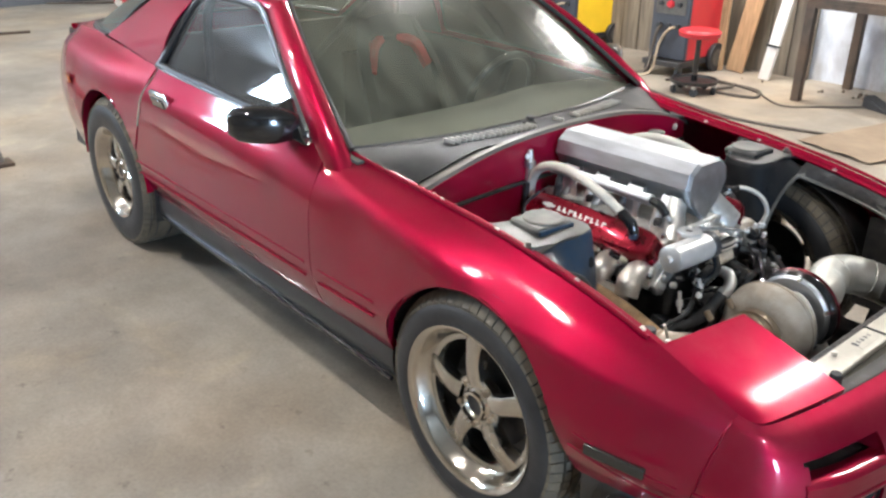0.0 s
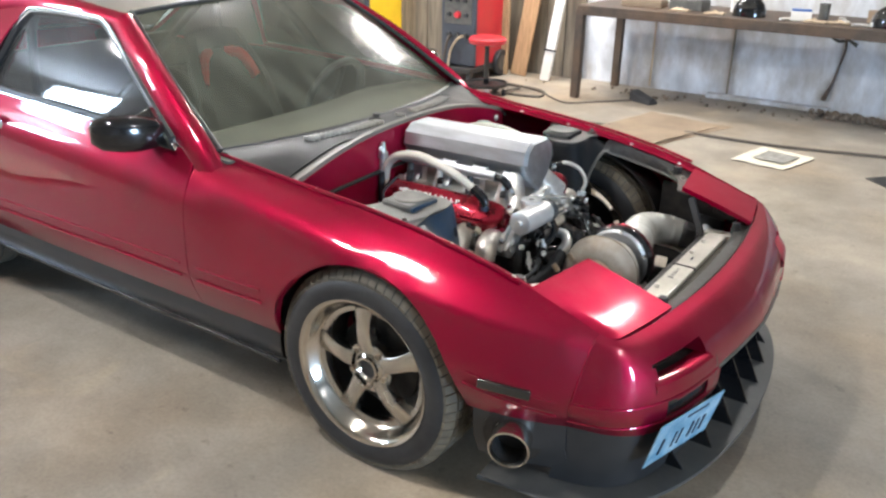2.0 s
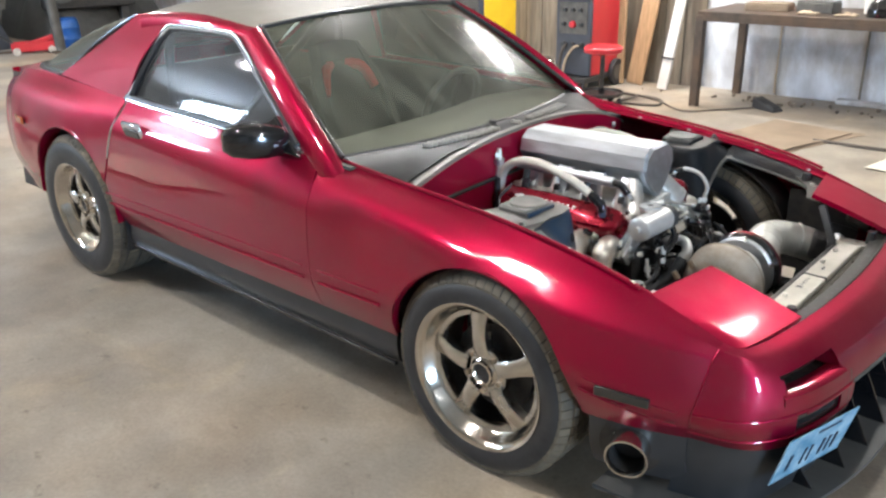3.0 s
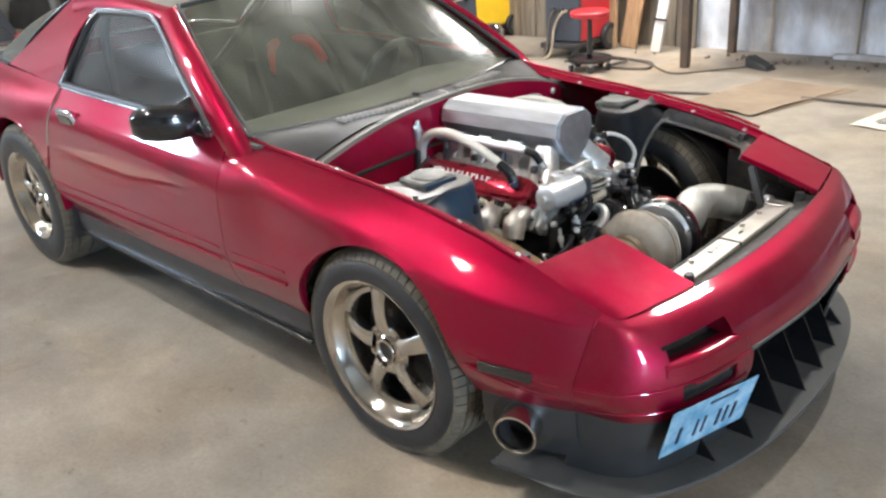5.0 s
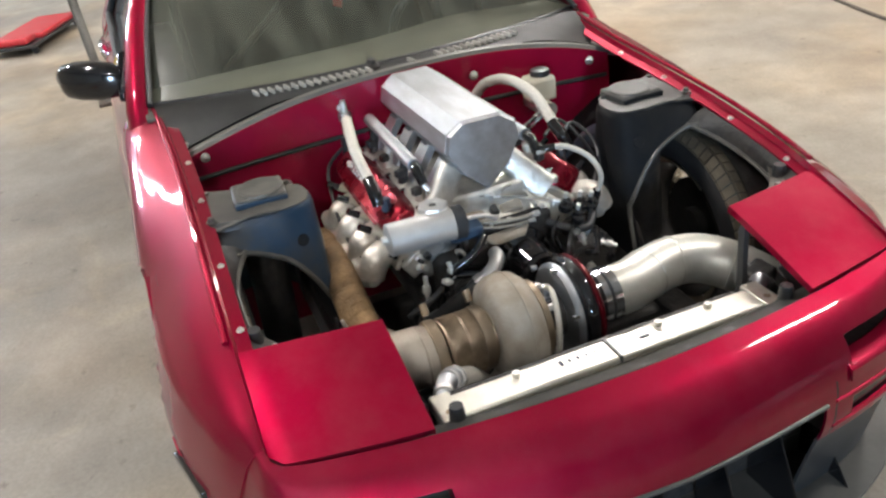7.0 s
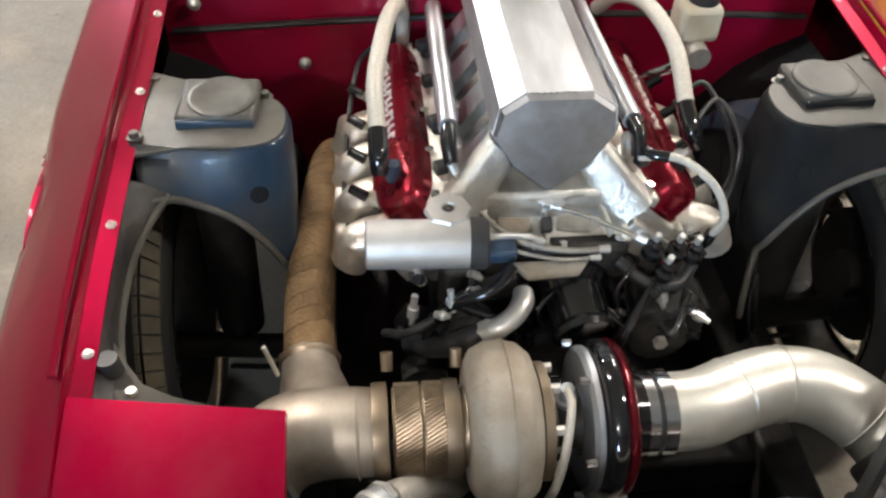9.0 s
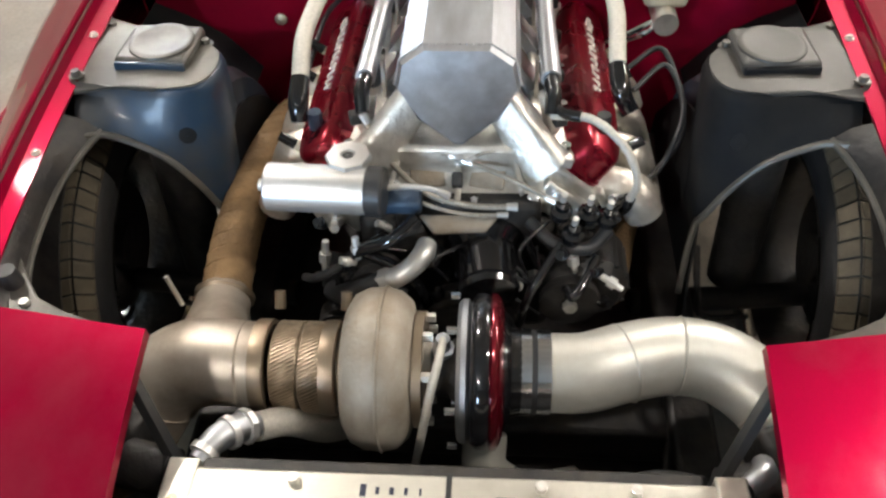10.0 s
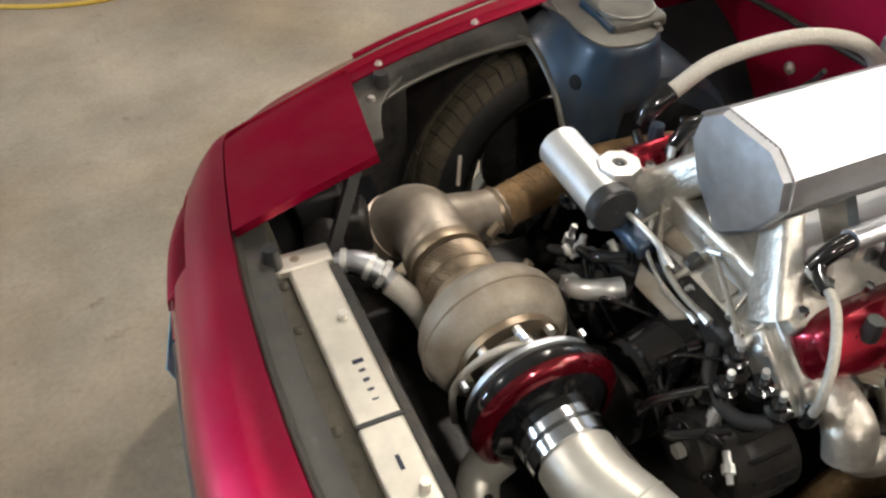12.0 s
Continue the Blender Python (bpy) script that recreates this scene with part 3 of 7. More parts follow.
def welder(name, label, p, turn, front, body, size, wheel_r):
    w, d, h = size
    t = thing(name, label, "welder", place=pose(p[0], p[1], 0, 0, 0, turn))
    z0 = 0.14
    part("cabinet", box(B(), (0, d * 0.08, z0 + h / 2), (w, d * 0.84, h)), body, t, bevel=0.015)
    f = part("front_panel", box(B(), (0, -d * 0.36, z0 + h / 2), (w * 0.99, 0.05, h * 0.98)), front, t, bevel=0.01)
    part("control_face", box(B(), (0, -d * 0.36 - 0.028, z0 + h * 0.74), (w * 0.8, 0.012, h * 0.4)), SLATE if front is not SLATE else DUSTGREY, f, bevel=0.003)
    for k, (a, b, r) in enumerate(((-0.22, 0.84, 0.02), (0.0, 0.84, 0.02), (0.22, 0.84, 0.02), (0.0, 0.66, 0.035), (-0.25, 0.66, 0.022), (0.25, 0.66, 0.022))):
        part("knob", cyl(B(), (a * w, -d * 0.36 - 0.03, z0 + b * h), (a * w, -d * 0.36 - 0.06, z0 + b * h), r, r * 0.8, 14), MACHRED if k == 3 else BLACK, f)
    for a in (-0.25, 0.0, 0.25):
        part("socket", cyl(B(), (a * w, -d * 0.36 - 0.02, z0 + 0.40 * h), (a * w, -d * 0.36 - 0.055, z0 + 0.40 * h), 0.028, 0.024, 14), BLACK, f)
    part("top_cover", box(B(), (0, d * 0.02, z0 + h + 0.012), (w * 1.01, d * 0.98, 0.028)), body, t, bevel=0.01)
    part("carry_handle", tube(B(), [(-w * 0.3, -d * 0.2, z0 + h + 0.02), (-w * 0.3, -d * 0.2, z0 + h + 0.09), (w * 0.3, -d * 0.2, z0 + h + 0.09), (w * 0.3, -d * 0.2, z0 + h + 0.02)], 0.012, 8), BLACK, t)
    part("base_tray", box(B(), (0, 0, 0.115), (w * 1.04, d * 1.06, 0.05)), GRIME, t, bevel=0.006)
    for s in (-1, 1):
        wh = part("wheel", lathe(B(), [(0, wheel_r * 0.6), (0.0, wheel_r * 0.95), (0.01, wheel_r), (0.04, wheel_r), (0.05, wheel_r * 0.95), (0.05, wheel_r * 0.6)], (s * w * 0.56 - 0.025, d * 0.40, wheel_r), (1, 0, 0), 28), RUBBER, t)
        part("hub", cyl(B(), (s * w * 0.56 - 0.02, d * 0.40, wheel_r), (s * w * 0.56 + 0.02, d * 0.40, wheel_r), wheel_r * 0.62, n=20), DUSTGREY, wh)
        part("caster", lathe(B(), [(0, 0.0), (0, 0.045), (0.03, 0.045), (0.03, 0.0)], (s * w * 0.42 - 0.015, -d * 0.44, 0.045), (1, 0, 0), 16), RUBBER, t)
        part("caster_fork", box(B(), (s * w * 0.42, -d * 0.44, 0.085), (0.045, 0.05, 0.06)), DUSTGREY, t)
    # welding leads drooping from the sockets
    part("lead", tube(B(), [(-0.2 * w, -d * 0.41, z0 + 0.40 * h), (-0.2 * w, -d * 0.52, z0 + 0.33 * h), (-0.3 * w, -d * 0.5, z0 + 0.12 * h), (-0.35 * w, -d * 0.60, 0.03), (-0.9 * w, -d * 0.8, 0.015)], 0.014, 8), CABLE, t)
    part("lead", tube(B(), [(0.2 * w, -d * 0.41, z0 + 0.40 * h), (0.15 * w, -d * 0.55, z0 + 0.38 * h), (-0.1 * w, -d * 0.52, z0 + 0.20 * h), (-0.2 * w, -d * 0.6, 0.03), (-0.6 * w, -d * 0.9, 0.015)], 0.012, 8), WOODPALE, t)
    return t


welder("welding_machine", "red welding machine with a slate control face on a wheeled base", (-3.08, 4.66), 2, SLATE, MACHRED, (0.38, 0.62, 0.74), 0.13)
welder("welding_machine", "yellow welding machine with a grey front on wheels", (-4.62, 5.0), -6, SLATE, YELLOW, (0.46, 0.72, 0.80), 0.12)


def stool(x, y):
    t = thing("shop_stool", "low red round shop stool on a wheeled base", "stool", place=pose(x, y, 0))
    part("seat", lathe(B(), [(0, 0.001), (0, 0.14), (0.01, 0.165), (0.045, 0.172), (0.062, 0.155), (0.066, 0.001)], (0, 0, 0.455), (0, 0, 1), 36), MACHRED, t)
    part("column", cyl(B(), (0, 0, 0.09), (0, 0, 0.456), 0.026, 0.02, 16), BLACK_GLOSS, t)
    part("tray", lathe(B(), [(0, 0.001), (0, 0.19), (0.03, 0.20), (0.03, 0.185), (0.012, 0.18), (0.012, 0.001)], (0, 0, 0.085), (0, 0, 1), 32), GRIME, t)
    for k in range(5):
        a = 2 * math.pi * k / 5 + 0.3
        c = V(0.17 * math.cos(a), 0.17 * math.sin(a), 0)
        cs = part("caster", lathe(B(), [(-0.014, 0.0), (-0.014, 0.034), (0.014, 0.034), (0.014, 0.0)], c + V(0, 0, 0.034), (math.cos(a), math.sin(a), 0), 14), RUBBER, t)
        part("fork", box(B(), c + V(0, 0, 0.072), (0.03, 0.03, 0.03)), CAST, cs)


stool(-2.50, 4.02)


def foot_pedal():
    t = thing("foot_pedal", "black wedge-shaped welder foot pedal on the floor", "pedal", place=pose(-1.22, 4.62, 0, 0, 0, -22) @ Matrix.Scale(0.86, 4))
    bm = B()
    poly = [(-0.14, -0.06, 0), (0.14, -0.06, 0), (0.14, -0.06, 0.025), (-0.14, -0.06, 0.105)]
    prism(bm, poly, (0, 0.12, 0))
    part("body", bm, BLACK, t, bevel=0.006)
    part("tread_plate", box(B(), (0.0, 0, 0.073), (0.26, 0.10, 0.012), (0, 16, 0)), RUBBER, t, bevel=0.003)


foot_pedal()


def lying(name, label, cat, pts, r, material, n=8):
    return tagged(part(name, tube(B(), pts, r, n, 10), material), label, cat)


lying("pedal_cable", "thin dark cable winding over the floor", "cable", [(-1.27, 4.66, 0.012), (-1.55, 4.35, 0.008), (-1.75, 4.15, 0.008), (-2.0, 4.3, 0.008), (-2.2, 4.5, 0.008), (-2.6, 4.55, 0.008)], 0.008, CABLE)
lying("air_hose", "dark air hose lying across the floor", "hose", [(-3.1, 3.9, 0.011), (-2.4, 3.65, 0.011), (-1.75, 3.50, 0.011), (-1.1, 3.62, 0.011)], 0.011, CABLE)
lying("air_hose", "dark air hose lying across the floor", "hose", [(-0.55, 3.78, 0.011), (0.0, 3.79, 0.011), (0.4, 3.86, 0.011), (0.85, 3.98, 0.011), (1.8, 4.15, 0.011)], 0.011, CABLE)
lying("welding_lead", "dark welding lead coiled by the stool", "cable", [(-2.9, 4.2, 0.012), (-2.55, 4.5, 0.012), (-2.15, 4.42, 0.012), (-2.05, 4.2, 0.012), (-2.4, 4.15, 0.012), (-2.35, 4.4, 0.03), (-2.8, 4.55, 0.012)], 0.012, CABLE)
lying("welding_lead", "dark welding lead looped beside the yellow machine", "cable", [(-4.7, 4.5, 0.012), (-4.2, 4.35, 0.012), (-3.9, 4.6, 0.012), (-3.6, 4.35, 0.012), (-3.25, 4.25, 0.012)], 0.012, CABLE)


def loose_sheet(name, label, cat, corners, lift, material, seed, thick=0.004, curl=None):
    """A lying sheet with four corners and slightly waved edges."""
    a, b, c, d = [Vector((*q, 0)) for q in corners]
    bm = B()
    n = 16
    rows = []
    for i in range(n + 1):
        u = i / n
        row = []
        for j in range(n + 1):
            v = j / n
            p = (a * (1 - u) + b * u) * (1 - v) + (d * (1 - u) + c * u) * v
            edge = max(abs(2 * u - 1), abs(2 * v - 1)) ** 3
            z = 0.003 + lift * edge * (0.35 + 0.65 * abs(noise.noise(V(u * 2.2 + seed, v * 2.2, seed))))
            if curl:
                z += curl * max(0, u - 0.7) ** 2 * 6
            row.append(V(p.x + 0.01 * noise.noise(V(v * 6, seed, u)), p.y + 0.01 * noise.noise(V(u * 6, seed + 3, v)), z))
        rows.append(row)
    sheet(bm, rows)
    return tagged(part(name, bm, material, solid=-thick), label, cat)


loose_sheet("cardboard_sheet", "flat brown cardboard sheet lying on the floor", "cardboard", [(-1.19, 3.31), (-0.65, 3.17), (-0.38, 4.13), (-1.0, 4.26)], 0.035, CARDBOARD, 2)
loose_sheet("cardboard_sheet", "second brown cardboard sheet under the first", "cardboard", [(-1.10, 3.36), (-0.60, 3.30), (-0.30, 4.20), (-0.9, 4.2)], 0.002, CARDBOARD, 7, 0.002)
loose_sheet("newspaper_sheet", "cream newspaper sheet lying on the floor", "paper", [(-0.05, 3.26), (0.31, 3.21), (0.43, 3.63), (0.05, 3.73)], 0.012, PAPER, 5, 0.002)
loose_sheet("printed_page", "grey printed page on the newspaper", "paper", [(0.07, 3.36), (0.28, 3.33), (0.34, 3.56), (0.12, 3.61)], 0.002, PRINT, 8, 0.002)
bpy.data.objects["printed_page"].location.z = 0.016
loose_sheet("rubber_mat", "thick dark rubber mat on the floor", "mat", [(0.79, 3.37), (1.5, 2.7), (2.1, 3.3), (1.3, 4.0)], 0.004, RUBBER, 6, 0.02)
loose_sheet("newspaper_sheet", "cream crumpled paper by the wall", "paper", [(0.72, 4.70), (1.0, 4.62), (1.1, 4.9), (0.8, 5.0)], 0.03, PAPER, 9, 0.002)


# ---- the car ----
car = thing("sports_car", "dark candy-red two-door coupe with its bonnet removed and a turbocharged engine", "car")

ZM = keyed((-2.3, 0.485), (-0.7, 0.495), (0.35, 0.478), (0.62, 0.43), (0.7, 0.42))  # body-side crease
YM = keyed((-2.3, 0.832), (-1.8, 0.838), (-1.3, 0.841), (-0.7, 0.8415), (-0.3, 0.844), (0.0, 0.848), (0.3, 0.845), (0.45, 0.826), (0.56, 0.795), (0.67, 0.748))
ZI = keyed((-0.8, 0.858), (-0.4, 0.812), (0.0, 0.772), (0.2, 0.742), (0.46, 0.680), (0.52, 0.659), (0.58, 0.638), (0.67, 0.606))
YI = keyed((-0.8, 0.69), (-0.4, 0.672), (0.46, 0.675), (0.6, 0.6755), (0.67, 0.6765))
ZB = 0.335


def resample(nodes, n):
    line = spline(nodes, 6)
    d = np.cumsum([0] + [(b - a).length for a, b in zip(line, line[1:])])
    out = []
    for t in lin(0, float(d[-1]), n):
        i = min(int(np.searchsorted(d, t, "right")) - 1, len(line) - 2)
        h = d[i + 1] - d[i]
        out.append(line[i].lerp(line[i + 1], float((t - d[i]) / h) if h > 1e-9 else 0))
    return out


NV, NL = 30, 22
ZBELT = keyed((-2.25, 0.905), (-1.85, 0.905), (-1.2, 0.882), (-0.7, 0.855))
YBELT = 0.768


def door_nodes(x):
    ym, zm, zb = YM(x), ZM(x), ZBELT(x)
    return [V(x, ym - 0.050, ZB), V(x, ym - 0.015, (ZB + zm) / 2), V(x, ym, zm), V(x, ym - 0.004, zm + 0.16), V(x, YBELT + 0.0545, zb - 0.124), V(x, YBELT + 0.0168, zb - 0.050), V(x, YBELT - 0.009, zb)]


# the fender's crease, from over the wheel to the lamp lid's corner
ZS = keyed((-0.8, 0.800), (-0.4, 0.745), (-0.15, 0.703), (0.05, 0.655), (0.12, 0.641), (0.22, 0.630), (0.31, 0.622), (0.39, 0.613), (0.46, 0.606), (0.53, 0.599), (0.60, 0.590), (0.67, 0.570))
YS = keyed((-0.8, 0.790), (-0.4, 0.806), (-0.15, 0.815), (0.05, 0.819), (0.12, 0.819), (0.22, 0.817), (0.31, 0.812), (0.39, 0.802), (0.46, 0.787), (0.53, 0.767), (0.60, 0.743), (0.67, 0.702))


def fender_nodes(x):
    """The section at x: upright flank, crease, sloping top, rounded inner edge."""
    ym, zm, zi, yi, ys, zs = YM(x), ZM(x), ZI(x), YI(x), YS(x), ZS(x)
    nodes = [V(x, ym - 0.052, ZB), V(x, ym - 0.016, (ZB + zm) / 2), V(x, ym, zm), V(x, ym + (ys - ym) * 0.44, (zm + zs) / 2), V(x, ys, zs),
             V(x, (ys + yi) / 2 + 0.003, (zs + zi) / 2 + 0.006), V(x, yi + (ys - yi) * 0.18, zi - (zi - zs) * 0.15), V(x, yi, zi)]
    k = min(1.0, max(0.0, (-0.45 - x) / 0.25))
    k = k * k * (3 - 2 * k)
    for i, (q, f) in enumerate(zip(door_nodes(x), (1, 1, 1, 1, 1, 0.8))):
        nodes[i] = nodes[i].lerp(q, k * f)
    return nodes


def seam_x(v):
    return 0.62 + 0.048 * min(1, v / (NV - 1)) ** 0.8


def fender_column(u):
    """u 0..1 from the door seam to the bumper seam, whose line slants."""
    out = []
    for v in range(NV):
        x = -0.70 + (seam_x(v) + 0.70) * u
        # the crease parts the upright flank from the sloping top
        nodes = fender_nodes(x)
        lower, upper = resample(nodes[:5], NL), resample(nodes[4:], NV - NL + 1)
        smooth = resample(nodes, NV)[v]
        creased = (lower + upper[1:])[v]
        k = min(1.0, max(0.0, (x + 0.20) / 0.45))
        out.append(smooth.lerp(creased, k * k * (3 - 2 * k)))
    return out


def cut_round(bm, cx, cz, r):
    """Cuts a round wheel opening through a side panel."""
    kill = [f for f in bm.faces if math.hypot(f.calc_center_median().x - cx, f.calc_center_median().z - cz) < r]
    rim = {v for f in kill for v in f.verts if any(g not in set(kill) for g in v.link_faces)}
    bmesh.ops.delete(bm, geom=kill, context="FACES")
    for v in rim:
        if v.is_valid:
            d = V(v.co.x - cx, 0, v.co.z - cz)
            d = d.normalized() * r
            v.co.x, v.co.z = cx + d.x, cz + d.z


def mirror(bm, s):
    if s < 0:
        for v in bm.verts:
            v.co.y = -v.co.y
    return bm


def fender(s):
    bm = B()
    n = 56
    cols = [fender_column(i / n) for i in range(n + 1)]
    for c in cols:
        p, zdrop = c[-1], 0.014
        c.append(V(p.x, p.y - 0.006, p.z - zdrop))
        c.append(V(p.x, p.y - 0.034, p.z - zdrop - 0.002))
    sheet(bm, cols)
    cut_round(bm, 0.005, 0.318, 0.348)
    ob = part("front_fender", mirror(bm, s), RED, car, "glossy candy-red front fender", solid=0.004, angle=42)
    # folded lip round the wheel opening
    bm = B()
    rows = []
    for a in lin(radians(5), radians(175), 40):
        x, z = 0.005 + 0.348 * math.cos(a), 0.318 + 0.348 * math.sin(a)
        y = float(np.interp(z, [ZB, (ZB + ZM(x)) / 2, ZM(x), (ZM(x) + ZS(x)) / 2, ZS(x)], [YM(x) - 0.052, YM(x) - 0.016, YM(x), YM(x) + (YS(x) - YM(x)) * 0.40, YS(x)])) - 0.003
        rows.append([V(x, y, z), V(x, y - 0.018, z - 0.001), V(x * 0.99, y - 0.018, z - 0.006)])
    sheet(bm, rows)
    part("arch_lip", mirror(bm, s), RED, ob, solid=0.003)
    # added dark sheet: stands for the shade inside the fender, hides its red
    bm = B()
    sheet(bm, [[V(0.005 + 0.366 * math.cos(a), y, 0.318 + 0.366 * math.sin(a)) for y in (0.79 if 0.3 < a < 2.8 else 0.765, 0.70, 0.645)] for a in lin(radians(4), radians(176), 30)])
    part("fender_shade_sheet", mirror(bm, s), GRIME, ob, "added dark sheet for the shade inside the fender", solid=0.004)
    for k, x in enumerate((-0.30, -0.08, 0.20, 0.40)):
        part("bolt", mirror(lathe(B(), [(0, 0.008), (0.002, 0.008), (0.003, 0.005), (0.006, 0.005), (0.006, 0.001)], (x, YI(x) - 0.022, ZI(x) - 0.016), (0, 0, 1), 12), s), CAST, ob)
    # raised hood-gap bead
    part("edge_bead", mirror(tube(B(), [(x, YI(x) + 0.012, ZI(x) + 0.003) for x in lin(-0.66, 0.44, 14)], 0.006, 8, 3), s), RED, ob)


for s in (-1, 1):
    fender(s)


def side_line(name, s, x0, x1, drop, r, material, label=""):
    bm = B()
    pts = [(x, YM(x) - 0.0005, ZM(x) + drop) for x in lin(x0, x1, 10)]
    part(name, mirror(tube(bm, pts, r, 8, 2), s), material, car, label)


for s in (-1, 1):
    side_line("side_crease", s, -0.66, -0.37, 0.0, 0.005, RED)
    side_line("side_crease", s, -2.10, -0.74, 0.0, 0.005, RED)
    side_line("side_crease", s, -0.66, -0.37, -0.045, 0.0045, RED)
    side_line("side_crease", s, -2.08, -0.74, -0.045, 0.0045, RED)
    side_line("side_crease", s, 0.375, 0.61, 0.0, 0.003, RED)
    side_line("side_crease", s, 0.365, 0.61, -0.038, 0.003, RED)
    m = part("side_marker", mirror(prism(B(), [(0.412, YM(0.412) - 0.004, 0.468), (0.548, YM(0.548) - 0.006, 0.459), (0.548, YM(0.548) - 0.006, 0.432), (0.412, YM(0.412) - 0.004, 0.440)], (0, 0.016, 0)), s), SMOKED, car, "smoked side marker lens", bevel=0.003)

# --- the nose ---
OUT = ((0.925, 0.0), (0.920, 0.10), (0.911, 0.20), (0.899, 0.30), (0.884, 0.42), (0.856, 0.545), (0.806, 0.652), (0.735, 0.728), (0.62, 0.772))
TOP = ((0.785, 0.0, 0.585), (0.783, 0.10, 0.585), (0.779, 0.20, 0.586), (0.772, 0.30, 0.587), (0.758, 0.42, 0.588), (0.738, 0.54, 0.589), (0.720, 0.630, 0.592), (0.705, 0.666, 0.598), (0.668, 0.6765, 0.606))
out_line, top_line = spline([V(x, y, 0) for x, y in OUT], 10), spline([V(*p) for p in TOP], 10)
NW = len(out_line)


def nose_column(i):
    o, t = out_line[i], top_line[i]
    f = i / (NW - 1)
    zm = 0.405 + 0.025 * f**3
    if i == NW - 1:
        return fender_column(1.0)
    inn = (t - V(o.x, o.y, t.z)).normalized()
    def at(k, z):
        return V(o.x + (t.x - o.x) * k, o.y + (t.y - o.y) * k, z)
    drop = t.z - zm
    nodes = [at(0.10, ZB), at(0.02, (ZB + zm) / 2), at(0.0, zm), at(0.03, zm + 0.30 * drop), at(0.22, zm + 0.62 * drop), at(0.60, zm + 0.88 * drop), t.copy()]
    return resample(nodes, NV)


nose_cols = [nose_column(i) for i in range(NW)]
for i in range(NW - 1):  # blend the corner into the fender's front edge
    f = max(0, (i / (NW - 1) - 0.66) / 0.34)
    f = f * f * (3 - 2 * f)
    if f:
        nose_cols[i] = [p.lerp(p + (q - nose_column(NW - 2)[k]), f) for k, (p, q) in enumerate(zip(nose_cols[i], nose_cols[-1]))]


def nose():
    bm = B()
    full = [[V(p.x, -p.y, p.z) for p in c] for c in nose_cols[:0:-1]] + [[p.copy() for p in c] for c in nose_cols]
    full = [[*c, V(c[-1].x - 0.003, c[-1].y, c[-1].z - 0.006), V(c[-1].x - 0.004, c[-1].y, c[-1].z - 0.030)] for c in full]
    sheet(bm, full)
    kill = []
    for f in bm.faces:
        c = f.calc_center_median()
        if abs(c.y) < 0.335 and c.z < 0.432:
            kill.append(f)
        elif 0.405 < abs(c.y) < 0.622 and 0.488 < c.z < 0.538 and c.x > 0.7:
            kill.append(f)
        elif 0.405 < abs(c.y) < 0.595 and 0.374 < c.z < 0.424 and c.x > 0.7:
            kill.append(f)
    bmesh.ops.delete(bm, geom=kill, context="FACES")
    ob = part("front_bumper", bm, RED_NOSE, car, "candy-red plastic nose with a wide cut-out mouth", solid=0.005, angle=55)
    for s in (-1, 1):
        # headlamp duct: a set-back slit over a sloping shelf
        ys = [p.y for p in out_line]
        def along(y):
            return V(float(np.interp(y, ys, [p.x for p in out_line])), y, 0)
        def level(c, z):
            return V(*[float(np.interp(z, [p.z for p in c], [p[i] for p in c])) for i in range(3)])
        shelf, back = [], []
        for y in lin(0.395, 0.632, 11):
            o = along(y)
            shelf.append([o + V(-0.050, -0.008, 0.490), o + V(-0.030, -0.004, 0.494), o + V(-0.010, 0, 0.492), o + V(-0.001, 0.001, 0.484), o + V(0.001, 0.001, 0.462)])
            back.append([o + V(-0.050, -0.008, 0.478), o + V(-0.085, -0.013, 0.478), o + V(-0.110, -0.018, 0.560)])
        part("duct_shelf", mirror(sheet(B(), shelf), s), RED_NOSE, ob, solid=0.004)
        part("duct_hollow", mirror(sheet(B(), back), s), GRIME, ob, "dark duct hollow", solid=0.004)
        for y in (0.400, 0.625):
            o = along(y)
            part("duct_end", mirror(prism(B(), [o + V(-0.008, 0, 0.490), o + V(-0.09, 0, 0.490), o + V(-0.085, 0, 0.555), o + V(-0.055, 0, 0.543)], (0, 0.004, 0)), s), RED_NOSE, ob)
        i0, i1 = int(np.interp(0.37, ys, range(NW))), int(np.interp(0.625, ys, range(NW)))
        bm = B()
        sheet(bm, [[level(nose_cols[i], z) + V(-0.008, -0.003, 0) for z in lin(0.360, 0.438, 5)] for i in range(i0, i1)])
        part("turn_lamp", mirror(bm, s), SMOKED, ob, "smoked front turn lamp", solid=0.004)
        part("moulding_line", mirror(tube(B(), [level(c, 0.432) for c in nose_cols[i0:]], 0.004, 8, 0), s), RED_NOSE, ob)
        part("moulding_line", mirror(tube(B(), [level(c, 0.368) for c in nose_cols[i0:]], 0.0035, 8, 0), s), RED_NOSE, ob)
        bm = B()
        sheet(bm, [[c[0] + V(-0.004, -0.003, 0.004), c[0] + V(-0.03, -0.012, -0.10), c[0] + V(-0.05, -0.02, -0.20)] for c in nose_cols[int(NW * 0.43):]])
        part("lower_valance", mirror(bm, s), BLACK, ob, "matt black lower valance", solid=0.006)
        bm = B()
        sheet(bm, [[V(nose_cols[int(NW * 0.435)][k].x - d, nose_cols[int(NW * 0.435)][k].y + 0.004, nose_cols[int(NW * 0.435)][k].z) for d in (0, 0.10)] for k in range(0, 14)])
        part("mouth_side", mirror(bm, s), GRIME, ob, solid=0.004)
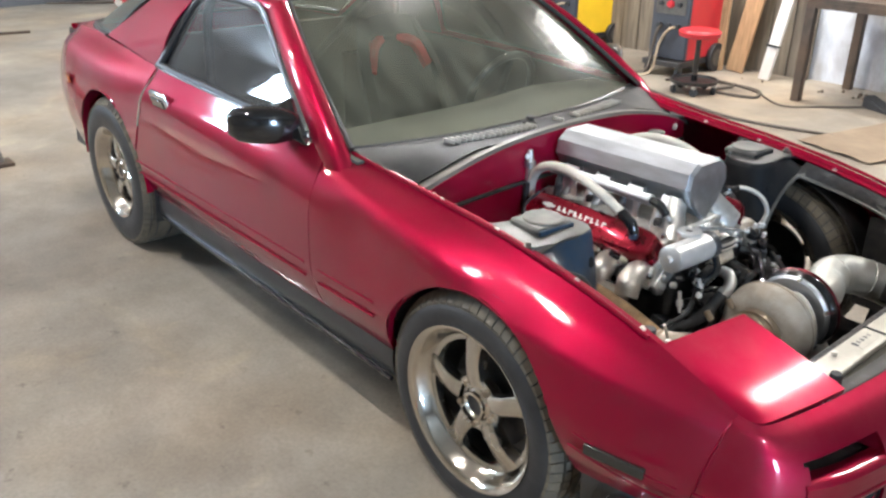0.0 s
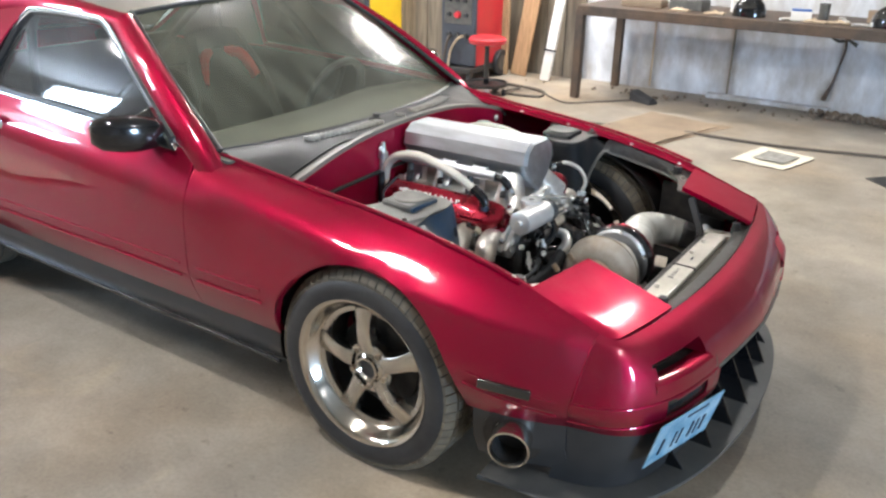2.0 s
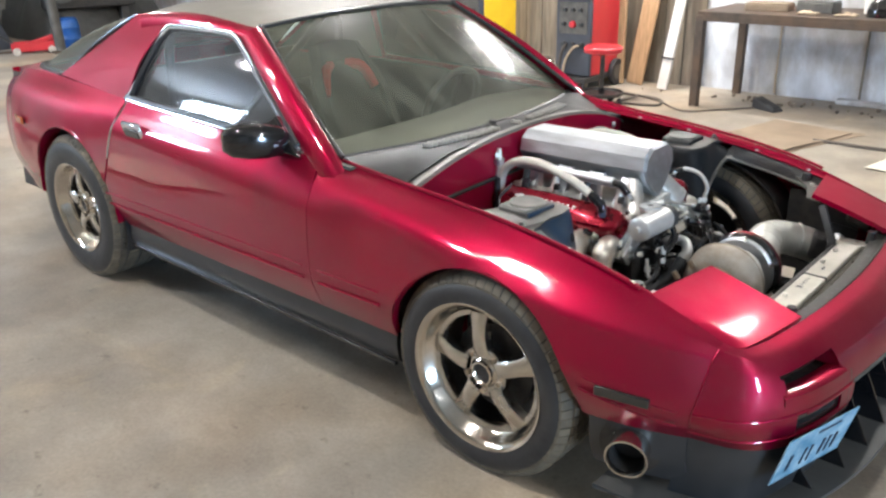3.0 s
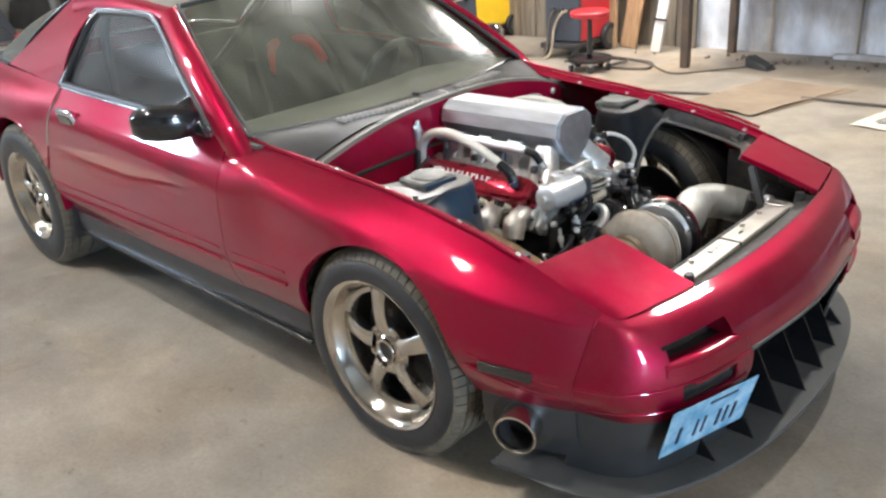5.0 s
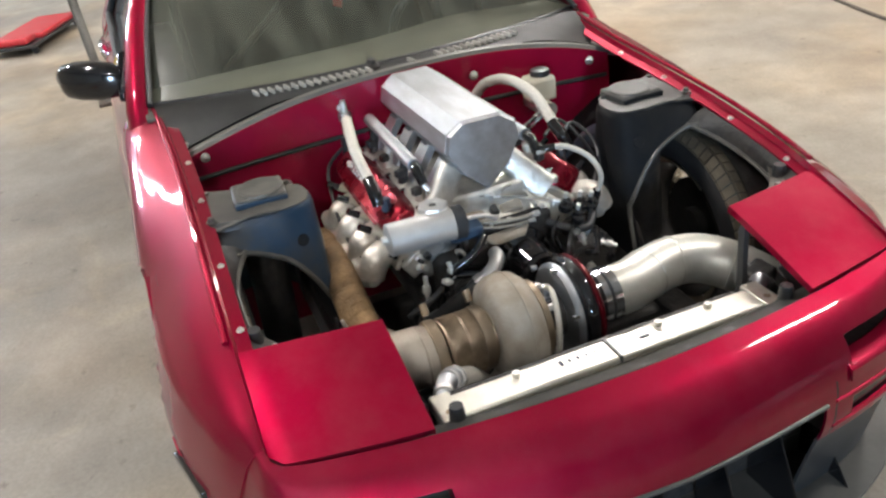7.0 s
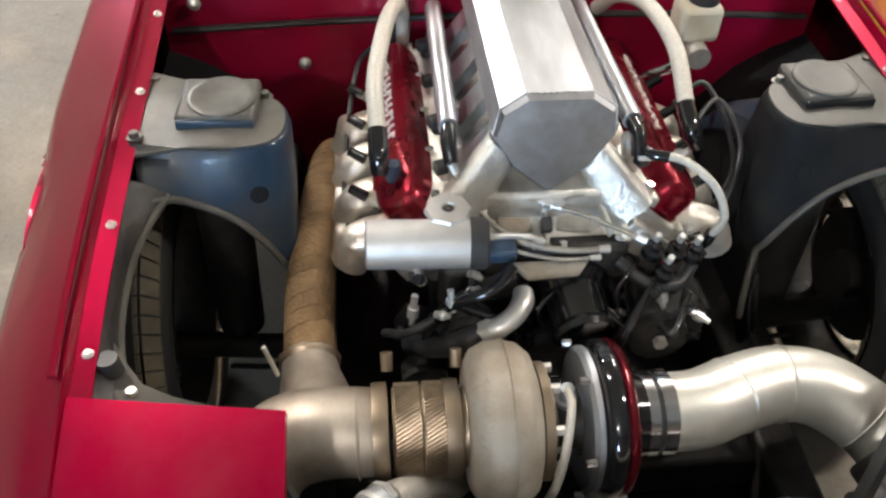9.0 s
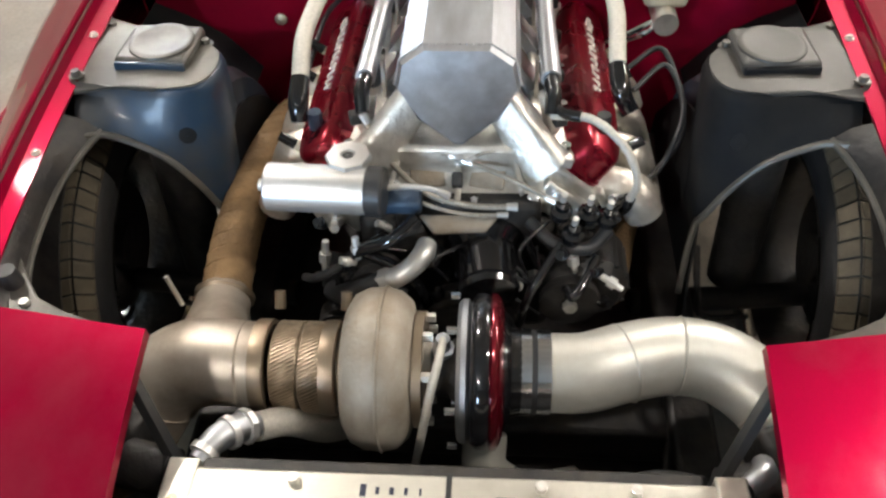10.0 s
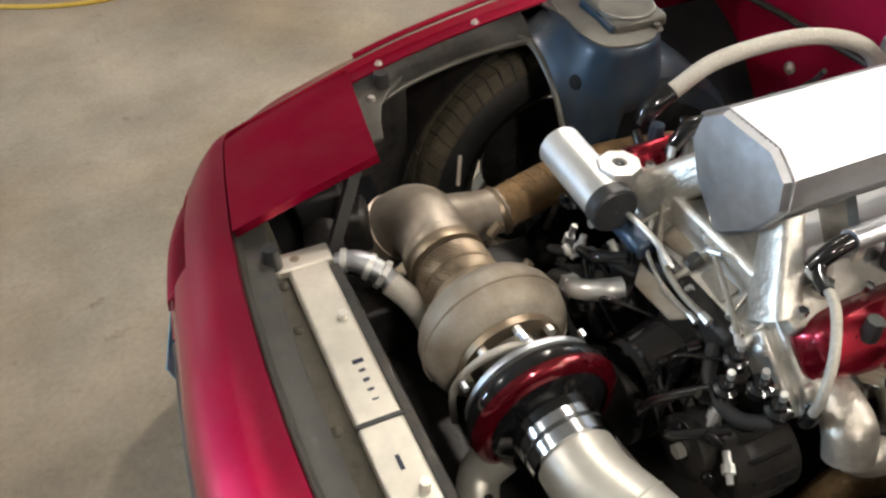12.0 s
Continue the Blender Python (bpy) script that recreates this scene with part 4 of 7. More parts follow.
    part("mouth_lip", tube(B(), [V(p.x, y * p.y, 0.432) for y, rng in ((-1, range(int(NW * 0.43), 0, -1)), (1, range(0, int(NW * 0.43)))) for p in [out_line[i] for i in rng]], 0.005, 8, 0), DUSTGREY, ob, "thin pale edge of the mouth")
    return ob


bumper = nose()

# splitter, its struts and the inside of the mouth
SPL = ((0.955, 0.0), (0.945, 0.20), (0.915, 0.38), (0.865, 0.54), (0.79, 0.67), (0.70, 0.75), (0.58, 0.79), (0.40, 0.80))
edge = spline([V(x, y, 0.13) for x, y in SPL], 6)
bm = B()
poly = [V(p.x, -p.y, p.z) for p in edge[:0:-1]] + edge
inner = [V(0.40, p.y, 0.13) if abs(p.y) > 0.6 else V(0.45, p.y, 0.13) for p in poly]
sheet(bm, [[a, a.lerp(b, 0.12) + V(0, 0, 0.004), b] for a, b in zip(poly, inner)])
splitter = part("splitter", bm, SPLITGREY, car, "black scuffed front splitter tray", solid=0.012)
for y in (-0.45, -0.30, -0.15, 0.0, 0.15, 0.30, 0.45):
    x = float(np.interp(abs(y), [p.y for p in edge], [p.x for p in edge]))
    part("fin", prism(B(), [(x - 0.030, y, 0.134), (x - 0.20, y, 0.134), (x - 0.20, y, 0.42 if abs(y) < 0.33 else 0.30), (x - 0.165, y, 0.42 if abs(y) < 0.33 else 0.30)], (0, 0.004, 0)), BLACK_GLOSS, splitter)
part("mouth_back", box(B(), (0.715, 0, 0.29), (0.02, 1.2, 0.30)), GRIME, car, "dark radiator face behind the mouth")
part("mouth_floor", box(B(), (0.66, 0, 0.155), (0.12, 1.3, 0.02)), GRIME, car)

# number plate with unreadable bars, hung askew under the moulding
plate = part("licence_plate", box(B(), (0, 0, 0), (0.305, 0.003, 0.15)), PLATE, car, "pale blue number plate hung at a slant", bevel=0.001)
plate.matrix_world = Matrix.Translation((0.866, -0.502, 0.305)) @ pose(0, 0, 0, 0, 0, 76) @ pose(0, 0, 0, 14, 2.5, 0)
for k, (u, w) in enumerate(((-0.105, 0.02), (-0.045, 0.014), (-0.018, 0.014), (0.035, 0.02), (0.062, 0.016), (0.092, 0.02))):
    part("plate_bar", box(B(), (u, -0.003, -0.015), (w * 0.5, 0.002, 0.055)), DARKINK, plate)
part("plate_band", box(B(), (0.03, -0.003, 0.056), (0.10, 0.002, 0.006)), DARKINK, plate)

# headlamp lids
def lid(s):
    yi = 0.396 if s < 0 else 0.410
    bo, bi, fo, fi = V(0.459, 0.670, 0), V(0.500, yi, 0), V(0.700, 0.6735, 0), V(0.759, yi, 0)
    bm = B()
    n = 12
    rows = []
    for i in range(n + 1):
        u = i / n
        row = []
        for j in range(n + 1):
            v = j / n
            f = fo.lerp(fi, v)
            f.x = float(np.interp(f.y, [q.y for q in top_line], [q.x for q in top_line])) - 0.004
            p = bo.lerp(bi, v).lerp(f, u)
            z = 0.673 + (0.596 - 0.673) * u ** 1.06
            row.append(V(p.x, p.y, z + 0.0015 * math.sin(math.pi * u)))
        rows.append(row)
    sheet(bm, rows)
    ob = part("headlamp_lid", mirror(bm, s), RED_LID, car, "closed red pop-up headlamp lid", solid=0.016, angle=50)
    # lamp body and bracket below
    part("lid_arm", mirror(box(B(), (0.580, 0.386, 0.555), (0.022, 0.012, 0.20), (-24, -32, 0)), s), BLACK, ob, "black lid strut")
    bm = box(B(), (0.635, 0.575, 0.570), (0.09, 0.12, 0.05), (0, 18, 0))
    part("lamp_bucket", mirror(bm, s), GRIME, ob, bevel=0.01)
    part("lamp_motor", mirror(lathe(B(), [(0, 0.001), (0, 0.035), (0.07, 0.035), (0.08, 0.02), (0.08, 0.001)], (0.60, 0.44, 0.50), (0.2, -1, 0), 18), s), GRIME, ob)


for s in (-1, 1):
    lid(s)


# --- doors, sills, quarters ---
def rear_edge(v):
    """The door's slanting rear edge."""
    f = v / (NV - 1)
    return -2.075 - 0.12 * (1 - f) + 0.16 * f


def door(s):
    bm = B()
    n = 40
    rows = []
    for i in range(n + 1):
        rows.append([resample(door_nodes(-0.7035 + (rear_edge(v) + 0.7035) * i / n), NV)[v] for v in range(NV)])
    sheet(bm, rows)
    cut_round(bm, -2.435, 0.35, 0.385)
    ob = part("door", mirror(bm, s), RED, car, "candy-red door with a recessed handle", solid=0.006)
    # handle recess
    part("door_handle", mirror(box(B(), (-1.806, 0.815, 0.803), (0.150, 0.024, 0.074), (-14, -1, 0)), s), CHROMETRIM, ob, "bright recessed handle bezel", bevel=0.012)
    part("handle_pocket", mirror(box(B(), (-1.806, 0.8235, 0.795), (0.112, 0.012, 0.040), (-14, -1, 0)), s), BLACK_GLOSS, ob, bevel=0.004)
    part("handle_flap", mirror(box(B(), (-1.800, 0.8215, 0.823), (0.112, 0.010, 0.020), (-16, -1, 0)), s), BRUSHED, ob, bevel=0.003)
    return ob


def rocker(s):
    bm = B()
    rows = []
    for x in lin(-2.06, -0.345, 12):
        ym = YM(x)
        rows.append([V(x, ym - 0.051, ZB + 0.001), V(x, ym - 0.048, 0.30), V(x, ym - 0.056, 0.245), V(x, ym - 0.090, 0.212), V(x, ym - 0.25, 0.205)])
    sheet(bm, rows)
    part("rocker_panel", mirror(bm, s), BLACK, car, "black lower sill", solid=0.004)
    part("sill_pipe", mirror(tube(B(), [(-2.02, YM(-2) - 0.055, 0.235), (-1.2, YM(-1.2) - 0.055, 0.232), (-0.36, YM(-0.4) - 0.055, 0.228)], 0.008, 8), s), BLACK_GLOSS, car)
    bm = B()
    sheet(bm, [[V(x, YM(x) - 0.052, ZB + 0.001), V(x, YM(x) - 0.058, 0.25), V(x, YM(x) - 0.09, 0.17)] for x in lin(0.37, 0.618, 6)])
    part("fender_skirt", mirror(bm, s), BLACK, car, "black lower skirt behind the bumper", solid=0.004)


ROOFZ = keyed((-2.15, 1.225), (-1.9, 1.248), (-1.6, 1.252), (-1.28, 1.222))


def quarter(s):
    """Rear quarter: the flank from the door to the tail, and its shoulder."""
    ymq = keyed((-3.46, 0.60), (-3.38, 0.70), (-3.2, 0.77), (-2.9, 0.82), (-2.435, 0.848), (-2.0, 0.835))
    ztq = keyed((-3.46, 0.88), (-3.0, 0.925), (-2.6, 0.925), (-1.9, 0.908))
    ytq = keyed((-3.46, 0.56), (-3.2, 0.64), (-2.7, 0.69), (-1.9, 0.765))
    bm = B()
    n = 56
    rows = []
    for i in range(n + 1):
        row = []
        for v in range(NV):
            x = rear_edge(v) - 0.008 + (-3.46 - rear_edge(v) + 0.008) * i / n
            ym, zt = ymq(x), ztq(x)
            nodes = [V(x, ym - 0.058, 0.30), V(x, ym - 0.018, 0.42), V(x, ym, 0.52), V(x, ym - 0.004, 0.66), V(x, (ym * 2 + ytq(x)) / 3, zt - 0.09), V(x, ytq(x) + 0.012, zt - 0.015), V(x, ytq(x), zt)]
            row.append(resample(nodes, NV)[v])
        rows.append(row)
    sheet(bm, rows)
    cut_round(bm, -2.435, 0.35, 0.385)
    ob = part("rear_quarter", mirror(bm, s), RED_NOSE, car, "dusty red rear quarter panel", solid=0.005)
    bm = B()
    sheet(bm, [[V(-2.435 + 0.385 * math.cos(a), ymq(-2.435 + 0.385 * math.cos(a)) - 0.006, 0.35 + 0.385 * math.sin(a)), V(-2.435 + 0.383 * math.cos(a), 0.76, 0.35 + 0.383 * math.sin(a))] for a in lin(0, math.pi, 36)])
    part("arch_lip", mirror(bm, s), RED, ob, solid=0.003)
    # the sail panel behind the side window
    bm = B()
    a, b, c, d = V(-1.905, 0.766, 0.908), V(-1.80, 0.575, 1.222), V(-2.11, 0.545, 1.226), V(-2.72, 0.665, 0.922)
    n = 12
    rows = []
    for i in range(n + 1):
        u = i / n
        row = []
        for j in range(n + 1):
            w = j / n
            p = a.lerp(d, u).lerp(b.lerp(c, u), w)
            bow = math.sin(math.pi * w)
            row.append(p + V(0, 0.035 * bow * (1 - u), 0.012 * bow * (1 - u)))
        rows.append(row)
    sheet(bm, rows)
    part("sail_panel", mirror(bm, s), RED_NOSE, ob, "red roof pillar behind the window", solid=0.005)
    # chrome bead painted in as the highlight on the red fold
    part("fold_highlight", mirror(tube(B(), [resample(door_nodes(rear_edge(v) - 0.004), NV)[v] + V(0, 0.0005, 0) for v in range(16, NV)], 0.0045, 8, 0), s), CHROMETRIM, ob, "bright bead for the highlight along the fold behind the door")
    part("tail_marker", mirror(box(B(), (-2.95, 0.815, 0.70), (0.11, 0.012, 0.035), (0, 0, 9)), s), AMBER, ob, "amber tail marker", bevel=0.003)
    return ob


for s in (-1, 1):
    door(s)
    rocker(s)
    quarter(s)

# tail panel and deck
bm = B()
sheet(bm, [[V(-3.46 - 0.03 * (1 - (y / 0.6) ** 2), y, z) for z in (0.30, 0.5, 0.7, 0.88)] for y in lin(-0.6, 0.6, 13)])
part("tail_panel", bm, RED, car, solid=0.005)

# roof and pillars
bm = B()
rows = []
for i in range(17):
    x = -1.25 + (-2.12 + 1.25) * i / 16
    rows.append([V(x, 0.56 * w, ROOFZ(x) + 0.035 * (1 - w * w) - 0.03 * abs(w) ** 6) for w in lin(-1, 1, 21)])
sheet(bm, rows)
part("roof", bm, ROOFGREY, car, "dull dusty grey roof skin", solid=0.006)


def pillar(s):
    bm = B()
    rows = []
    for t in lin(-0.16, 1, 16):
        c = V(-0.685, 0.742, 0.848).lerp(V(-1.26, 0.572, 1.205), t) + V(0, 0.012, 0.022) * math.sin(math.pi * max(0, t)) + V(0, 0.10, 0.28) * min(0, t)
        w = 0.034 - 0.006 * t
        rows.append([c + V(0.02, -w, 0.012), c + V(0.028, -0.3 * w, 0.022), c + V(0.012, 0.6 * w, 0.012), c + V(-0.02, w, -0.012), c + V(-0.045, 0.8 * w, -0.03)])
    sheet(bm, rows)
    ob = part("windscreen_pillar", mirror(bm, s), RED, car, solid=0.006, angle=85)
    part("screen_trim", mirror(tube(B(), [V(-0.655, 0.700, 0.858), V(-0.96, 0.632, 1.055), V(-1.245, 0.540, 1.228)], 0.008, 8), s), BLACK, ob)
    # rail over the door
    bm = B()
    rows = []
    for t in lin(0, 1, 12):
        x = -1.22 - 0.80 * t
        z = ROOFZ(x) - 0.012
        rows.append([V(x, 0.552, z + 0.012), V(x, 0.575, z + 0.006), V(x, 0.592, z - 0.016), V(x, 0.592, z - 0.05)])
    sheet(bm, rows)
    part("roof_rail", mirror(bm, s), RED, ob, solid=0.005, angle=85)


def side_window(s):
    bm, glass_rows = B(), []
    low = spline([V(-0.80, 0.752, 0.870), V(-1.22, 0.757, 0.892), V(-1.885, 0.757, 0.916)], 8)
    hi = spline([V(-0.82, 0.748, 0.880), V(-1.08, 0.67, 1.05), V(-1.30, 0.603, 1.178), V(-1.42, 0.592, 1.197), V(-1.74, 0.592, 1.197), V(-1.82, 0.612, 1.168), V(-1.90, 0.745, 0.93)], 8)
    hi = [hi[int(round(k * (len(hi) - 1) / (len(low) - 1)))] for k in range(len(low))]
    for a, b in zip(low, hi):  # one even bow from belt to roof
        for w in lin(0, 1, 10):
            p = a.lerp(b, w)
            h = (p.z - 0.87) / 0.33
            p.y = 0.762 - 0.145 * h - 0.024 * h * h
            glass_rows.append(p)
    sheet(bm, [glass_rows[k : k + 10] for k in range(0, len(glass_rows), 10)])
    ob = part("side_window", mirror(bm, s), SIDEGLASS, car, "dark dusty side glass")
    ob.visible_shadow = False
    loop = [(-0.80, 0.758, 0.868), (-1.22, 0.763, 0.890), (-1.86, 0.764, 0.912), (-1.90, 0.755, 0.935), (-1.845, 0.652, 1.12), (-1.80, 0.606, 1.19), (-1.74, 0.594, 1.204), (-1.42, 0.594, 1.204), (-1.30, 0.607, 1.182), (-1.08, 0.678, 1.052), (-0.80, 0.758, 0.868)]
    part("window_trim", mirror(tube(B(), loop, 0.007, 8, 6), s), DARKTRIM, ob, "dull bright window surround")
    part("belt_strip", mirror(tube(B(), [V(*p) + V(0, 0.004, -0.003) for p in loop[:4]], 0.006, 8, 6), s), CHROMETRIM, ob, "bright strip under the window")
    loop2 = [V(*p) * 1.0 + V((-1.35 - p[0]) * 0.028, -0.004, (1.03 - p[2]) * 0.07) for p in loop]
    part("window_seal", mirror(tube(B(), loop2, 0.014, 8, 6), s), BLACK, ob)


for s in (-1, 1):
    pillar(s)
    side_window(s)


def screen_point(u, w):
    """u -1..1 across, w 0..1 from base to top."""
    x0, z0 = -0.585 - 0.12 * abs(u) ** 2.2, 0.845
    x1, z1 = -1.205 - 0.045 * u * u, 1.248 - 0.03 * u * u
    y = u * (0.705 + (0.548 - 0.705) * w)
    bow = 0.022 * math.sin(math.pi * w) * (1 - 0.5 * u * u)
    return V(x0 + (x1 - x0) * w + bow, y, z0 + (z1 - z0) * w + bow)


bm = B()
sheet(bm, [[screen_point(u, w) for w in lin(0, 1, 10)] for u in lin(-1, 1, 25)])
ob = part("windscreen", bm, WINDSCREEN, car, "dusty windscreen")
ob.visible_shadow = False
part("screen_seal", tube(B(), [screen_point(u, 1.0) + V(0, 0, 0.002) for u in lin(-1, 1, 13)], 0.010, 8, 2), BLACK, ob)
part("screen_seal", tube(B(), [screen_point(u, 0.0) + V(0.006, 0, 0.0) for u in lin(-1, 1, 17)], 0.010, 8, 2), BLACK, ob)

# hatch glass
bm = B()
hatch = lambda u, w: V(-2.12 - (1.06 - 0.46 * abs(u) ** 14) * w - 0.02 * (1 - u * u), u * (0.54 + 0.105 * w), 1.226 + (0.918 - 1.226) * w + 0.05 * math.sin(math.pi * w) * (1 - 0.6 * abs(u) ** 10) + 0.02 * (1 - u * u) * (1 - w))
sheet(bm, [[hatch(math.sin(math.pi / 2 * u), w) for w in lin(0, 1, 10)] for u in lin(-1, 1, 33)])
ob = part("hatch_glass", bm, WINDSCREEN, car, "dusty sloping hatch glass")
ob.visible_shadow = False
for u in (-1, 1):
    part("hatch_seal", tube(B(), [hatch(u, w) + V(0, 0.003 * u, 0.002) for w in lin(0.02, 1, 7)], 0.005, 8, 3), DARKTRIM, ob, "dull bright hatch glass edge")
part("hatch_trim", tube(B(), [hatch(math.sin(math.pi / 2 * u), 1.0) + V(0, 0, 0.004) for u in lin(-1, 1, 25)], 0.013, 8, 2), CHROMETRIM, ob, "bright trim under the hatch glass")
part("hatch_seal", tube(B(), [hatch(math.sin(math.pi / 2 * u), 1.0) + V(-0.022, 0.012 * u, -0.004) for u in lin(-1, 1, 25)], 0.013, 8, 2), BLACK, ob)
bm = B()
rows = []
for y in lin(-1, 1, 21):
    e = V(-2.70, 0.69 * y, 0.920) if abs(y) == 1 else hatch(y, 1.0) + V(0, 0, -0.004)
    tail = V(-3.46 - 0.03 * (1 - y * y), y * 0.565, 0.88)
    mid = e.lerp(tail, 0.5) + V(0, 0.035 * y**5, 0.012)
    rows.append([e, e.lerp(mid, 0.5) + V(0, 0.012 * y**5, 0.004), mid, tail])
sheet(bm, rows)
part("tail_deck", bm, RED_DUSTY, car, "dusty red deck behind the hatch", solid=0.005)


def door_mirror(s):
    bm = B()
    prof = [(0.0, 0.030, 0.035), (0.03, 0.045, 0.05), (0.09, 0.056, 0.060), (0.16, 0.056, 0.058), (0.21, 0.045, 0.05), (0.235, 0.02, 0.03), (0.238, 0.002, 0.002)]
    rings = []
    for d, rx, rz in prof:
        c = V(-0.875 - 0.42 * d, 0.752 + 0.80 * d, 0.895 + 0.045 * d)
        rings.append([c + V(rx * math.copysign(abs(math.cos(a)) ** 0.7, math.cos(a)) * 0.9, 0.25 * rx * math.cos(a), rz * math.copysign(abs(math.sin(a)) ** 0.7, math.sin(a))) for a in lin(0, 2 * math.pi, 25)])
    sheet(bm, rings)
    ob = part("door_mirror", mirror(bm, s), BLACK_GLOSS, car, "gloss black door mirror")
    bm = prism(B(), [(-0.785, 0.756, 0.850), (-1.0, 0.764, 0.868), (-0.99, 0.744, 0.935), (-0.935, 0.724, 0.968)], (0, 0.025, 0))
    part("mirror_sail", mirror(bm, s), BLACK_GLOSS, ob, bevel=0.006)
    part("mirror_face", mirror(lathe(B(), [(0, 0.001), (0, 0.046)], (-0.995, 0.865, 0.902), (-0.93, 0.35, 0), 24), s), MIRRORGLASS, ob)


for s in (-1, 1):
    door_mirror(s)


# --- wheels ---
def flatten(bm):
    """The tyre's contact patch."""
    for v in bm.verts:
        v.co.z = max(v.co.z, 0.001)


def wheel(x, s, r, width, rim_r, face):
    """face: how far out the tyre's outer wall stands from the car's middle."""
    y1 = face
    y0 = face - width
    w = part("wheel", mirror(lathe(B(), [(0.075, 0.080), (0.048, 0.080), (0.046, 0.052), (0.048, 0.001)], (x, y1, r), (0, -1, 0), 40), s), WHEELDARK, car, "polished five-spoke racing wheel")
    part("spoke_ring", mirror(lathe(B(), [(0.050, rim_r - 0.030), (0.053, rim_r - 0.046), (0.080, rim_r - 0.044)], (x, y1, r), (0, -1, 0), 60), s), WHEELDARK, w)
    for k in range(5):
        part("spoke", mirror(spoke(k, x, y1, r, rim_r), s), WHEELDARK, w)
    # tyre
    sw = 0.026
    prof = [(0.012, rim_r - 0.004), (0.0, rim_r + 0.012), (-0.004, (r + rim_r) / 2), (0.004, r - 0.03), (sw, r - 0.006), (sw + 0.02, r), (width / 2, r + 0.001), (width - sw - 0.02, r), (width - sw, r - 0.006), (width - 0.004, r - 0.03), (width + 0.004, (r + rim_r) / 2), (width, rim_r + 0.012), (width - 0.012, rim_r - 0.004)]
    bm = lathe(B(), prof, (x, y1, r - 0.005), (0, -1, 0), 96)
    flatten(bm)
    tyre = part("tyre", mirror(bm, s), RUBBER, w, "dusty black tyre", angle=50)
    # tread blocks, as one mesh of many
    bm = B()
    n = 66
    for k in range(n):
        a = 2 * math.pi * k / n
        for row, (c0, c1, d0, d1) in enumerate(((0.005, 0.028, 0.024, 0.003), (0.034, 0.060, 0, 0), (0.068, width / 2 - 0.006, 0, 0), (width / 2 + 0.006, width - 0.068, 0, 0), (width - 0.060, width - 0.034, 0, 0), (width - 0.028, width - 0.005, 0.003, 0.024))):
            tw = 0.43 * 2 * math.pi / n
            sh = 0.25 * tw * (1 if row % 2 else -1)
            ring = []
            for rr in (r - 0.004, r + 0.0045):
                ring.append([bm.verts.new(V(x + (rr - dr) * math.cos(q), y1 - c, r - 0.005 + (rr - dr) * math.sin(q))) for q, c, dr in ((a - tw + sh, c0, d0), (a + tw + sh, c0, d0), (a + tw - sh, c1, d1), (a - tw - sh, c1, d1))])
            bm.faces.new(ring[1])
            for e in range(4):
                bm.faces.new((ring[0][e], ring[0][(e + 1) % 4], ring[1][(e + 1) % 4], ring[1][e]))
    flatten(bm)
    t = part("tread_block", mirror(bm, s), TREAD, w)
    t["kind"] = "stuff"
    # polished dish and outer lip
    bm = lathe(B(), [(0.066, rim_r - 0.034), (0.054, rim_r - 0.032), (0.044, rim_r - 0.020), (0.016, rim_r - 0.012), (0.006, rim_r - 0.004), (-0.001, rim_r + 0.004), (-0.003, rim_r + 0.010), (0.004, rim_r + 0.012)], (x, y1, r), (0, -1, 0), 80)
    part("rim", mirror(bm, s), CHROME, w, "polished deep rim lip", solid=0.003)
    part("hub_cap", mirror(lathe(B(), [(0.056, 0.05), (0.046, 0.048), (0.040, 0.040), (0.032, 0.038), (0.030, 0.032), (0.036, 0.028), (0.040, 0.026)], (x, y1, r), (0, -1, 0), 36), s), CHROME, w)
    part("hub_bore", mirror(lathe(B(), [(0.038, 0.027), (0.040, 0.001)], (x, y1, r), (0, -1, 0), 28), s), GRIME, w, "dark hub bore")
    for k in range(5):
        a = 2 * math.pi * (k + 0.5) / 5 + math.pi / 2
        part("lug_nut", mirror(cyl(B(), (x + 0.062 * math.cos(a), y1 - 0.065, r + 0.062 * math.sin(a)), (x + 0.062 * math.cos(a), y1 - 0.036, r + 0.062 * math.sin(a)), 0.0105, 0.009, 6), s), BRONZE, w)
    part("brake_disc", mirror(lathe(B(), [(0.09, 0.001), (0.09, 0.05), (0.10, 0.05), (0.10, 0.140), (0.112, 0.140), (0.112, 0.05), (0.14, 0.05), (0.14, 0.001)], (x, y1, r), (0, -1, 0), 40), s), GRIME, w)
    part("barrel", mirror(lathe(B(), [(0.068, rim_r - 0.034), (0.145, rim_r - 0.03), (width - 0.02, rim_r - 0.025), (width - 0.012, rim_r - 0.018)], (x, y1, r), (0, -1, 0), 48), s), GRIME, w)
    part("inner_lip", mirror(lathe(B(), [(width - 0.012, rim_r - 0.018), (width - 0.004, rim_r + 0.002), (width + 0.003, rim_r + 0.008)], (x, y1, r), (0, -1, 0), 60), s), WHEELDARK, w, "polished inner rim edge")


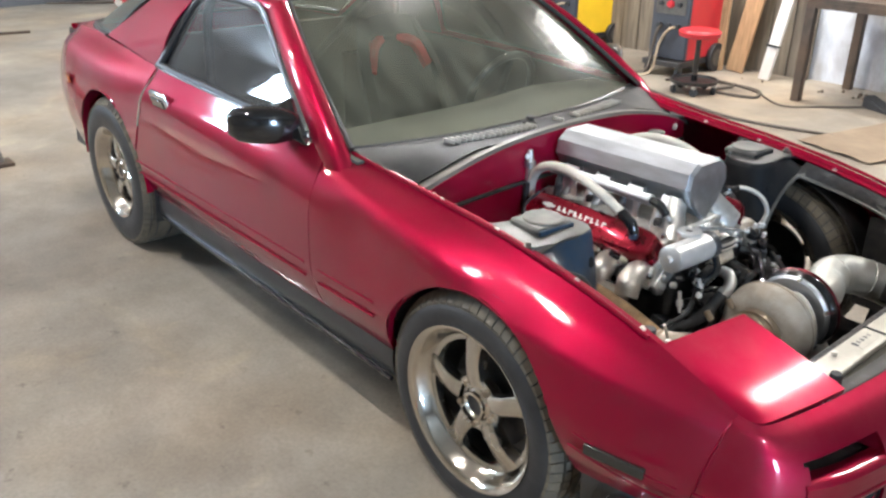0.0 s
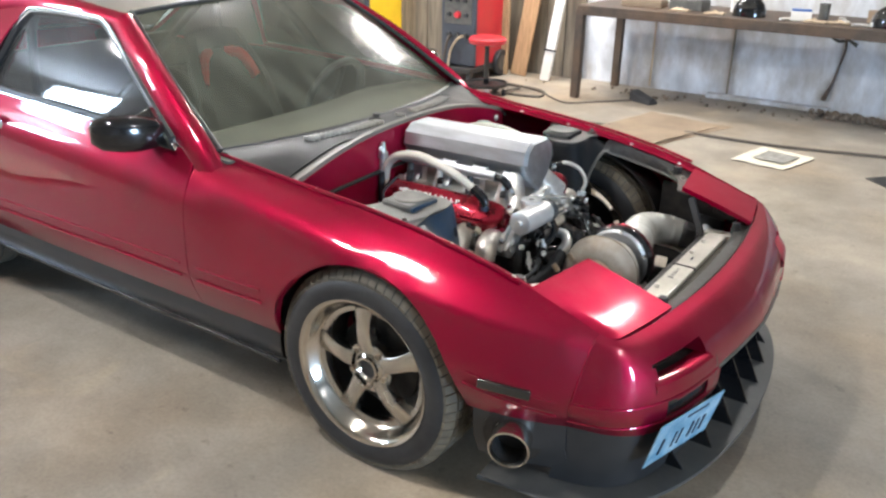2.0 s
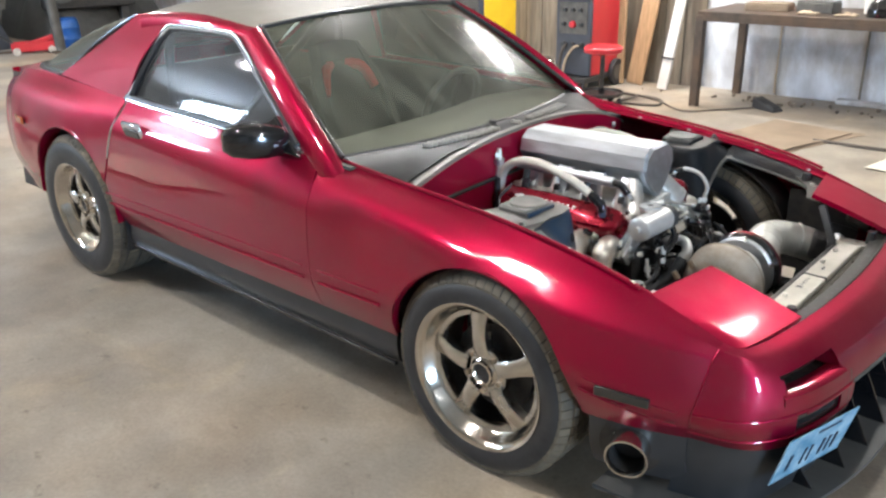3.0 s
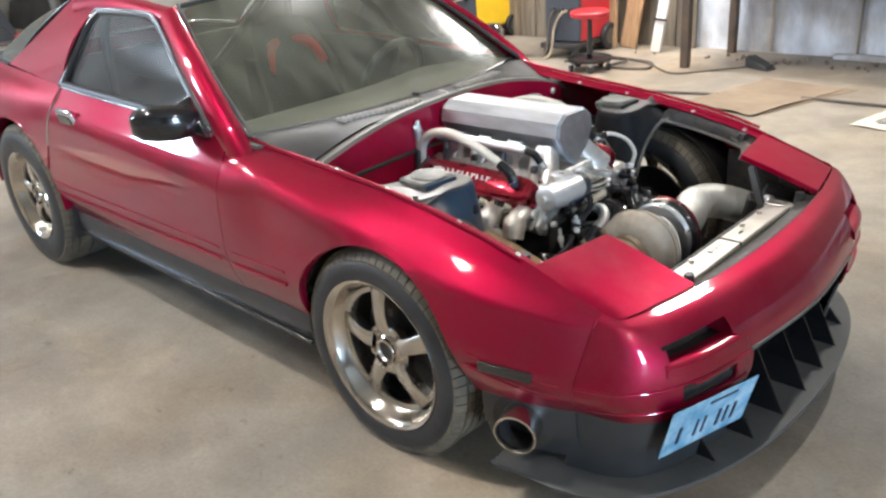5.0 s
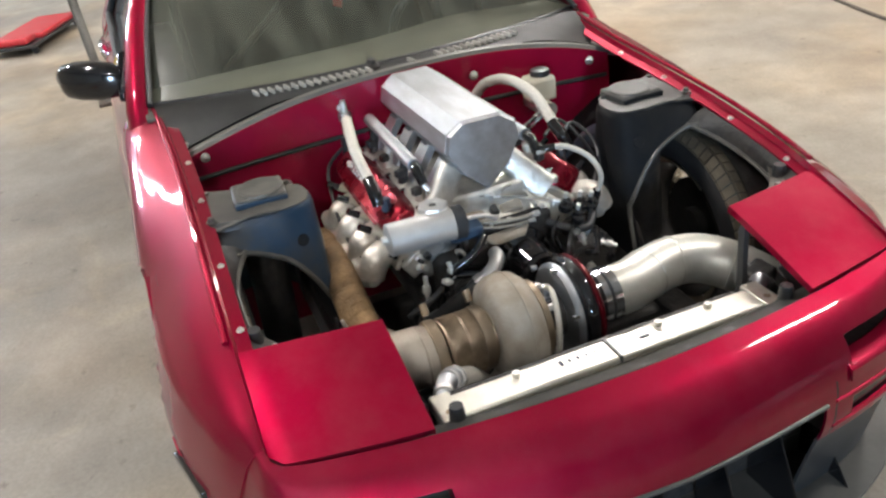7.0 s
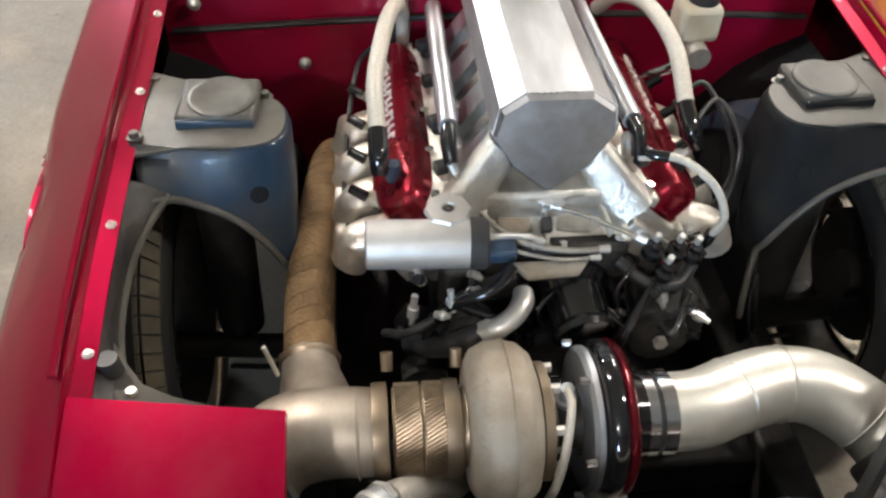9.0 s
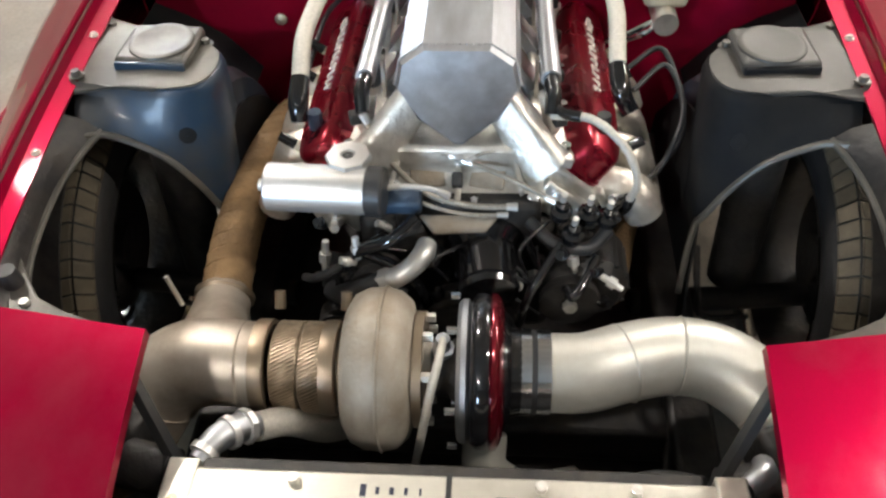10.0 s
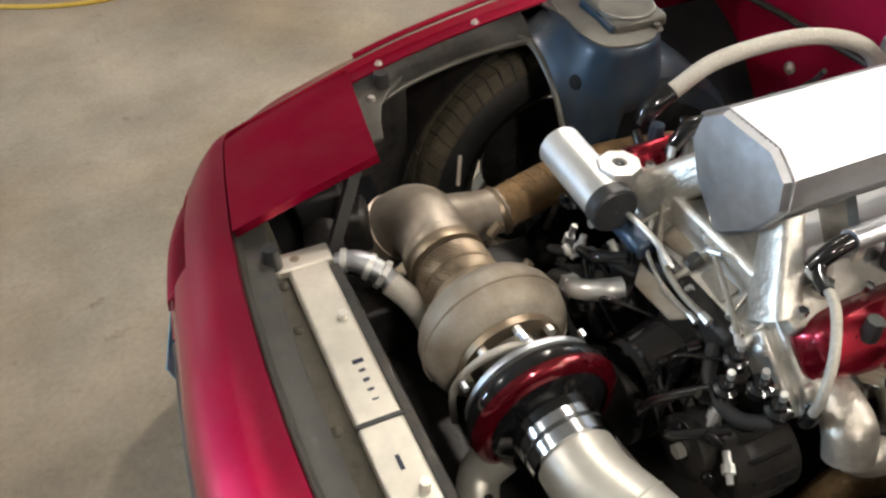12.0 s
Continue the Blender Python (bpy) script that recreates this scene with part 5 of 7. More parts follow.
def spoke(k, x, y1, r, rim_r):
    bm = B()
    a = 2 * math.pi * k / 5 + math.pi / 2 + 0.12
    e, t = V(math.cos(a), 0, math.sin(a)), V(-math.sin(a), 0, math.cos(a))
    rows = []
    for d, hw, yy in ((0.060, 0.030, 0.044), (0.085, 0.026, 0.038), (0.12, 0.024, 0.038), (0.155, 0.026, 0.044), (rim_r - 0.034, 0.034, 0.052)):
        c = V(x, y1 - yy, r) + e * d
        rows.append([c - t * hw + V(0, -0.032, 0), c - t * hw, c - t * hw * 0.62 + V(0, 0.007, 0), c + t * hw * 0.62 + V(0, 0.007, 0), c + t * hw, c + t * hw + V(0, -0.032, 0)])
    return sheet(bm, rows)


for s in (-1, 1):
    wheel(0.0, s, 0.323, 0.205, 0.226, 0.822)
    wheel(-2.435, s, 0.345, 0.26, 0.205, 0.835)
    # dark inner wheel housing of the rear
    bm = B()
    sheet(bm, [[V(-2.435 + 0.39 * math.cos(a), y, 0.35 + 0.39 * math.sin(a)) for y in (0.80, 0.52)] for a in lin(-0.4, math.pi + 0.4, 30)])
    part("wheel_housing", mirror(bm, s), GRIME, car, solid=0.004)
    part("housing_wall", mirror(lathe(B(), [(0, 0.001), (0, 0.395)], (-2.435, 0.53, 0.35), (0, 1, 0), 30), s), GRIME, car)

# exhaust tip out of the skirt
bm = lathe(B(), [(-0.25, 0.052), (-0.02, 0.054), (0.016, 0.058), (0.023, 0.057), (0.024, 0.052), (0.016, 0.049), (-0.25, 0.047)], (0.498, -0.80, 0.272), (0.30, -0.95, -0.05), 40)
part("exhaust_bore", lathe(B(), [(0.012, 0.0475), (-0.10, 0.0465), (-0.10, 0.001)], (0.498, -0.80, 0.272), (0.30, -0.95, -0.05), 32), GRIME, car, "dark exhaust bore")
ex = part("exhaust_tip", bm, WHEELDARK, car, "stainless side exhaust tip")
part("tip_flange", lathe(B(), [(-0.05, 0.058), (-0.05, 0.085), (-0.042, 0.085), (-0.042, 0.058)], (0.498, -0.80, 0.272), (0.30, -0.95, -0.05), 32), GRIME, ex)

# --- cabin ---
for s in (-1, 1):
    bm = B()
    sheet(bm, [[V(x, YM(x) - 0.075, 0.30), V(x, YM(x) - 0.065, 0.55), V(x, YM(x) - 0.075, 0.74), V(x, 0.735, ZBELT(x) - 0.02)] for x in lin(-2.12, -0.72, 12)])
    part("door_card", mirror(bm, s), SEATCLOTH, car, "dark inner door lining", solid=0.01)
    bm = B()
    a, b, c, d = V(-1.92, 0.735, 0.895), V(-1.82, 0.555, 1.20), V(-2.08, 0.52, 1.205), V(-2.66, 0.62, 0.905)
    sheet(bm, [[a.lerp(d, u).lerp(b.lerp(c, u), w) for w in lin(0, 1, 6)] for u in lin(0, 1, 6)])
    part("pillar_lining", mirror(bm, s), SEATCLOTH, car, solid=0.004)
    bm = B()
    sheet(bm, [[V(x, 0.72, 0.28), V(x, 0.70, 0.60), V(x, 0.66, 0.885)] for x in lin(-3.3, -2.08, 8)])
    part("quarter_lining", mirror(bm, s), SEATCLOTH, car, solid=0.004)
part("cabin_floor", box(B(), (-1.6, 0, 0.26), (2.1, 1.5, 0.06)), SEATCLOTH, car)
part("rear_bulkhead", box(B(), (-2.55, 0, 0.62), (0.05, 1.3, 0.6)), SEATCLOTH, car)
part("parcel_floor", box(B(), (-2.95, 0, 0.70), (0.85, 1.2, 0.04)), SEATCLOTH, car)
bm = B()
rows = []
for u in lin(-0.72, 0.72, 17):
    hump = 0.02 * math.exp(-((u - 0.36) / 0.2) ** 2)
    rows.append([V(-0.60, u, 0.835), V(-0.72, u, 0.845 + hump * 0.3), V(-0.92, u, 0.835 + hump), V(-0.98, u, 0.80 + hump), V(-0.985, u, 0.62), V(-0.95, u, 0.50)])
sheet(bm, rows)
part("dashboard", bm, TRIM_TAN, car, "dusty dashboard top", solid=0.01)
sw = part("steering_wheel", lathe(B(), [(0.016 * math.sin(a), 0.17 + 0.016 * math.cos(a)) for a in lin(0, 2 * math.pi, 13)], (-1.10, 0.36, 0.80), (-0.92, 0, 0.38), 40), BLACK, car, "black steering wheel")
for k in range(3):
    a = radians(90 + 120 * k)
    q = V(-0.92, 0, 0.38).to_track_quat("Z", "Y").to_matrix()
    part("wheel_spoke", cyl(B(), (-1.10, 0.36, 0.80), V(-1.10, 0.36, 0.80) + q @ V(0.165 * math.cos(a), 0.165 * math.sin(a), 0), 0.012, n=8), BLACK, sw)


def race_seat(y, red):
    bm = B()
    rows = []
    for t in lin(0, 1, 14):
        x, z = -1.62 - 0.24 * t, 0.42 + 0.60 * t
        w = 0.25 - 0.03 * t - 0.10 * max(0, t - 0.65) ** 1.2 * 2
        wing = 0.09 if t < 0.6 else 0.09 - 0.1 * (t - 0.6)
        rows.append([V(x + wing, y - w, z), V(x + 0.03, y - w * 0.92, z), V(x, y - w * 0.5, z), V(x - 0.015, y, z), V(x, y + w * 0.5, z), V(x + 0.03, y + w * 0.92, z), V(x + wing, y + w, z)])
    sheet(bm, rows)
    st = part("race_seat", bm, SEATCLOTH, car, "black bucket race seat", solid=0.05)
    part("seat_cushion", box(B(), (-1.42, y, 0.40), (0.46, 0.46, 0.12), (0, 6, 0)), SEATCLOTH, st, bevel=0.04)
    if red:
        for k in (-1, 1):
            part("harness_strap", tube(B(), [(-1.80, y + k * 0.05, 0.925), (-1.75, y + k * 0.12, 0.90), (-1.71, y + k * 0.165, 0.80)], 0.028, 8), SEATRED, st, "red harness strap")
        part("harness_pad", box(B(), (-1.80, y, 0.935), (0.04, 0.07, 0.03), (0, 0, 0)), SEATCLOTH, st, bevel=0.012)


race_seat(0.30, True)
for y in (-0.5, 0.5):
    part("cage_hoop", tube(B(), [(-2.0, y, 0.3), (-2.0, y, 0.9), (-1.98, y * 0.95, 1.14), (-1.98, y * 0.7, 1.195), (-1.98, 0, 1.20)], 0.02, 10), GRIME, car, "dark roll-cage hoop")
part("cage_brace", cyl(B(), (-2.0, -0.5, 0.45), (-1.98, 0.42, 1.16), 0.018, n=10), GRIME, car)


# ---- the engine bay ----
def tower(s):
    """Wheelhouse shell, strut tower with its flat top, and the cover on it."""
    bm = B()
    rows = []
    for a in lin(radians(86), radians(176), 24):
        x, z = 0.375 * math.cos(a), 0.315 + 0.375 * math.sin(a)
        rows.append([V(x, 0.665, z), V(x, 0.56, z + 0.004), V(x, 0.47, z - 0.004), V(x, 0.44, z - 0.03), V(x, 0.430, z - 0.10)])
    sheet(bm, rows)
    wh = part("wheelhouse", mirror(bm, s), TOWERBLUE, car, "dark blue-grey inner wheelhouse", solid=0.004)
    # inboard wall, cut off in front by the slanting edge of the opening
    bm = B()
    rows = []
    edge_z = keyed((-0.37, 0.40), (-0.2, 0.56), (0.0, 0.60), (0.05, 0.56), (0.10, 0.50), (0.14, 0.42), (0.195, 0.38))
    for x in lin(-0.37, 0.195, 22):
        zt = edge_z(x)
        zb = 0.20 + 0.16 * max(0, x) / 0.195
        rows.append([V(x, 0.424 - 0.012 * (1 - w) - 0.02 * max(0, x - 0.1) / 0.1, zb + (zt - zb) * w) for w in lin(0, 1, 8)])
    sheet(bm, rows)
    part("wheelhouse_wall", mirror(bm, s), DARKBAY, wh, solid=0.004)
    # tower: outline of the flat top, seen from above
    line = spline([V(-0.165, 0.666, 0.757), V(-0.125, 0.588, 0.757), (V(-0.080, 0.475, 0.757)), V(-0.042, 0.425, 0.757), V(0.0, 0.410, 0.757), V(0.050, 0.414, 0.757), V(0.078, 0.436, 0.757), V(0.087, 0.486, 0.757), V(0.080, 0.550, 0.757), V(0.074, 0.600, 0.757), V(0.066, 0.640, 0.755)], 5)
    line = [p + V(-0.022 * min(1, max(0, (p.x + 0.165) / 0.2)), 0, -0.004) for p in line]
    n = len(line)
    top, skin = [], []
    flange = spline([V(0.00, 0.412, 0.50), V(0.080, 0.411, 0.49), V(0.098, 0.424, 0.52), V(0.102, 0.455, 0.585), V(0.104, 0.500, 0.645), V(0.106, 0.570, 0.686), V(0.118, 0.605, 0.697), V(0.125, 0.622, 0.700)], 5)
    for i, p in enumerate(line):
        x_out = min(max(p.x, -0.160), 0.092)
        rim = V(x_out, 0.660, min(ZI(x_out) - 0.026, 0.757))
        top.append([rim, V(x_out * 0.7 + p.x * 0.3, 0.643, min(0.757, ZI(x_out) - 0.022)), rim.lerp(p, 0.6) * 1.0 + V(0, 0, 0.757 - rim.lerp(p, 0.6).z), p])
        q = line[min(n - 1, i + 1)] - line[max(0, i - 1)]
        out = V(q.y, -q.x, 0).normalized()
        if out.dot(p - V(-0.02, 0.56, 0.757)) < 0:
            out = -out
        f = i / (n - 1)
        if f > 0.42:
            foot = flange[int(round((f - 0.42) / 0.58 * (len(flange) - 1)))]
        else:
            foot = V(p.x + out.x * 0.03, max(0.424, p.y + out.y * 0.03), 0.58)
        a, b = p + out * 0.005 + V(0, 0, -0.004), p + out * 0.009 + V(0, 0, -0.018)
        skin.append([p, a, b, b.lerp(foot, 0.4) + out * 0.004, b.lerp(foot, 0.75) + out * 0.002, foot])
    # the far tower's shade is painted in: darker body, top and cap
    body, worn = (TOWERBLUE, DUSTGREY) if s < 0 else (DARKBAY, STRIPGREY)
    tw = part("strut_tower", mirror(sheet(B(), skin), s), body, car, "blue-grey strut tower with a dusty top" if s < 0 else "strut tower darkened for shade, with a shaded grey top", solid=0.003)
    part("tower_plate", mirror(sheet(B(), top), s), worn, tw, "pale dusty tower top" if s < 0 else "tower top in a darker grey for shade", solid=0.004)
    part("arch_flange", mirror(tube(B(), [V(0.150, 0.400, 0.38), V(0.115, 0.408, 0.46)] + flange[8:], 0.0065, 8, 2), s), DUSTGREY, wh, "dusty edge of the wheel opening")
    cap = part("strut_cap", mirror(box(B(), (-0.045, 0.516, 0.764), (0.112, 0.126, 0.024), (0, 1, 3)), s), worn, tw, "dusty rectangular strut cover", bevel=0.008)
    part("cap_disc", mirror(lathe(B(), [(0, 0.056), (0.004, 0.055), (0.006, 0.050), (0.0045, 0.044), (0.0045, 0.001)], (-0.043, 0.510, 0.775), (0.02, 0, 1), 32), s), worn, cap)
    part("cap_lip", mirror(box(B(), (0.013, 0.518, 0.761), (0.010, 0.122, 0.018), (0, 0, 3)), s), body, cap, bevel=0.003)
    for x, y in ((-0.125, 0.630), (0.030, 0.640), (-0.070, 0.445)):
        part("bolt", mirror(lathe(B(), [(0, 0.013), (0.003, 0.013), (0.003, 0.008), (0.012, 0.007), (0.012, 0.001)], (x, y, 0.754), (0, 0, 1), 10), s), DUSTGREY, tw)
    part("face_plug", mirror(lathe(B(), [(0, 0.016), (0.004, 0.014), (0.005, 0.001)], (0.084, 0.455, 0.675), (0.93, -0.25, 0.28), 16), s), DARKBAY, tw)
    # shelf behind the tower, beside the firewall
    bm = B()
    sheet(bm, [[V(x, 0.668, 0.655), V(x, 0.60, 0.625), V(x, 0.53, 0.58), V(x, 0.46, 0.50)] for x in lin(-0.40, -0.12, 8)])
    part("rear_apron", mirror(bm, s), DARKBAY, tw, solid=0.004)
    # apron along the fender in front of the tower, ending in a rolled edge
    bm = B()
    rows = []
    for t in lin(0, 1, 16):
        x = 0.105 + 0.355 * t
        zi = ZI(x)
        k = abs(2 * t - 1) ** 2.5
        rows.append([V(x, 0.652, zi - 0.018), V(x, 0.646 - 0.008 * k, zi - 0.028), V(x, 0.638 - 0.026 * k, zi - 0.048 + 0.010 * k), V(x, 0.636 - 0.048 * k, zi - 0.074 + 0.014 * k)])
    sheet(bm, rows)
    part("apron_strip", mirror(bm, s), GRIME, wh, solid=0.004)
    # dark upright sheet added in place of shade below the apron
    part("inner_shade_sheet", mirror(sheet(B(), [[V(x, 0.672, z) for z in lin(0.28, 0.60, 4)] for x in lin(0.34, 0.60, 6)]), s), GRIME, wh, "added dark sheet for the shade under the fender", solid=0.003)
    part("apron_edge", mirror(tube(B(), [r[3] for r in rows], 0.006, 8, 1), s), DUSTGREY, wh)
    bm = prism(B(), [(0.350, 0.640, 0.662), (0.385, 0.618, 0.650), (0.420, 0.590, 0.640), (0.440, 0.545, 0.634), (0.452, 0.500, 0.628), (0.500, 0.500, 0.622), (0.490, 0.655, 0.640), (0.400, 0.658, 0.660)], (0, 0, -0.008))
    cb = part("corner_bracket", mirror(bm, s), DUSTGREY, wh, "dusty grey corner bracket", bevel=0.002)
    part("bracket_stop", mirror(cyl(B(), (0.405, 0.630, 0.650), (0.405, 0.630, 0.678), 0.017, 0.014, 14), s), BLACK, cb)
    part("bracket_bolt", mirror(cyl(B(), (0.437, 0.600, 0.636), (0.437, 0.600, 0.650), 0.009, 0.007, 8), s), CAST, cb)
    # chassis rail
    part("chassis_rail", mirror(box(B(), (0.20, 0.395, 0.285), (1.1, 0.075, 0.13), (0, 2, 0)), s), GRIME, car, "dark chassis rail", bevel=0.01)
    part("spring_strut", mirror(cyl(B(), (-0.02, 0.55, 0.25), (-0.03, 0.535, 0.74), 0.045, 0.05, 20), s), GRIME, tw)
    part("suspension_arm", mirror(tube(B(), [(0.0, 0.70, 0.22), (0.03, 0.50, 0.23), (0.05, 0.34, 0.24)], 0.026, 10), s), GRIME, car, "dark suspension arm")
    part("brake_hose", mirror(tube(B(), [(0.11, 0.425, 0.46), (0.14, 0.44, 0.36), (0.12, 0.47, 0.28), (0.10, 0.56, 0.26)], 0.006, 8), s), GRIME, car)


for s in (-1, 1):
    tower(s)


def firewall():
    top = keyed((-0.70, 0.745), (-0.60, 0.775), (-0.36, 0.832), (0, 0.860), (0.36, 0.842), (0.60, 0.788), (0.70, 0.75))
    bm = B()
    rows = []
    for y in lin(-0.665, 0.665, 41):
        zt = top(y)
        rows.append([V(-0.40 - 0.02 * (z - 0.7), y, z) for z in lin(0.18, zt, 12)])
    sheet(bm, rows)
    fw = part("firewall", bm, RED_BAY, car, "red painted firewall panel", solid=-0.006)
    part("firewall_seam", tube(B(), [(-0.392, y, 0.700 + 0.02 * (1 - (y / 0.66) ** 2)) for y in lin(-0.65, 0.65, 9)], 0.007, 8, 2), GRIME, fw, "dark seam across the firewall")
    part("tunnel", lathe(B(), [(0, 0.001), (0, 0.20), (0.12, 0.19), (0.12, 0.15)], (-0.40, 0.0, 0.48), (1, 0, 0), 32), GRIME, fw, "dark gearbox tunnel mouth")
    for y, z in ((-0.600, 0.757), (0.594, 0.757), (0.205, 0.800), (-0.40, 0.62), (-0.205, 0.80), (0.40, 0.62)):
        part("firewall_bolt", lathe(B(), [(0, 0.013), (0.005, 0.013), (0.008, 0.008), (0.012, 0.001)], (-0.396, y, z), (1, 0, 0), 14), CAST, fw)
    # grey cowl behind the red panel, black vent strip, then the glass
    bm = B()
    rows = []
    for y in lin(-0.70, 0.70, 41):
        u = y / 0.705
        zt = top(y)
        g = screen_point(max(-1, min(1, u)), 0.0)
        rows.append([V(-0.404, y, zt - 0.004), V(-0.412, y, zt + 0.010), V(-0.43, y, zt + 0.012), V(-0.45, y, min(zt + 0.004, 0.835)), V(g.x + 0.06, y, 0.826)])
    sheet(bm, rows)
    cw = part("cowl", bm, COWLGREY, car, "dusty grey cowl panel", solid=0.004)
    bm = B()
    rows = []
    for y in lin(-0.69, 0.69, 41):
        g = screen_point(y / 0.705, 0.0)
        rows.append([V(-0.452, y, min(top(y) + 0.004, 0.835) + 0.008), V((g.x - 0.392) / 2, y, min(top(y) + 0.004, 0.835) / 2 + 0.431), V(g.x + 0.06, y, 0.850), V(g.x + 0.01, y, 0.850), V(g.x - 0.01, y, 0.842)])
    sheet(bm, rows)
    vp = part("cowl_vent_panel", bm, BLACK_SCUFFED, cw, "scuffed black wiper cowl", solid=0.006)
    for k in range(38):
        y = -0.41 + 0.82 * k / 37
        if -0.06 < y < 0.05 or 0.07 < y < 0.14:
            continue
        g = screen_point(y / 0.705, 0.0)
        part("vent_slat", box(B(), (g.x + 0.080, y, 0.8545), (0.040, 0.006, 0.012), (0, 3, 14)), SLATGREY, vp)
    part("wiper_boss", lathe(B(), [(0, 0.026), (0.010, 0.024), (0.018, 0.014), (0.030, 0.012), (0.030, 0.001)], (-0.535, -0.06, 0.850), (0.2, 0, 1), 18), GRIME, vp, "dusty black wiper spindle boss")
    for s in (-1, 1):
        part("cowl_end", mirror(box(B(), (-0.425, 0.660, 0.790), (0.06, 0.05, 0.012), (0, 4, 10)), s), COWLGREY, cw, bevel=0.012)


firewall()


# --- engine ---
eng = part("engine", box(B(), (-0.12, 0, 0.42), (0.56, 0.34, 0.28)), GRIME, car, "black and silver turbocharged V8 engine", bevel=0.02)


def bank(s):
    """One cylinder head with its red valve cover; s = -1 is the car's right bank."""
    tilt = pose(-0.115, s * 0.163, 0.586, s * -40, 0, 0)
    bm = box(B(), (0, 0, 0), (0.50, 0.135, 0.115))
    for v in bm.verts:
        v.co = tilt @ v.co
    hd = part("cylinder_head", bm, CAST, eng, "cast aluminium cylinder head", bevel=0.008)
    bm = B()
    rings = []
    L, W = 0.245, 0.053
    for z, k in ((0.058, 1.0), (0.066, 1.02), (0.070, 0.96), (0.098, 0.93), (0.114, 0.86), (0.120, 0.74)):
        ring = []
        for q in range(40):
            a = 2 * math.pi * q / 40
            ca, sa = math.cos(a), math.sin(a)
            ring.append(tilt @ V((L - 0.06 * (1 - k)) * math.copysign(abs(ca) ** 0.35, ca), W * k * math.copysign(abs(sa) ** 0.45, sa), z))
        rings.append(ring + ring[:1])
    rings.append([tilt @ V(0, 0, 0.120)] * 41)
    sheet(bm, rings)
    vc = part("valve_cover", bm, RED_ANOD, hd, "glossy red finned valve cover", angle=42)
    # raised maker's mark: a plain lozenge and nine plain blocks
    x = -0.150
    for k, wd in enumerate((0.046, 0.015, 0.015, 0.013, 0.015, 0.014, 0.015, 0.012, 0.013, 0.013)):
        bm = B()
        if k == 0:
            box(bm, (x, -0.004 * s, 0.1218), (wd, 0.009, 0.003))
            box(bm, (x, -0.004 * s, 0.1218), (0.017, 0.017, 0.003))
        else:
            box(bm, (x, -0.004 * s, 0.1218), (wd * 0.36, 0.017, 0.003), (0, 0, -10 * s))
            box(bm, (x + wd * 0.45, (-0.004 + (0.005 if k % 3 else -0.005)) * s, 0.1218), (wd * 0.7, 0.0045, 0.003))
        for v in bm.verts:
            v.co = tilt @ v.co
        part("mark_bar", bm, PALE, vc)
        x += 0.040 if k == 0 else 0.0215
    for xx, yy in ((-0.2, -0.066), (-0.07, -0.066), (0.07, -0.066), (0.2, -0.066)):
        part("cover_bolt", cyl(B(), tilt @ V(xx, 0.058 * s, 0.066), tilt @ V(xx, 0.058 * s, 0.082), 0.008, 0.007, 8), CAST, vc)
    for k in range(3):
        rib = box(B(), (0.02, (0.030 + 0.0085 * k) * s, 0.1190 - 0.004 * k), (0.28, 0.004, 0.004))
        for v in rib.verts:
            v.co = tilt @ v.co
        part("cover_rib", rib, RED_ANOD, vc)
    # breather fitting near the front
    a = tilt @ V(0.175, 0.0, 0.118)
    part("breather_fitting", cyl(B(), a, a + V(0, 0, 0.032), 0.014, 0.012, 8), BLUETINT if s < 0 else BLACK, vc)
    return hd


HEADS = {s: bank(s) for s in (-1, 1)}

# intake valley, manifold flange and runners
bm = B()
prism(bm, [(-0.37, -0.17, 0.62), (-0.37, 0.17, 0.62), (-0.37, 0.175, 0.665), (-0.37, 0.10, 0.690), (-0.37, -0.10, 0.690), (-0.37, -0.175, 0.665)], (0.50, 0, 0))
manifold = part("intake_manifold", bm, CAST, eng, "bright sheet-metal intake manifold", bevel=0.008)
for s in (-1, 1):
    for k in range(4):
        x = -0.31 + 0.125 * k
        bm = B()
        sheet_rows = []
        for t in lin(0, 1, 5):
            c = V(x, s * (0.155 - 0.085 * t), 0.655 + 0.12 * t)
            w, d = 0.030 - 0.002 * t, 0.022
            sheet_rows.append([c + V(w, s * d * 0.6, -d * 0.4), c + V(w, -s * d, d * 0.3), c + V(-w, -s * d, d * 0.3), c + V(-w, s * d * 0.6, -d * 0.4), c + V(w, s * d * 0.6, -d * 0.4)])
        sheet(bm, sheet_rows)
        part("runner", bm, BRUSHED, manifold)
        inj = part("injector", cyl(B(), (x, s * 0.155, 0.68), (x, s * 0.140, 0.752), 0.013, 0.011, 12), CAST if k % 2 else BLACK, manifold)
        part("injector_clip", box(B(), (x + 0.018, s * 0.165, 0.715), (0.02, 0.022, 0.02), (0, 0, 20)), GRIME if k % 2 else BLACK, inj, bevel=0.003)
    rail = part("fuel_rail", cyl(B(), (-0.345, s * 0.142, 0.765), (0.045, s * 0.150, 0.765), 0.0165, n=18), BRUSHED, manifold, "round aluminium fuel rail")
    part("rail_fitting", tube(B(), [(0.045, s * 0.150, 0.765), (0.075, s * 0.152, 0.760), (0.10, s * 0.150, 0.735)], [0.013, 0.014, 0.012], 10), BLACK_GLOSS, rail)
    for x in (-0.26, -0.02):
        part("rail_bracket", box(B(), (x, s * 0.130, 0.725), (0.018, 0.006, 0.075)), CAST, rail)

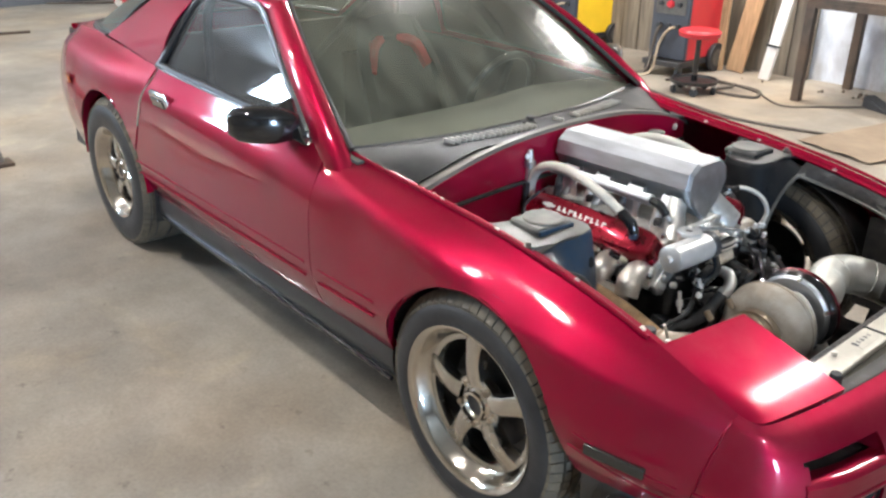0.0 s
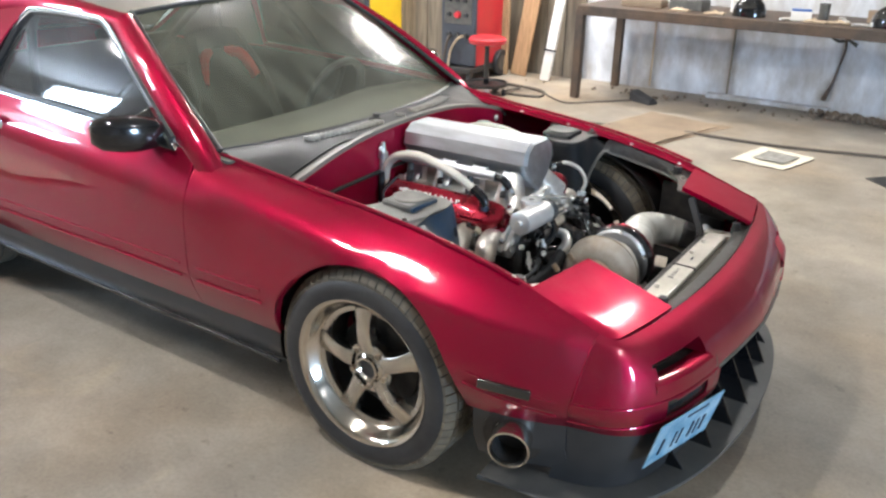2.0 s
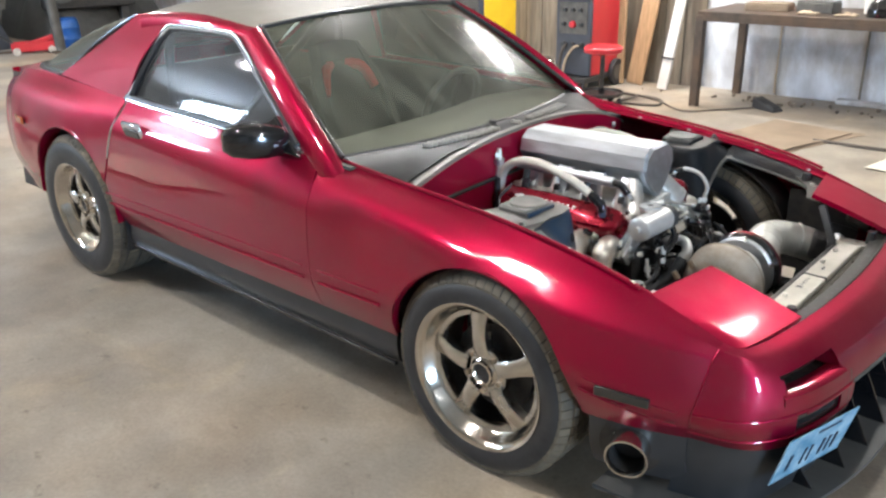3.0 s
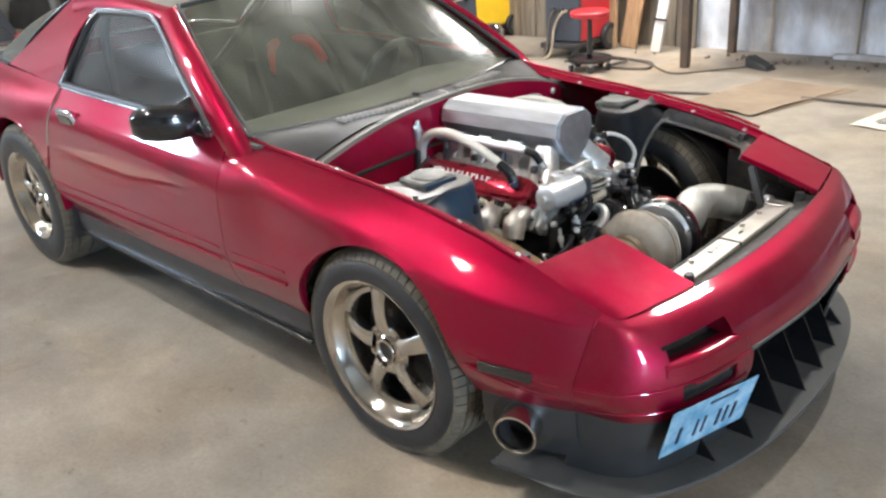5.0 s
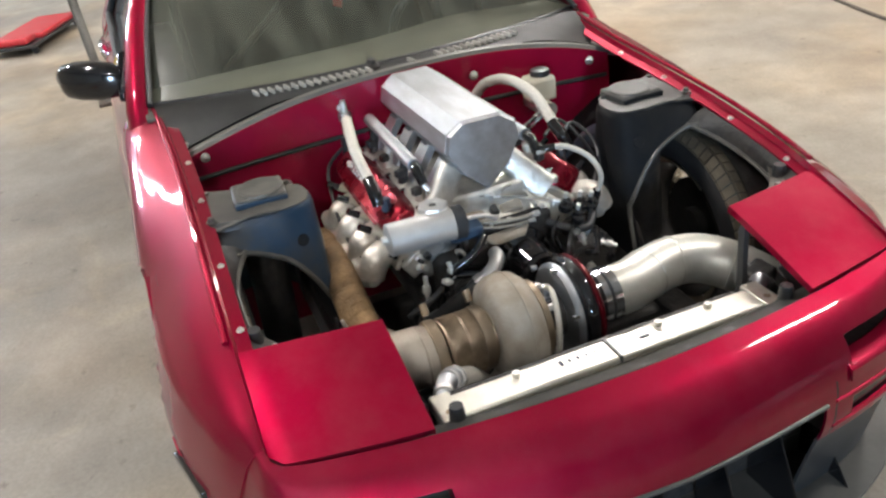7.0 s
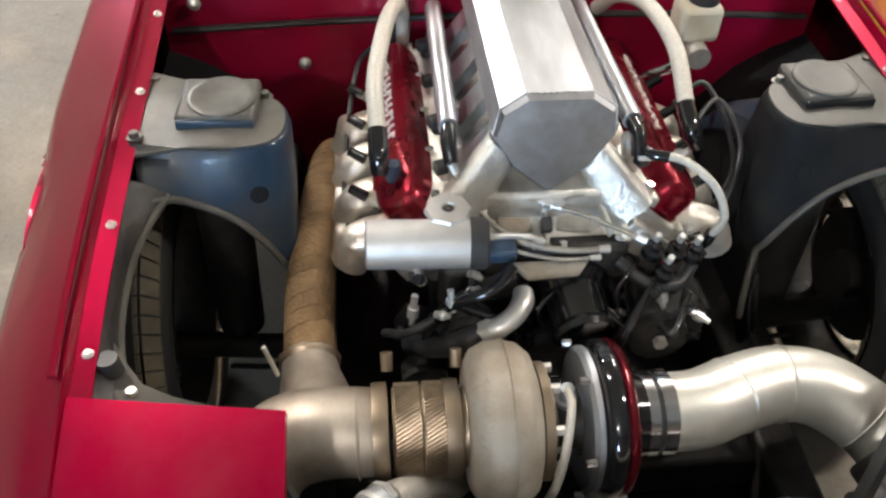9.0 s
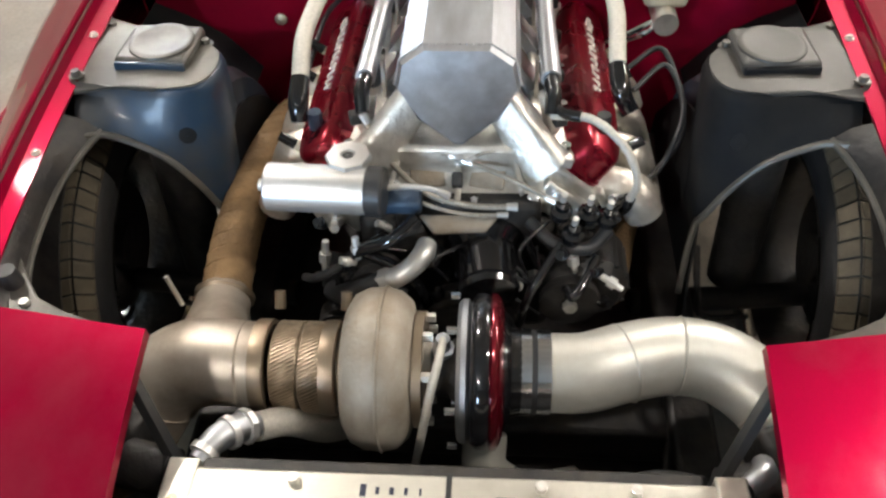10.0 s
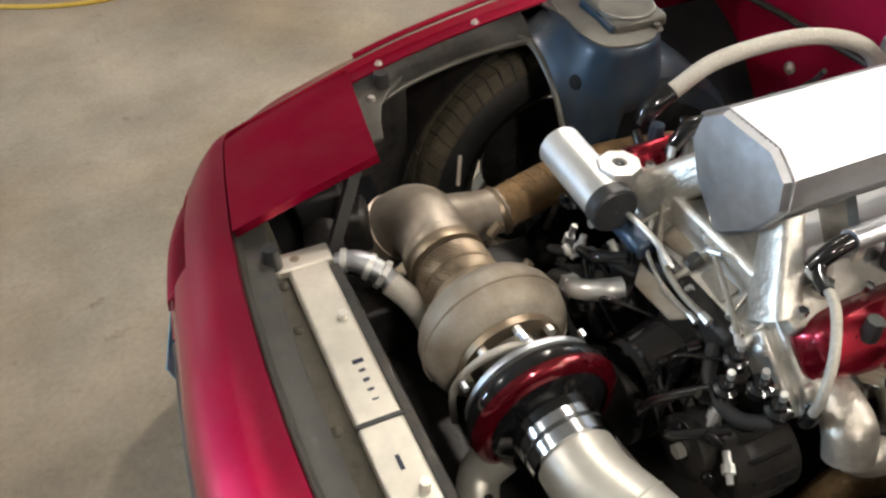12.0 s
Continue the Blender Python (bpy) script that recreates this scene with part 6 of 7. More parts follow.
for s in (-1, 1):
    part("manifold_flange", prism(B(), [(-0.375, s * 0.115, 0.672), (0.135, s * 0.115, 0.672), (0.135, s * 0.185, 0.652), (-0.375, s * 0.185, 0.652)], (0, s * 0.006, 0.02)), CAST, manifold, bevel=0.004)
    for k in range(5):
        x = -0.345 + 0.115 * k
        part("flange_bolt", cyl(B(), (x, s * 0.172, 0.66), (x, s * 0.176, 0.69), 0.008, n=6), CHROMETRIM, manifold)
# the sheet-aluminium plenum with its faceted section
SEC = [(0.055, 0.866), (0.091, 0.840), (0.100, 0.797), (0.066, 0.738), (0.010, 0.690), (-0.002, 0.690), (-0.058, 0.738), (-0.092, 0.797), (-0.083, 0.840), (-0.047, 0.866)]
bm = B()
rows = []
for x, dz in ((-0.375, 0.0), (-0.372, 0.0), (0.108, 0.004), (0.112, 0.004)):
    row = []
    for y, z in SEC:
        # the body's floor rises behind the front cap
        zz = z if (x > 0.05 or z > 0.78) else max(z, 0.745)
        row.append(V(x + (0.012 if z < 0.75 and x > 0 else 0), y, zz + dz))
    rows.append(row + row[:1])
sheet(bm, rows)
pl = part("plenum", bm, BRUSHED, manifold, "faceted welded sheet-aluminium plenum", angle=15)
bm = B()
c0 = [V(0.114 + 0.055 * (0.866 - z) * 0.4, y, z + 0.004) for y, z in SEC]
c1 = [p.lerp(V(0.135, 0.004, 0.785), 0.06) + V(0.010, 0, 0) for p in c0]
ctr = V(0.136, 0.004, 0.785)
sheet(bm, [c0 + c0[:1], c1 + c1[:1], [ctr] * (len(c0) + 1)])
part("end_cap", bm, BRUSHED, pl, "flat aluminium end cap", angle=25)
part("rear_cap", prism(B(), [V(-0.375, y, max(z, 0.745)) for y, z in SEC], (-0.003, 0, 0)), BRUSHED, pl)
bm = B()
for k in range(110):
    i = k * len(c0) / 110
    a, b = c0[int(i)], c0[(int(i) + 1) % len(c0)]
    p = a.lerp(b, i % 1)
    r = bmesh.ops.create_icosphere(bm, subdivisions=1, radius=0.0024)
    for v in r["verts"]:
        v.co += p
part("weld_bead", bm, BRUSHED, pl)["kind"] = "stuff"
# throttle-body trumpet pieces under the cap
for s in (-1, 1):
    bm = B()
    rows = []
    for t in lin(0, 1, 5):
        c = V(0.078 + 0.050 * t, s * (0.066 + 0.078 * t), 0.752 - 0.098 * t)
        w, d = 0.030 + 0.010 * t, 0.022 + 0.006 * t
        ring = [c + V(d * math.copysign(abs(math.cos(q)) ** 0.6, math.cos(q)), s * w * 0.75 * math.copysign(abs(math.sin(q)) ** 0.6, math.sin(q)), w * 0.65 * math.copysign(abs(math.sin(q)) ** 0.6, math.sin(q))) for q in lin(0, 2 * math.pi, 21)]
        rows.append(ring)
    part("front_runner", sheet(bm, rows), CAST, manifold, "pale welded runner")
# sloping casting front between the heads, with ribs and two painted pocket shades
vp = part("valley_cover", prism(B(), [(0.085, -0.125, 0.672), (0.170, -0.145, 0.612), (0.185, -0.05, 0.600), (0.185, 0.06, 0.600), (0.165, 0.150, 0.612), (0.085, 0.130, 0.672)], (-0.012, 0, -0.02)), CAST, manifold, "pale cast front of the intake valley", bevel=0.004)
for s in (-1, 1):
    part("pocket_shade", box(B(), (0.130, s * 0.050 + 0.002, 0.6385), (0.052, 0.058, 0.008), (0, 33, s * -8)), IRON, vp, "darker block painted as the shade of a sunk pocket", bevel=0.003)
    part("valley_rib", prism(B(), [(0.092, s * 0.090, 0.672), (0.165, s * 0.112, 0.624), (0.168, s * 0.104, 0.622), (0.094, s * 0.082, 0.671)], (0.004, 0, 0.014)), CAST, vp, bevel=0.002)
    part("head_end", prism(B(), [(0.128, s * 0.150, 0.640), (0.128, s * 0.250, 0.560), (0.128, s * 0.222, 0.520), (0.128, s * 0.115, 0.590)], (0.022, 0, 0)), CAST, vp, "pale cast end of the cylinder head", bevel=0.006)
    for y, z in ((0.165, 0.612), (0.205, 0.575), (0.205, 0.548)):
        part("end_bolt", lathe(B(), [(0, 0.011), (0.007, 0.011), (0.009, 0.006), (0.010, 0.001)], (0.150, s * y, z), (1, 0, 0.1), 8), SATIN_AL, vp)
part("valley_rib", box(B(), (0.136, 0.003, 0.6395), (0.10, 0.010, 0.016), (0, 33, 0)), CAST, vp, bevel=0.003)
for x, y in ((0.100, -0.105), (0.098, 0.108), (0.168, -0.118), (0.164, 0.126), (0.172, -0.02), (0.172, 0.03)):
    part("valley_bolt", lathe(B(), [(0, 0.010), (0.006, 0.010), (0.008, 0.005), (0.012, 0.004), (0.012, 0.001)], (x, y, 0.674 - (x - 0.085) * 0.72), (0.55, 0, 0.83), 8), SATIN_AL, vp)
part("sensor", lathe(B(), [(0, 0.011), (0.010, 0.011), (0.012, 0.008), (0.030, 0.008), (0.030, 0.001)], (0.118, 0.004, 0.652), (0.5, 0, 0.85), 8), SATIN_AL, manifold)
part("sensor_plug", box(B(), (0.150, 0.002, 0.640), (0.026, 0.018, 0.022), (0, 33, 0)), BLACK, manifold, bevel=0.004)
part("pump_bracket", prism(B(), [(0.196, -0.060, 0.598), (0.196, 0.070, 0.598), (0.216, 0.050, 0.584), (0.220, -0.035, 0.582)], (0, 0, 0.010)), IRON, manifold, "pale pump bracket", bevel=0.004)


def hose(name, pts, r, material, parent, label=""):
    return part(name, tube(B(), pts, r, 12, 10), material, parent, label)


# braided breather hoses up to the firewall, each with black end fittings
hose("braided_hose", [(0.03, -0.262, 0.748), (-0.06, -0.262, 0.79), (-0.20, -0.238, 0.812), (-0.31, -0.215, 0.79), (-0.37, -0.200, 0.74), (-0.385, -0.20, 0.66)], 0.0145, BRAID, eng, "pale braided breather hose")
hose("hose_end", [(0.025, -0.262, 0.751), (0.062, -0.262, 0.728), (0.075, -0.262, 0.700)], [0.016, 0.0175, 0.014], BLACK_GLOSS, eng, "black hose end fitting")
hose("braided_hose", [(-0.02, 0.262, 0.752), (-0.12, 0.262, 0.80), (-0.24, 0.245, 0.815), (-0.33, 0.215, 0.79), (-0.375, 0.19, 0.74)], 0.0145, BRAID, eng, "pale braided breather hose")
hose("hose_end", [(-0.025, 0.262, 0.75), (0.015, 0.268, 0.722), (0.02, 0.285, 0.69)], [0.016, 0.0175, 0.014], BLACK_GLOSS, eng, "black hose end fitting")
# fuel lines over the front, each with a bright swaged end
FRONT_LINES = (
    ([(0.100, -0.150, 0.735), (0.120, -0.128, 0.690), (0.145, -0.090, 0.650), (0.178, -0.040, 0.632), (0.195, 0.030, 0.626), (0.192, 0.100, 0.622)], 0.0052, BRAIDFINE),
    ([(0.205, -0.125, 0.668), (0.195, -0.075, 0.664), (0.190, -0.035, 0.655), (0.186, -0.010, 0.638)], 0.0050, SATIN_AL),
    ([(0.132, 0.010, 0.668), (0.150, 0.060, 0.660), (0.170, 0.115, 0.645), (0.190, 0.160, 0.632)], 0.0042, BRAIDFINE),
    ([(0.132, 0.006, 0.672), (0.125, -0.035, 0.678), (0.118, -0.075, 0.676)], 0.0034, BRAIDFINE),
    ([(0.136, 0.016, 0.668), (0.128, 0.050, 0.682), (0.126, 0.095, 0.676), (0.140, 0.118, 0.655)], 0.0034, BRAIDFINE),
    ([(0.155, -0.100, 0.640), (0.190, -0.060, 0.630), (0.205, 0.010, 0.618), (0.200, 0.085, 0.612)], 0.0034, BRAIDFINE),
)
for pts, r, mt in FRONT_LINES:
    ln = hose("fuel_line", pts, r, mt, eng, "thin braided fuel line" if mt is BRAIDFINE else "bright hard fuel line")
    for a, b in ((pts[0], pts[1]), (pts[-1], pts[-2])):
        d = (V(*b) - V(*a)).normalized()
        part("line_end", cyl(B(), a, V(*a) + d * 0.018, r + 0.0022, r + 0.0012, 8), SATIN_AL, ln)
hose("braided_hose", [(0.10, 0.150, 0.735), (0.120, 0.212, 0.742), (0.155, 0.262, 0.715), (0.175, 0.285, 0.665), (0.165, 0.278, 0.612)], 0.0068, BRAID, eng, "pale fuel hose with black ends")
hose("hose_end", [(0.166, 0.279, 0.622), (0.162, 0.276, 0.600), (0.155, 0.268, 0.582)], 0.0105, BLACK_GLOSS, eng)
hose("hose_end", [(0.085, 0.150, 0.745), (0.105, 0.170, 0.742), (0.115, 0.195, 0.743)], 0.0095, BLACK_GLOSS, eng)
hose("plug_lead", [(-0.05, 0.30, 0.68), (-0.10, 0.36, 0.70), (-0.02, 0.385, 0.66), (0.06, 0.345, 0.60), (0.08, 0.30, 0.57)], 0.005, BLACK, eng)
hose("plug_lead", [(-0.15, 0.30, 0.66), (-0.18, 0.37, 0.68), (-0.05, 0.40, 0.60), (0.05, 0.33, 0.56)], 0.005, BLACK, eng)
hose("plug_lead", [(-0.30, -0.245, 0.72), (-0.32, -0.29, 0.66), (-0.20, -0.315, 0.60), (-0.05, -0.325, 0.565), (0.10, -0.315, 0.56)], 0.005, BLACK, eng)
hose("firewall_fitting", [(-0.39, -0.200, 0.70), (-0.39, -0.200, 0.78), (-0.39, -0.200, 0.822)], [0.015, 0.012, 0.008], CAST, eng, "bright upright firewall fitting")
part("fitting_collar", cyl(B(), (-0.39, -0.20, 0.765), (-0.39, -0.20, 0.785), 0.019, n=8), BRUSHED, eng)
part("firewall_line", cyl(B(), (-0.385, -0.222, 0.45), (-0.385, -0.215, 0.72), 0.011, n=10), BLACK, eng)

# coolant canister with its round filler cap
can = part("coolant_canister", lathe(B(), [(0, 0.001), (0, 0.033), (0.003, 0.0375), (0.160, 0.0375), (0.164, 0.033), (0.164, 0.001)], (0.217, -0.290, 0.680), (0.03, 1, -0.015), 36), SATIN_AL, eng, "bright satin aluminium canister")
part("canister_bung", cyl(B(), (0.217, -0.290, 0.682), (0.216, -0.302, 0.682), 0.010, n=10), CAST, can)
part("canister_clamp", lathe(B(), [(0, 0.036), (0.004, 0.0395), (0.026, 0.0395), (0.030, 0.036), (0.030, 0.001)], (0.2215, -0.135, 0.678), (0.06, 1, -0.015), 30), BLACK, can)
cap = part("filler_neck", cyl(B(), (0.187, -0.163, 0.675), (0.187, -0.163, 0.712), 0.030, n=24), CAST, can)
part("filler_cap", lathe(B(), [(0, 0.036), (0.006, 0.037), (0.011, 0.034), (0.012, 0.012), (0.008, 0.010), (0.008, 0.001)], (0.187, -0.163, 0.710), (0, 0, 1), 8), SATIN_AL, cap, "round polished cap")
part("cap_hole", lathe(B(), [(0, 0.001), (0, 0.009)], (0.187, -0.163, 0.7195), (0, 0, 1), 14), BLACK, cap)
# the bracket's blue is reflected daylight put into its colour
part("canister_bracket", box(B(), (0.190, -0.095, 0.632), (0.04, 0.085, 0.03), (0, 15, 0)), BLUETINT, eng, "canister bracket with reflected blue daylight painted in", bevel=0.006)
part("timing_cover", box(B(), (0.165, 0.02, 0.58), (0.04, 0.24, 0.08)), GRIME, eng, "dark front cover", bevel=0.012)
part("water_pump", lathe(B(), [(0, 0.07), (0.04, 0.07), (0.055, 0.055), (0.10, 0.05), (0.13, 0.047), (0.132, 0.001)], (0.15, 0.045, 0.53), (1, 0.1, -0.15), 28), BLACK_GLOSS, eng, "gloss black water pump")
part("pump_ring", lathe(B(), [(0, 0.048), (0.01, 0.052), (0.02, 0.048)], (0.262, 0.055, 0.513), (1, 0.1, -0.15), 28), BLACK_GLOSS, eng)
for c, r, w in (((0.23, 0.02, 0.40), 0.085, 0.05), ((0.22, -0.13, 0.50), 0.045, 0.05), ((0.22, 0.19, 0.48), 0.05, 0.05), ((0.235, -0.20, 0.40), 0.04, 0.04)):
    pu = part("pulley", lathe(B(), [(0, 0.015), (0.004, r * 0.7), (0.0, r * 0.75), (0, r), (w * 0.3, r), (w * 0.5, r * 0.86), (w * 0.7, r), (w, r), (w, 0.015)], V(*c), (1, 0, 0), 32), GRIME, eng)
    part("pulley_bolt", cyl(B(), V(*c) + V(w, 0, 0), V(*c) + V(w + 0.012, 0, 0), 0.012, n=6), CAST, pu)
alt = part("alternator", lathe(B(), [(0, 0.001), (0, 0.05), (0.012, 0.066), (0.09, 0.066), (0.11, 0.05), (0.11, 0.001)], (0.13, 0.225, 0.47), (1, 0, 0), 28), GRIME, eng, "dark grimy alternator")
for k in range(14):
    a = 2 * math.pi * k / 14
    part("alternator_rib", box(B(), (0.19, 0.225 + 0.066 * math.cos(a), 0.47 + 0.066 * math.sin(a)), (0.07, 0.006, 0.006)), GRIME, alt)
hose("an_elbow", [(0.236, -0.044, 0.578), (0.258, -0.048, 0.578), (0.278, -0.064, 0.570), (0.288, -0.088, 0.556), (0.286, -0.106, 0.545)], [0.0165, 0.018, 0.017, 0.017, 0.0175], SATIN_AL, eng, "pale elbow fitting")
part("elbow_nut", cyl(B(), (0.287, -0.098, 0.550), (0.285, -0.114, 0.540), 0.020, n=6), SATIN_AL, eng)
hose("black_hose", [(0.285, -0.112, 0.541), (0.282, -0.150, 0.515), (0.25, -0.19, 0.47), (0.2, -0.22, 0.42)], 0.019, BLACK, eng)
hose("black_hose", [(0.19, 0.12, 0.59), (0.225, 0.16, 0.575), (0.22, 0.215, 0.56), (0.19, 0.25, 0.575)], 0.011, BLACK, eng)
hose("black_hose", [(0.22, -0.06, 0.62), (0.25, -0.10, 0.60), (0.24, -0.17, 0.55), (0.24, -0.20, 0.46)], 0.010, BLACK_GLOSS, eng)
for p in ((0.198, 0.168, 0.612), (0.190, 0.212, 0.600), (0.222, 0.187, 0.585), (0.185, 0.245, 0.588)):
    fr = part("fuel_regulator", lathe(B(), [(0, 0.001), (0, 0.017), (0.016, 0.018), (0.020, 0.011), (0.030, 0.010), (0.030, 0.001)], p, (0.25, 0.1, 1), 14), BLACK_GLOSS, eng, "black fuel regulator fitting")
    part("regulator_stud", cyl(B(), V(*p) + V(0.002, 0.002, 0.033), V(*p) + V(0.006, 0.003, 0.048), 0.0055, n=8), SATIN_AL, fr)
rnd = random.Random(11)
for k in range(14):
    p = V(rnd.uniform(0.16, 0.22), rnd.uniform(-0.24, 0.26), rnd.uniform(0.44, 0.60))
    part("accessory_bolt", cyl(B(), p, p + V(rnd.uniform(0.012, 0.02), rnd.uniform(-0.004, 0.004), rnd.uniform(0, 0.01)), rnd.uniform(0.005, 0.009), n=6), GRIME if k % 3 else CAST, eng)
for k in range(9):
    p = V(rnd.uniform(0.15, 0.22), rnd.uniform(-0.22, 0.24), rnd.uniform(0.42, 0.56))
    part("accessory_bracket", box(B(), p, (rnd.uniform(0.02, 0.05), rnd.uniform(0.03, 0.09), rnd.uniform(0.02, 0.06)), (rnd.uniform(-25, 25), rnd.uniform(-25, 25), rnd.uniform(-25, 25))), GRIME if k % 2 else BLACK, eng, bevel=0.005)
# hoses, wires and hex fittings crowded round the front of the engine
for k in range(16):
    a = V(rnd.uniform(0.17, 0.24), rnd.uniform(-0.22, 0.24), rnd.uniform(0.50, 0.61))
    b = a + V(rnd.uniform(-0.03, 0.06), rnd.uniform(-0.14, 0.14), rnd.uniform(-0.16, -0.02))
    m = a.lerp(b, 0.5) + V(rnd.uniform(0.01, 0.05), rnd.uniform(-0.04, 0.04), rnd.uniform(-0.01, 0.05))
    hose("engine_hose" if k % 2 else "engine_wire", [a, m, b], rnd.uniform(0.006, 0.010) if k % 2 else 0.003, BLACK_GLOSS if k % 3 else BLACK, eng)
for k in range(20):
    p = V(rnd.uniform(0.19, 0.265), rnd.uniform(-0.22, 0.25), rnd.uniform(0.46, 0.62))
    d = V(rnd.uniform(0, 1), rnd.uniform(-1, 1), rnd.uniform(-0.3, 1)).normalized()
    r = rnd.uniform(0.007, 0.012)
    part("hex_fitting", lathe(B(), [(0, 0.001), (0, r * 0.7), (0.010, r * 0.7), (0.010, r), (0.018, r), (0.018, r * 0.75), (0.028, r * 0.7), (0.028, 0.001)], p, d, 6 if k % 2 else 12), BLACK_GLOSS if k % 4 else CAST, eng)
for p, d, ln in (((0.225, 0.187, 0.570), (0.3, 0.2, -1), 0.05), ((0.240, 0.236, 0.520), (0.4, 0.8, -0.3), 0.045), ((0.215, -0.215, 0.560), (0.2, -0.1, -1), 0.06), ((0.235, -0.160, 0.590), (0.3, 0.1, -1), 0.04)):
    part("bright_stud", lathe(B(), [(0, 0.001), (0, 0.006), (ln * 0.4, 0.006), (ln * 0.4, 0.010), (ln * 0.7, 0.010), (ln * 0.7, 0.006), (ln, 0.005), (ln, 0.001)], p, d, 8), SATIN_AL, eng)
part("adjuster_bar", box(B(), (0.205, 0.162, 0.452), (0.012, 0.026, 0.13), (38, 20, 0)), SATIN_AL, eng, "scuffed adjuster bar", bevel=0.002)
part("front_crossmember", box(B(), (0.36, 0, 0.27), (0.10, 0.75, 0.09)), GRIME, car, bevel=0.01)
part("steering_rack", cyl(B(), (0.30, -0.42, 0.30), (0.30, 0.42, 0.30), 0.028, n=14), GRIME, car)
part("cross_bar", cyl(B(), (0.335, 0.08, 0.43), (0.30, 0.33, 0.40), 0.013, n=10), CAST, car)
part("belly_pan", box(B(), (0.18, 0, 0.19), (1.0, 0.76, 0.012)), GRIME, car, "dark panel under the engine bay")

# exhaust manifolds: four short cast ports a side into one log, then wrapped pipes forward
for s in (-1, 1):
    hd = HEADS[s]
    log = part("exhaust_manifold", tube(B(), [(-0.32, s * 0.318, 0.520), (-0.12, s * 0.324, 0.526), (0.06, s * 0.322, 0.530), (0.110, s * 0.312, 0.528)], [0.022, 0.032, 0.034, 0.020], 14), HEADER, eng, "lumpy bright cast exhaust manifold")
    for k in range(4):
        x = -0.205 + 0.102 * k
        part("port", tube(B(), [(x, s * 0.225, 0.592), (x, s * 0.262, 0.594), (x + 0.006, s * 0.300, 0.578), (x + 0.012, s * 0.320, 0.540)], [0.027, 0.032, 0.036, 0.033], 16), HEADER, log)
        part("port_flange", box(B(), (x, s * 0.247, 0.580), (0.080, 0.014, 0.062), (s * 24, 0, 0)), CAST, log, bevel=0.005)
        for d in (-0.036, 0.036):
            part("port_bolt", lathe(B(), [(0, 0.010), (0.010, 0.010), (0.013, 0.006), (0.022, 0.005), (0.022, 0.001)], (x + d, s * 0.254, 0.590), (0, s, 0.45), 8), CHROMETRIM, log)
        part("spark_plug", cyl(B(), (x - 0.055, s * 0.25, 0.605), (x - 0.055, s * 0.292, 0.632), 0.011, 0.008, 8), WHITE_PLASTIC, log)
        part("plug_boot", cyl(B(), (x - 0.055, s * 0.285, 0.628), (x - 0.058, s * 0.312, 0.645), 0.010, 0.009, 10), BLACK_GLOSS, log)
WRAPWAY = [(-0.33, -0.325, 0.42), (-0.26, -0.348, 0.480), (-0.15, -0.362, 0.515), (0.02, -0.376, 0.530), (0.15, -0.386, 0.515), (0.275, -0.388, 0.478)]
hose("wrapped_pipe", WRAPWAY, [0.034, 0.036, 0.038, 0.041, 0.042, 0.042], WRAP, car, "brown wrapped exhaust pipe")
wp = spline(WRAPWAY, 10)
for k in range(22):
    i = int(k / 21 * (len(wp) - 2))
    dr = ((wp[i + 1] - wp[i]).normalized() + V(0.0, 0.25, 0.12)).normalized()
    part("wrap_turn", lathe(B(), [(-0.003, 0.0335 + 0.008 * k / 21), (0.0, 0.0362 + 0.008 * k / 21), (0.003, 0.0335 + 0.008 * k / 21)], wp[i], dr, 20), WRAP, bpy.data.objects["wrapped_pipe"])
hose("wrapped_pipe", [(-0.20, 0.335, 0.43), (-0.05, 0.325, 0.42), (0.03, 0.303, 0.405), (0.065, 0.296, 0.36), (0.07, 0.290, 0.28)], 0.029, WRAP, car, "brown wrapped exhaust pipe")
part("pipe_collar", lathe(B(), [(0, 0.044), (0.004, 0.050), (0.014, 0.050), (0.018, 0.044)], (0.262, -0.388, 0.482), (0.95, 0.0, -0.28), 28), BRONZE, car, "browned pipe collar")

# --- turbocharger, its downpipe and the intake pipe ---
TA = V(0.425, -0.10, 0.500)
turbo = part("turbocharger", lathe(B(), [(-0.055, 0.06), (-0.052, 0.095), (-0.042, 0.112), (-0.022, 0.122), (0.004, 0.124), (0.026, 0.118), (0.042, 0.104), (0.050, 0.08), (0.055, 0.055), (0.075, 0.050), (0.078, 0.040)], TA, (0, 1, 0.0), 56), IRON, car, "large turbocharger with a rough grey turbine housing")
part("turbine_foot", tube(B(), [TA + V(-0.085, 0, -0.02), TA + V(-0.10, -0.02, -0.09), TA + V(-0.10, -0.06, -0.15)], [0.045, 0.042, 0.038], 16), IRON, turbo)
part("casting_seam", tube(B(), [TA + V(0.1243 * math.cos(a), 0.004, 0.1243 * math.sin(a)) for a in lin(-0.5, 2.6, 16)], 0.0025, 6, 2), IRON, turbo)
part("turbine_ring", lathe(B(), [(0.050, 0.062), (0.050, 0.088), (0.064, 0.088), (0.064, 0.062)], TA, (0, 1, 0), 40), BRONZE, turbo)
for k in range(8):
    a = 2 * math.pi * k / 8
    part("housing_bolt", cyl(B(), TA + V(0.078 * math.cos(a), 0.06, 0.078 * math.sin(a)), TA + V(0.078 * math.cos(a), 0.078, 0.078 * math.sin(a)), 0.008, n=6), CAST, turbo)
part("centre_housing", lathe(B(), [(0.06, 0.045), (0.085, 0.040), (0.10, 0.042), (0.118, 0.055)], TA, (0, 1, 0), 28), GRIME, turbo)
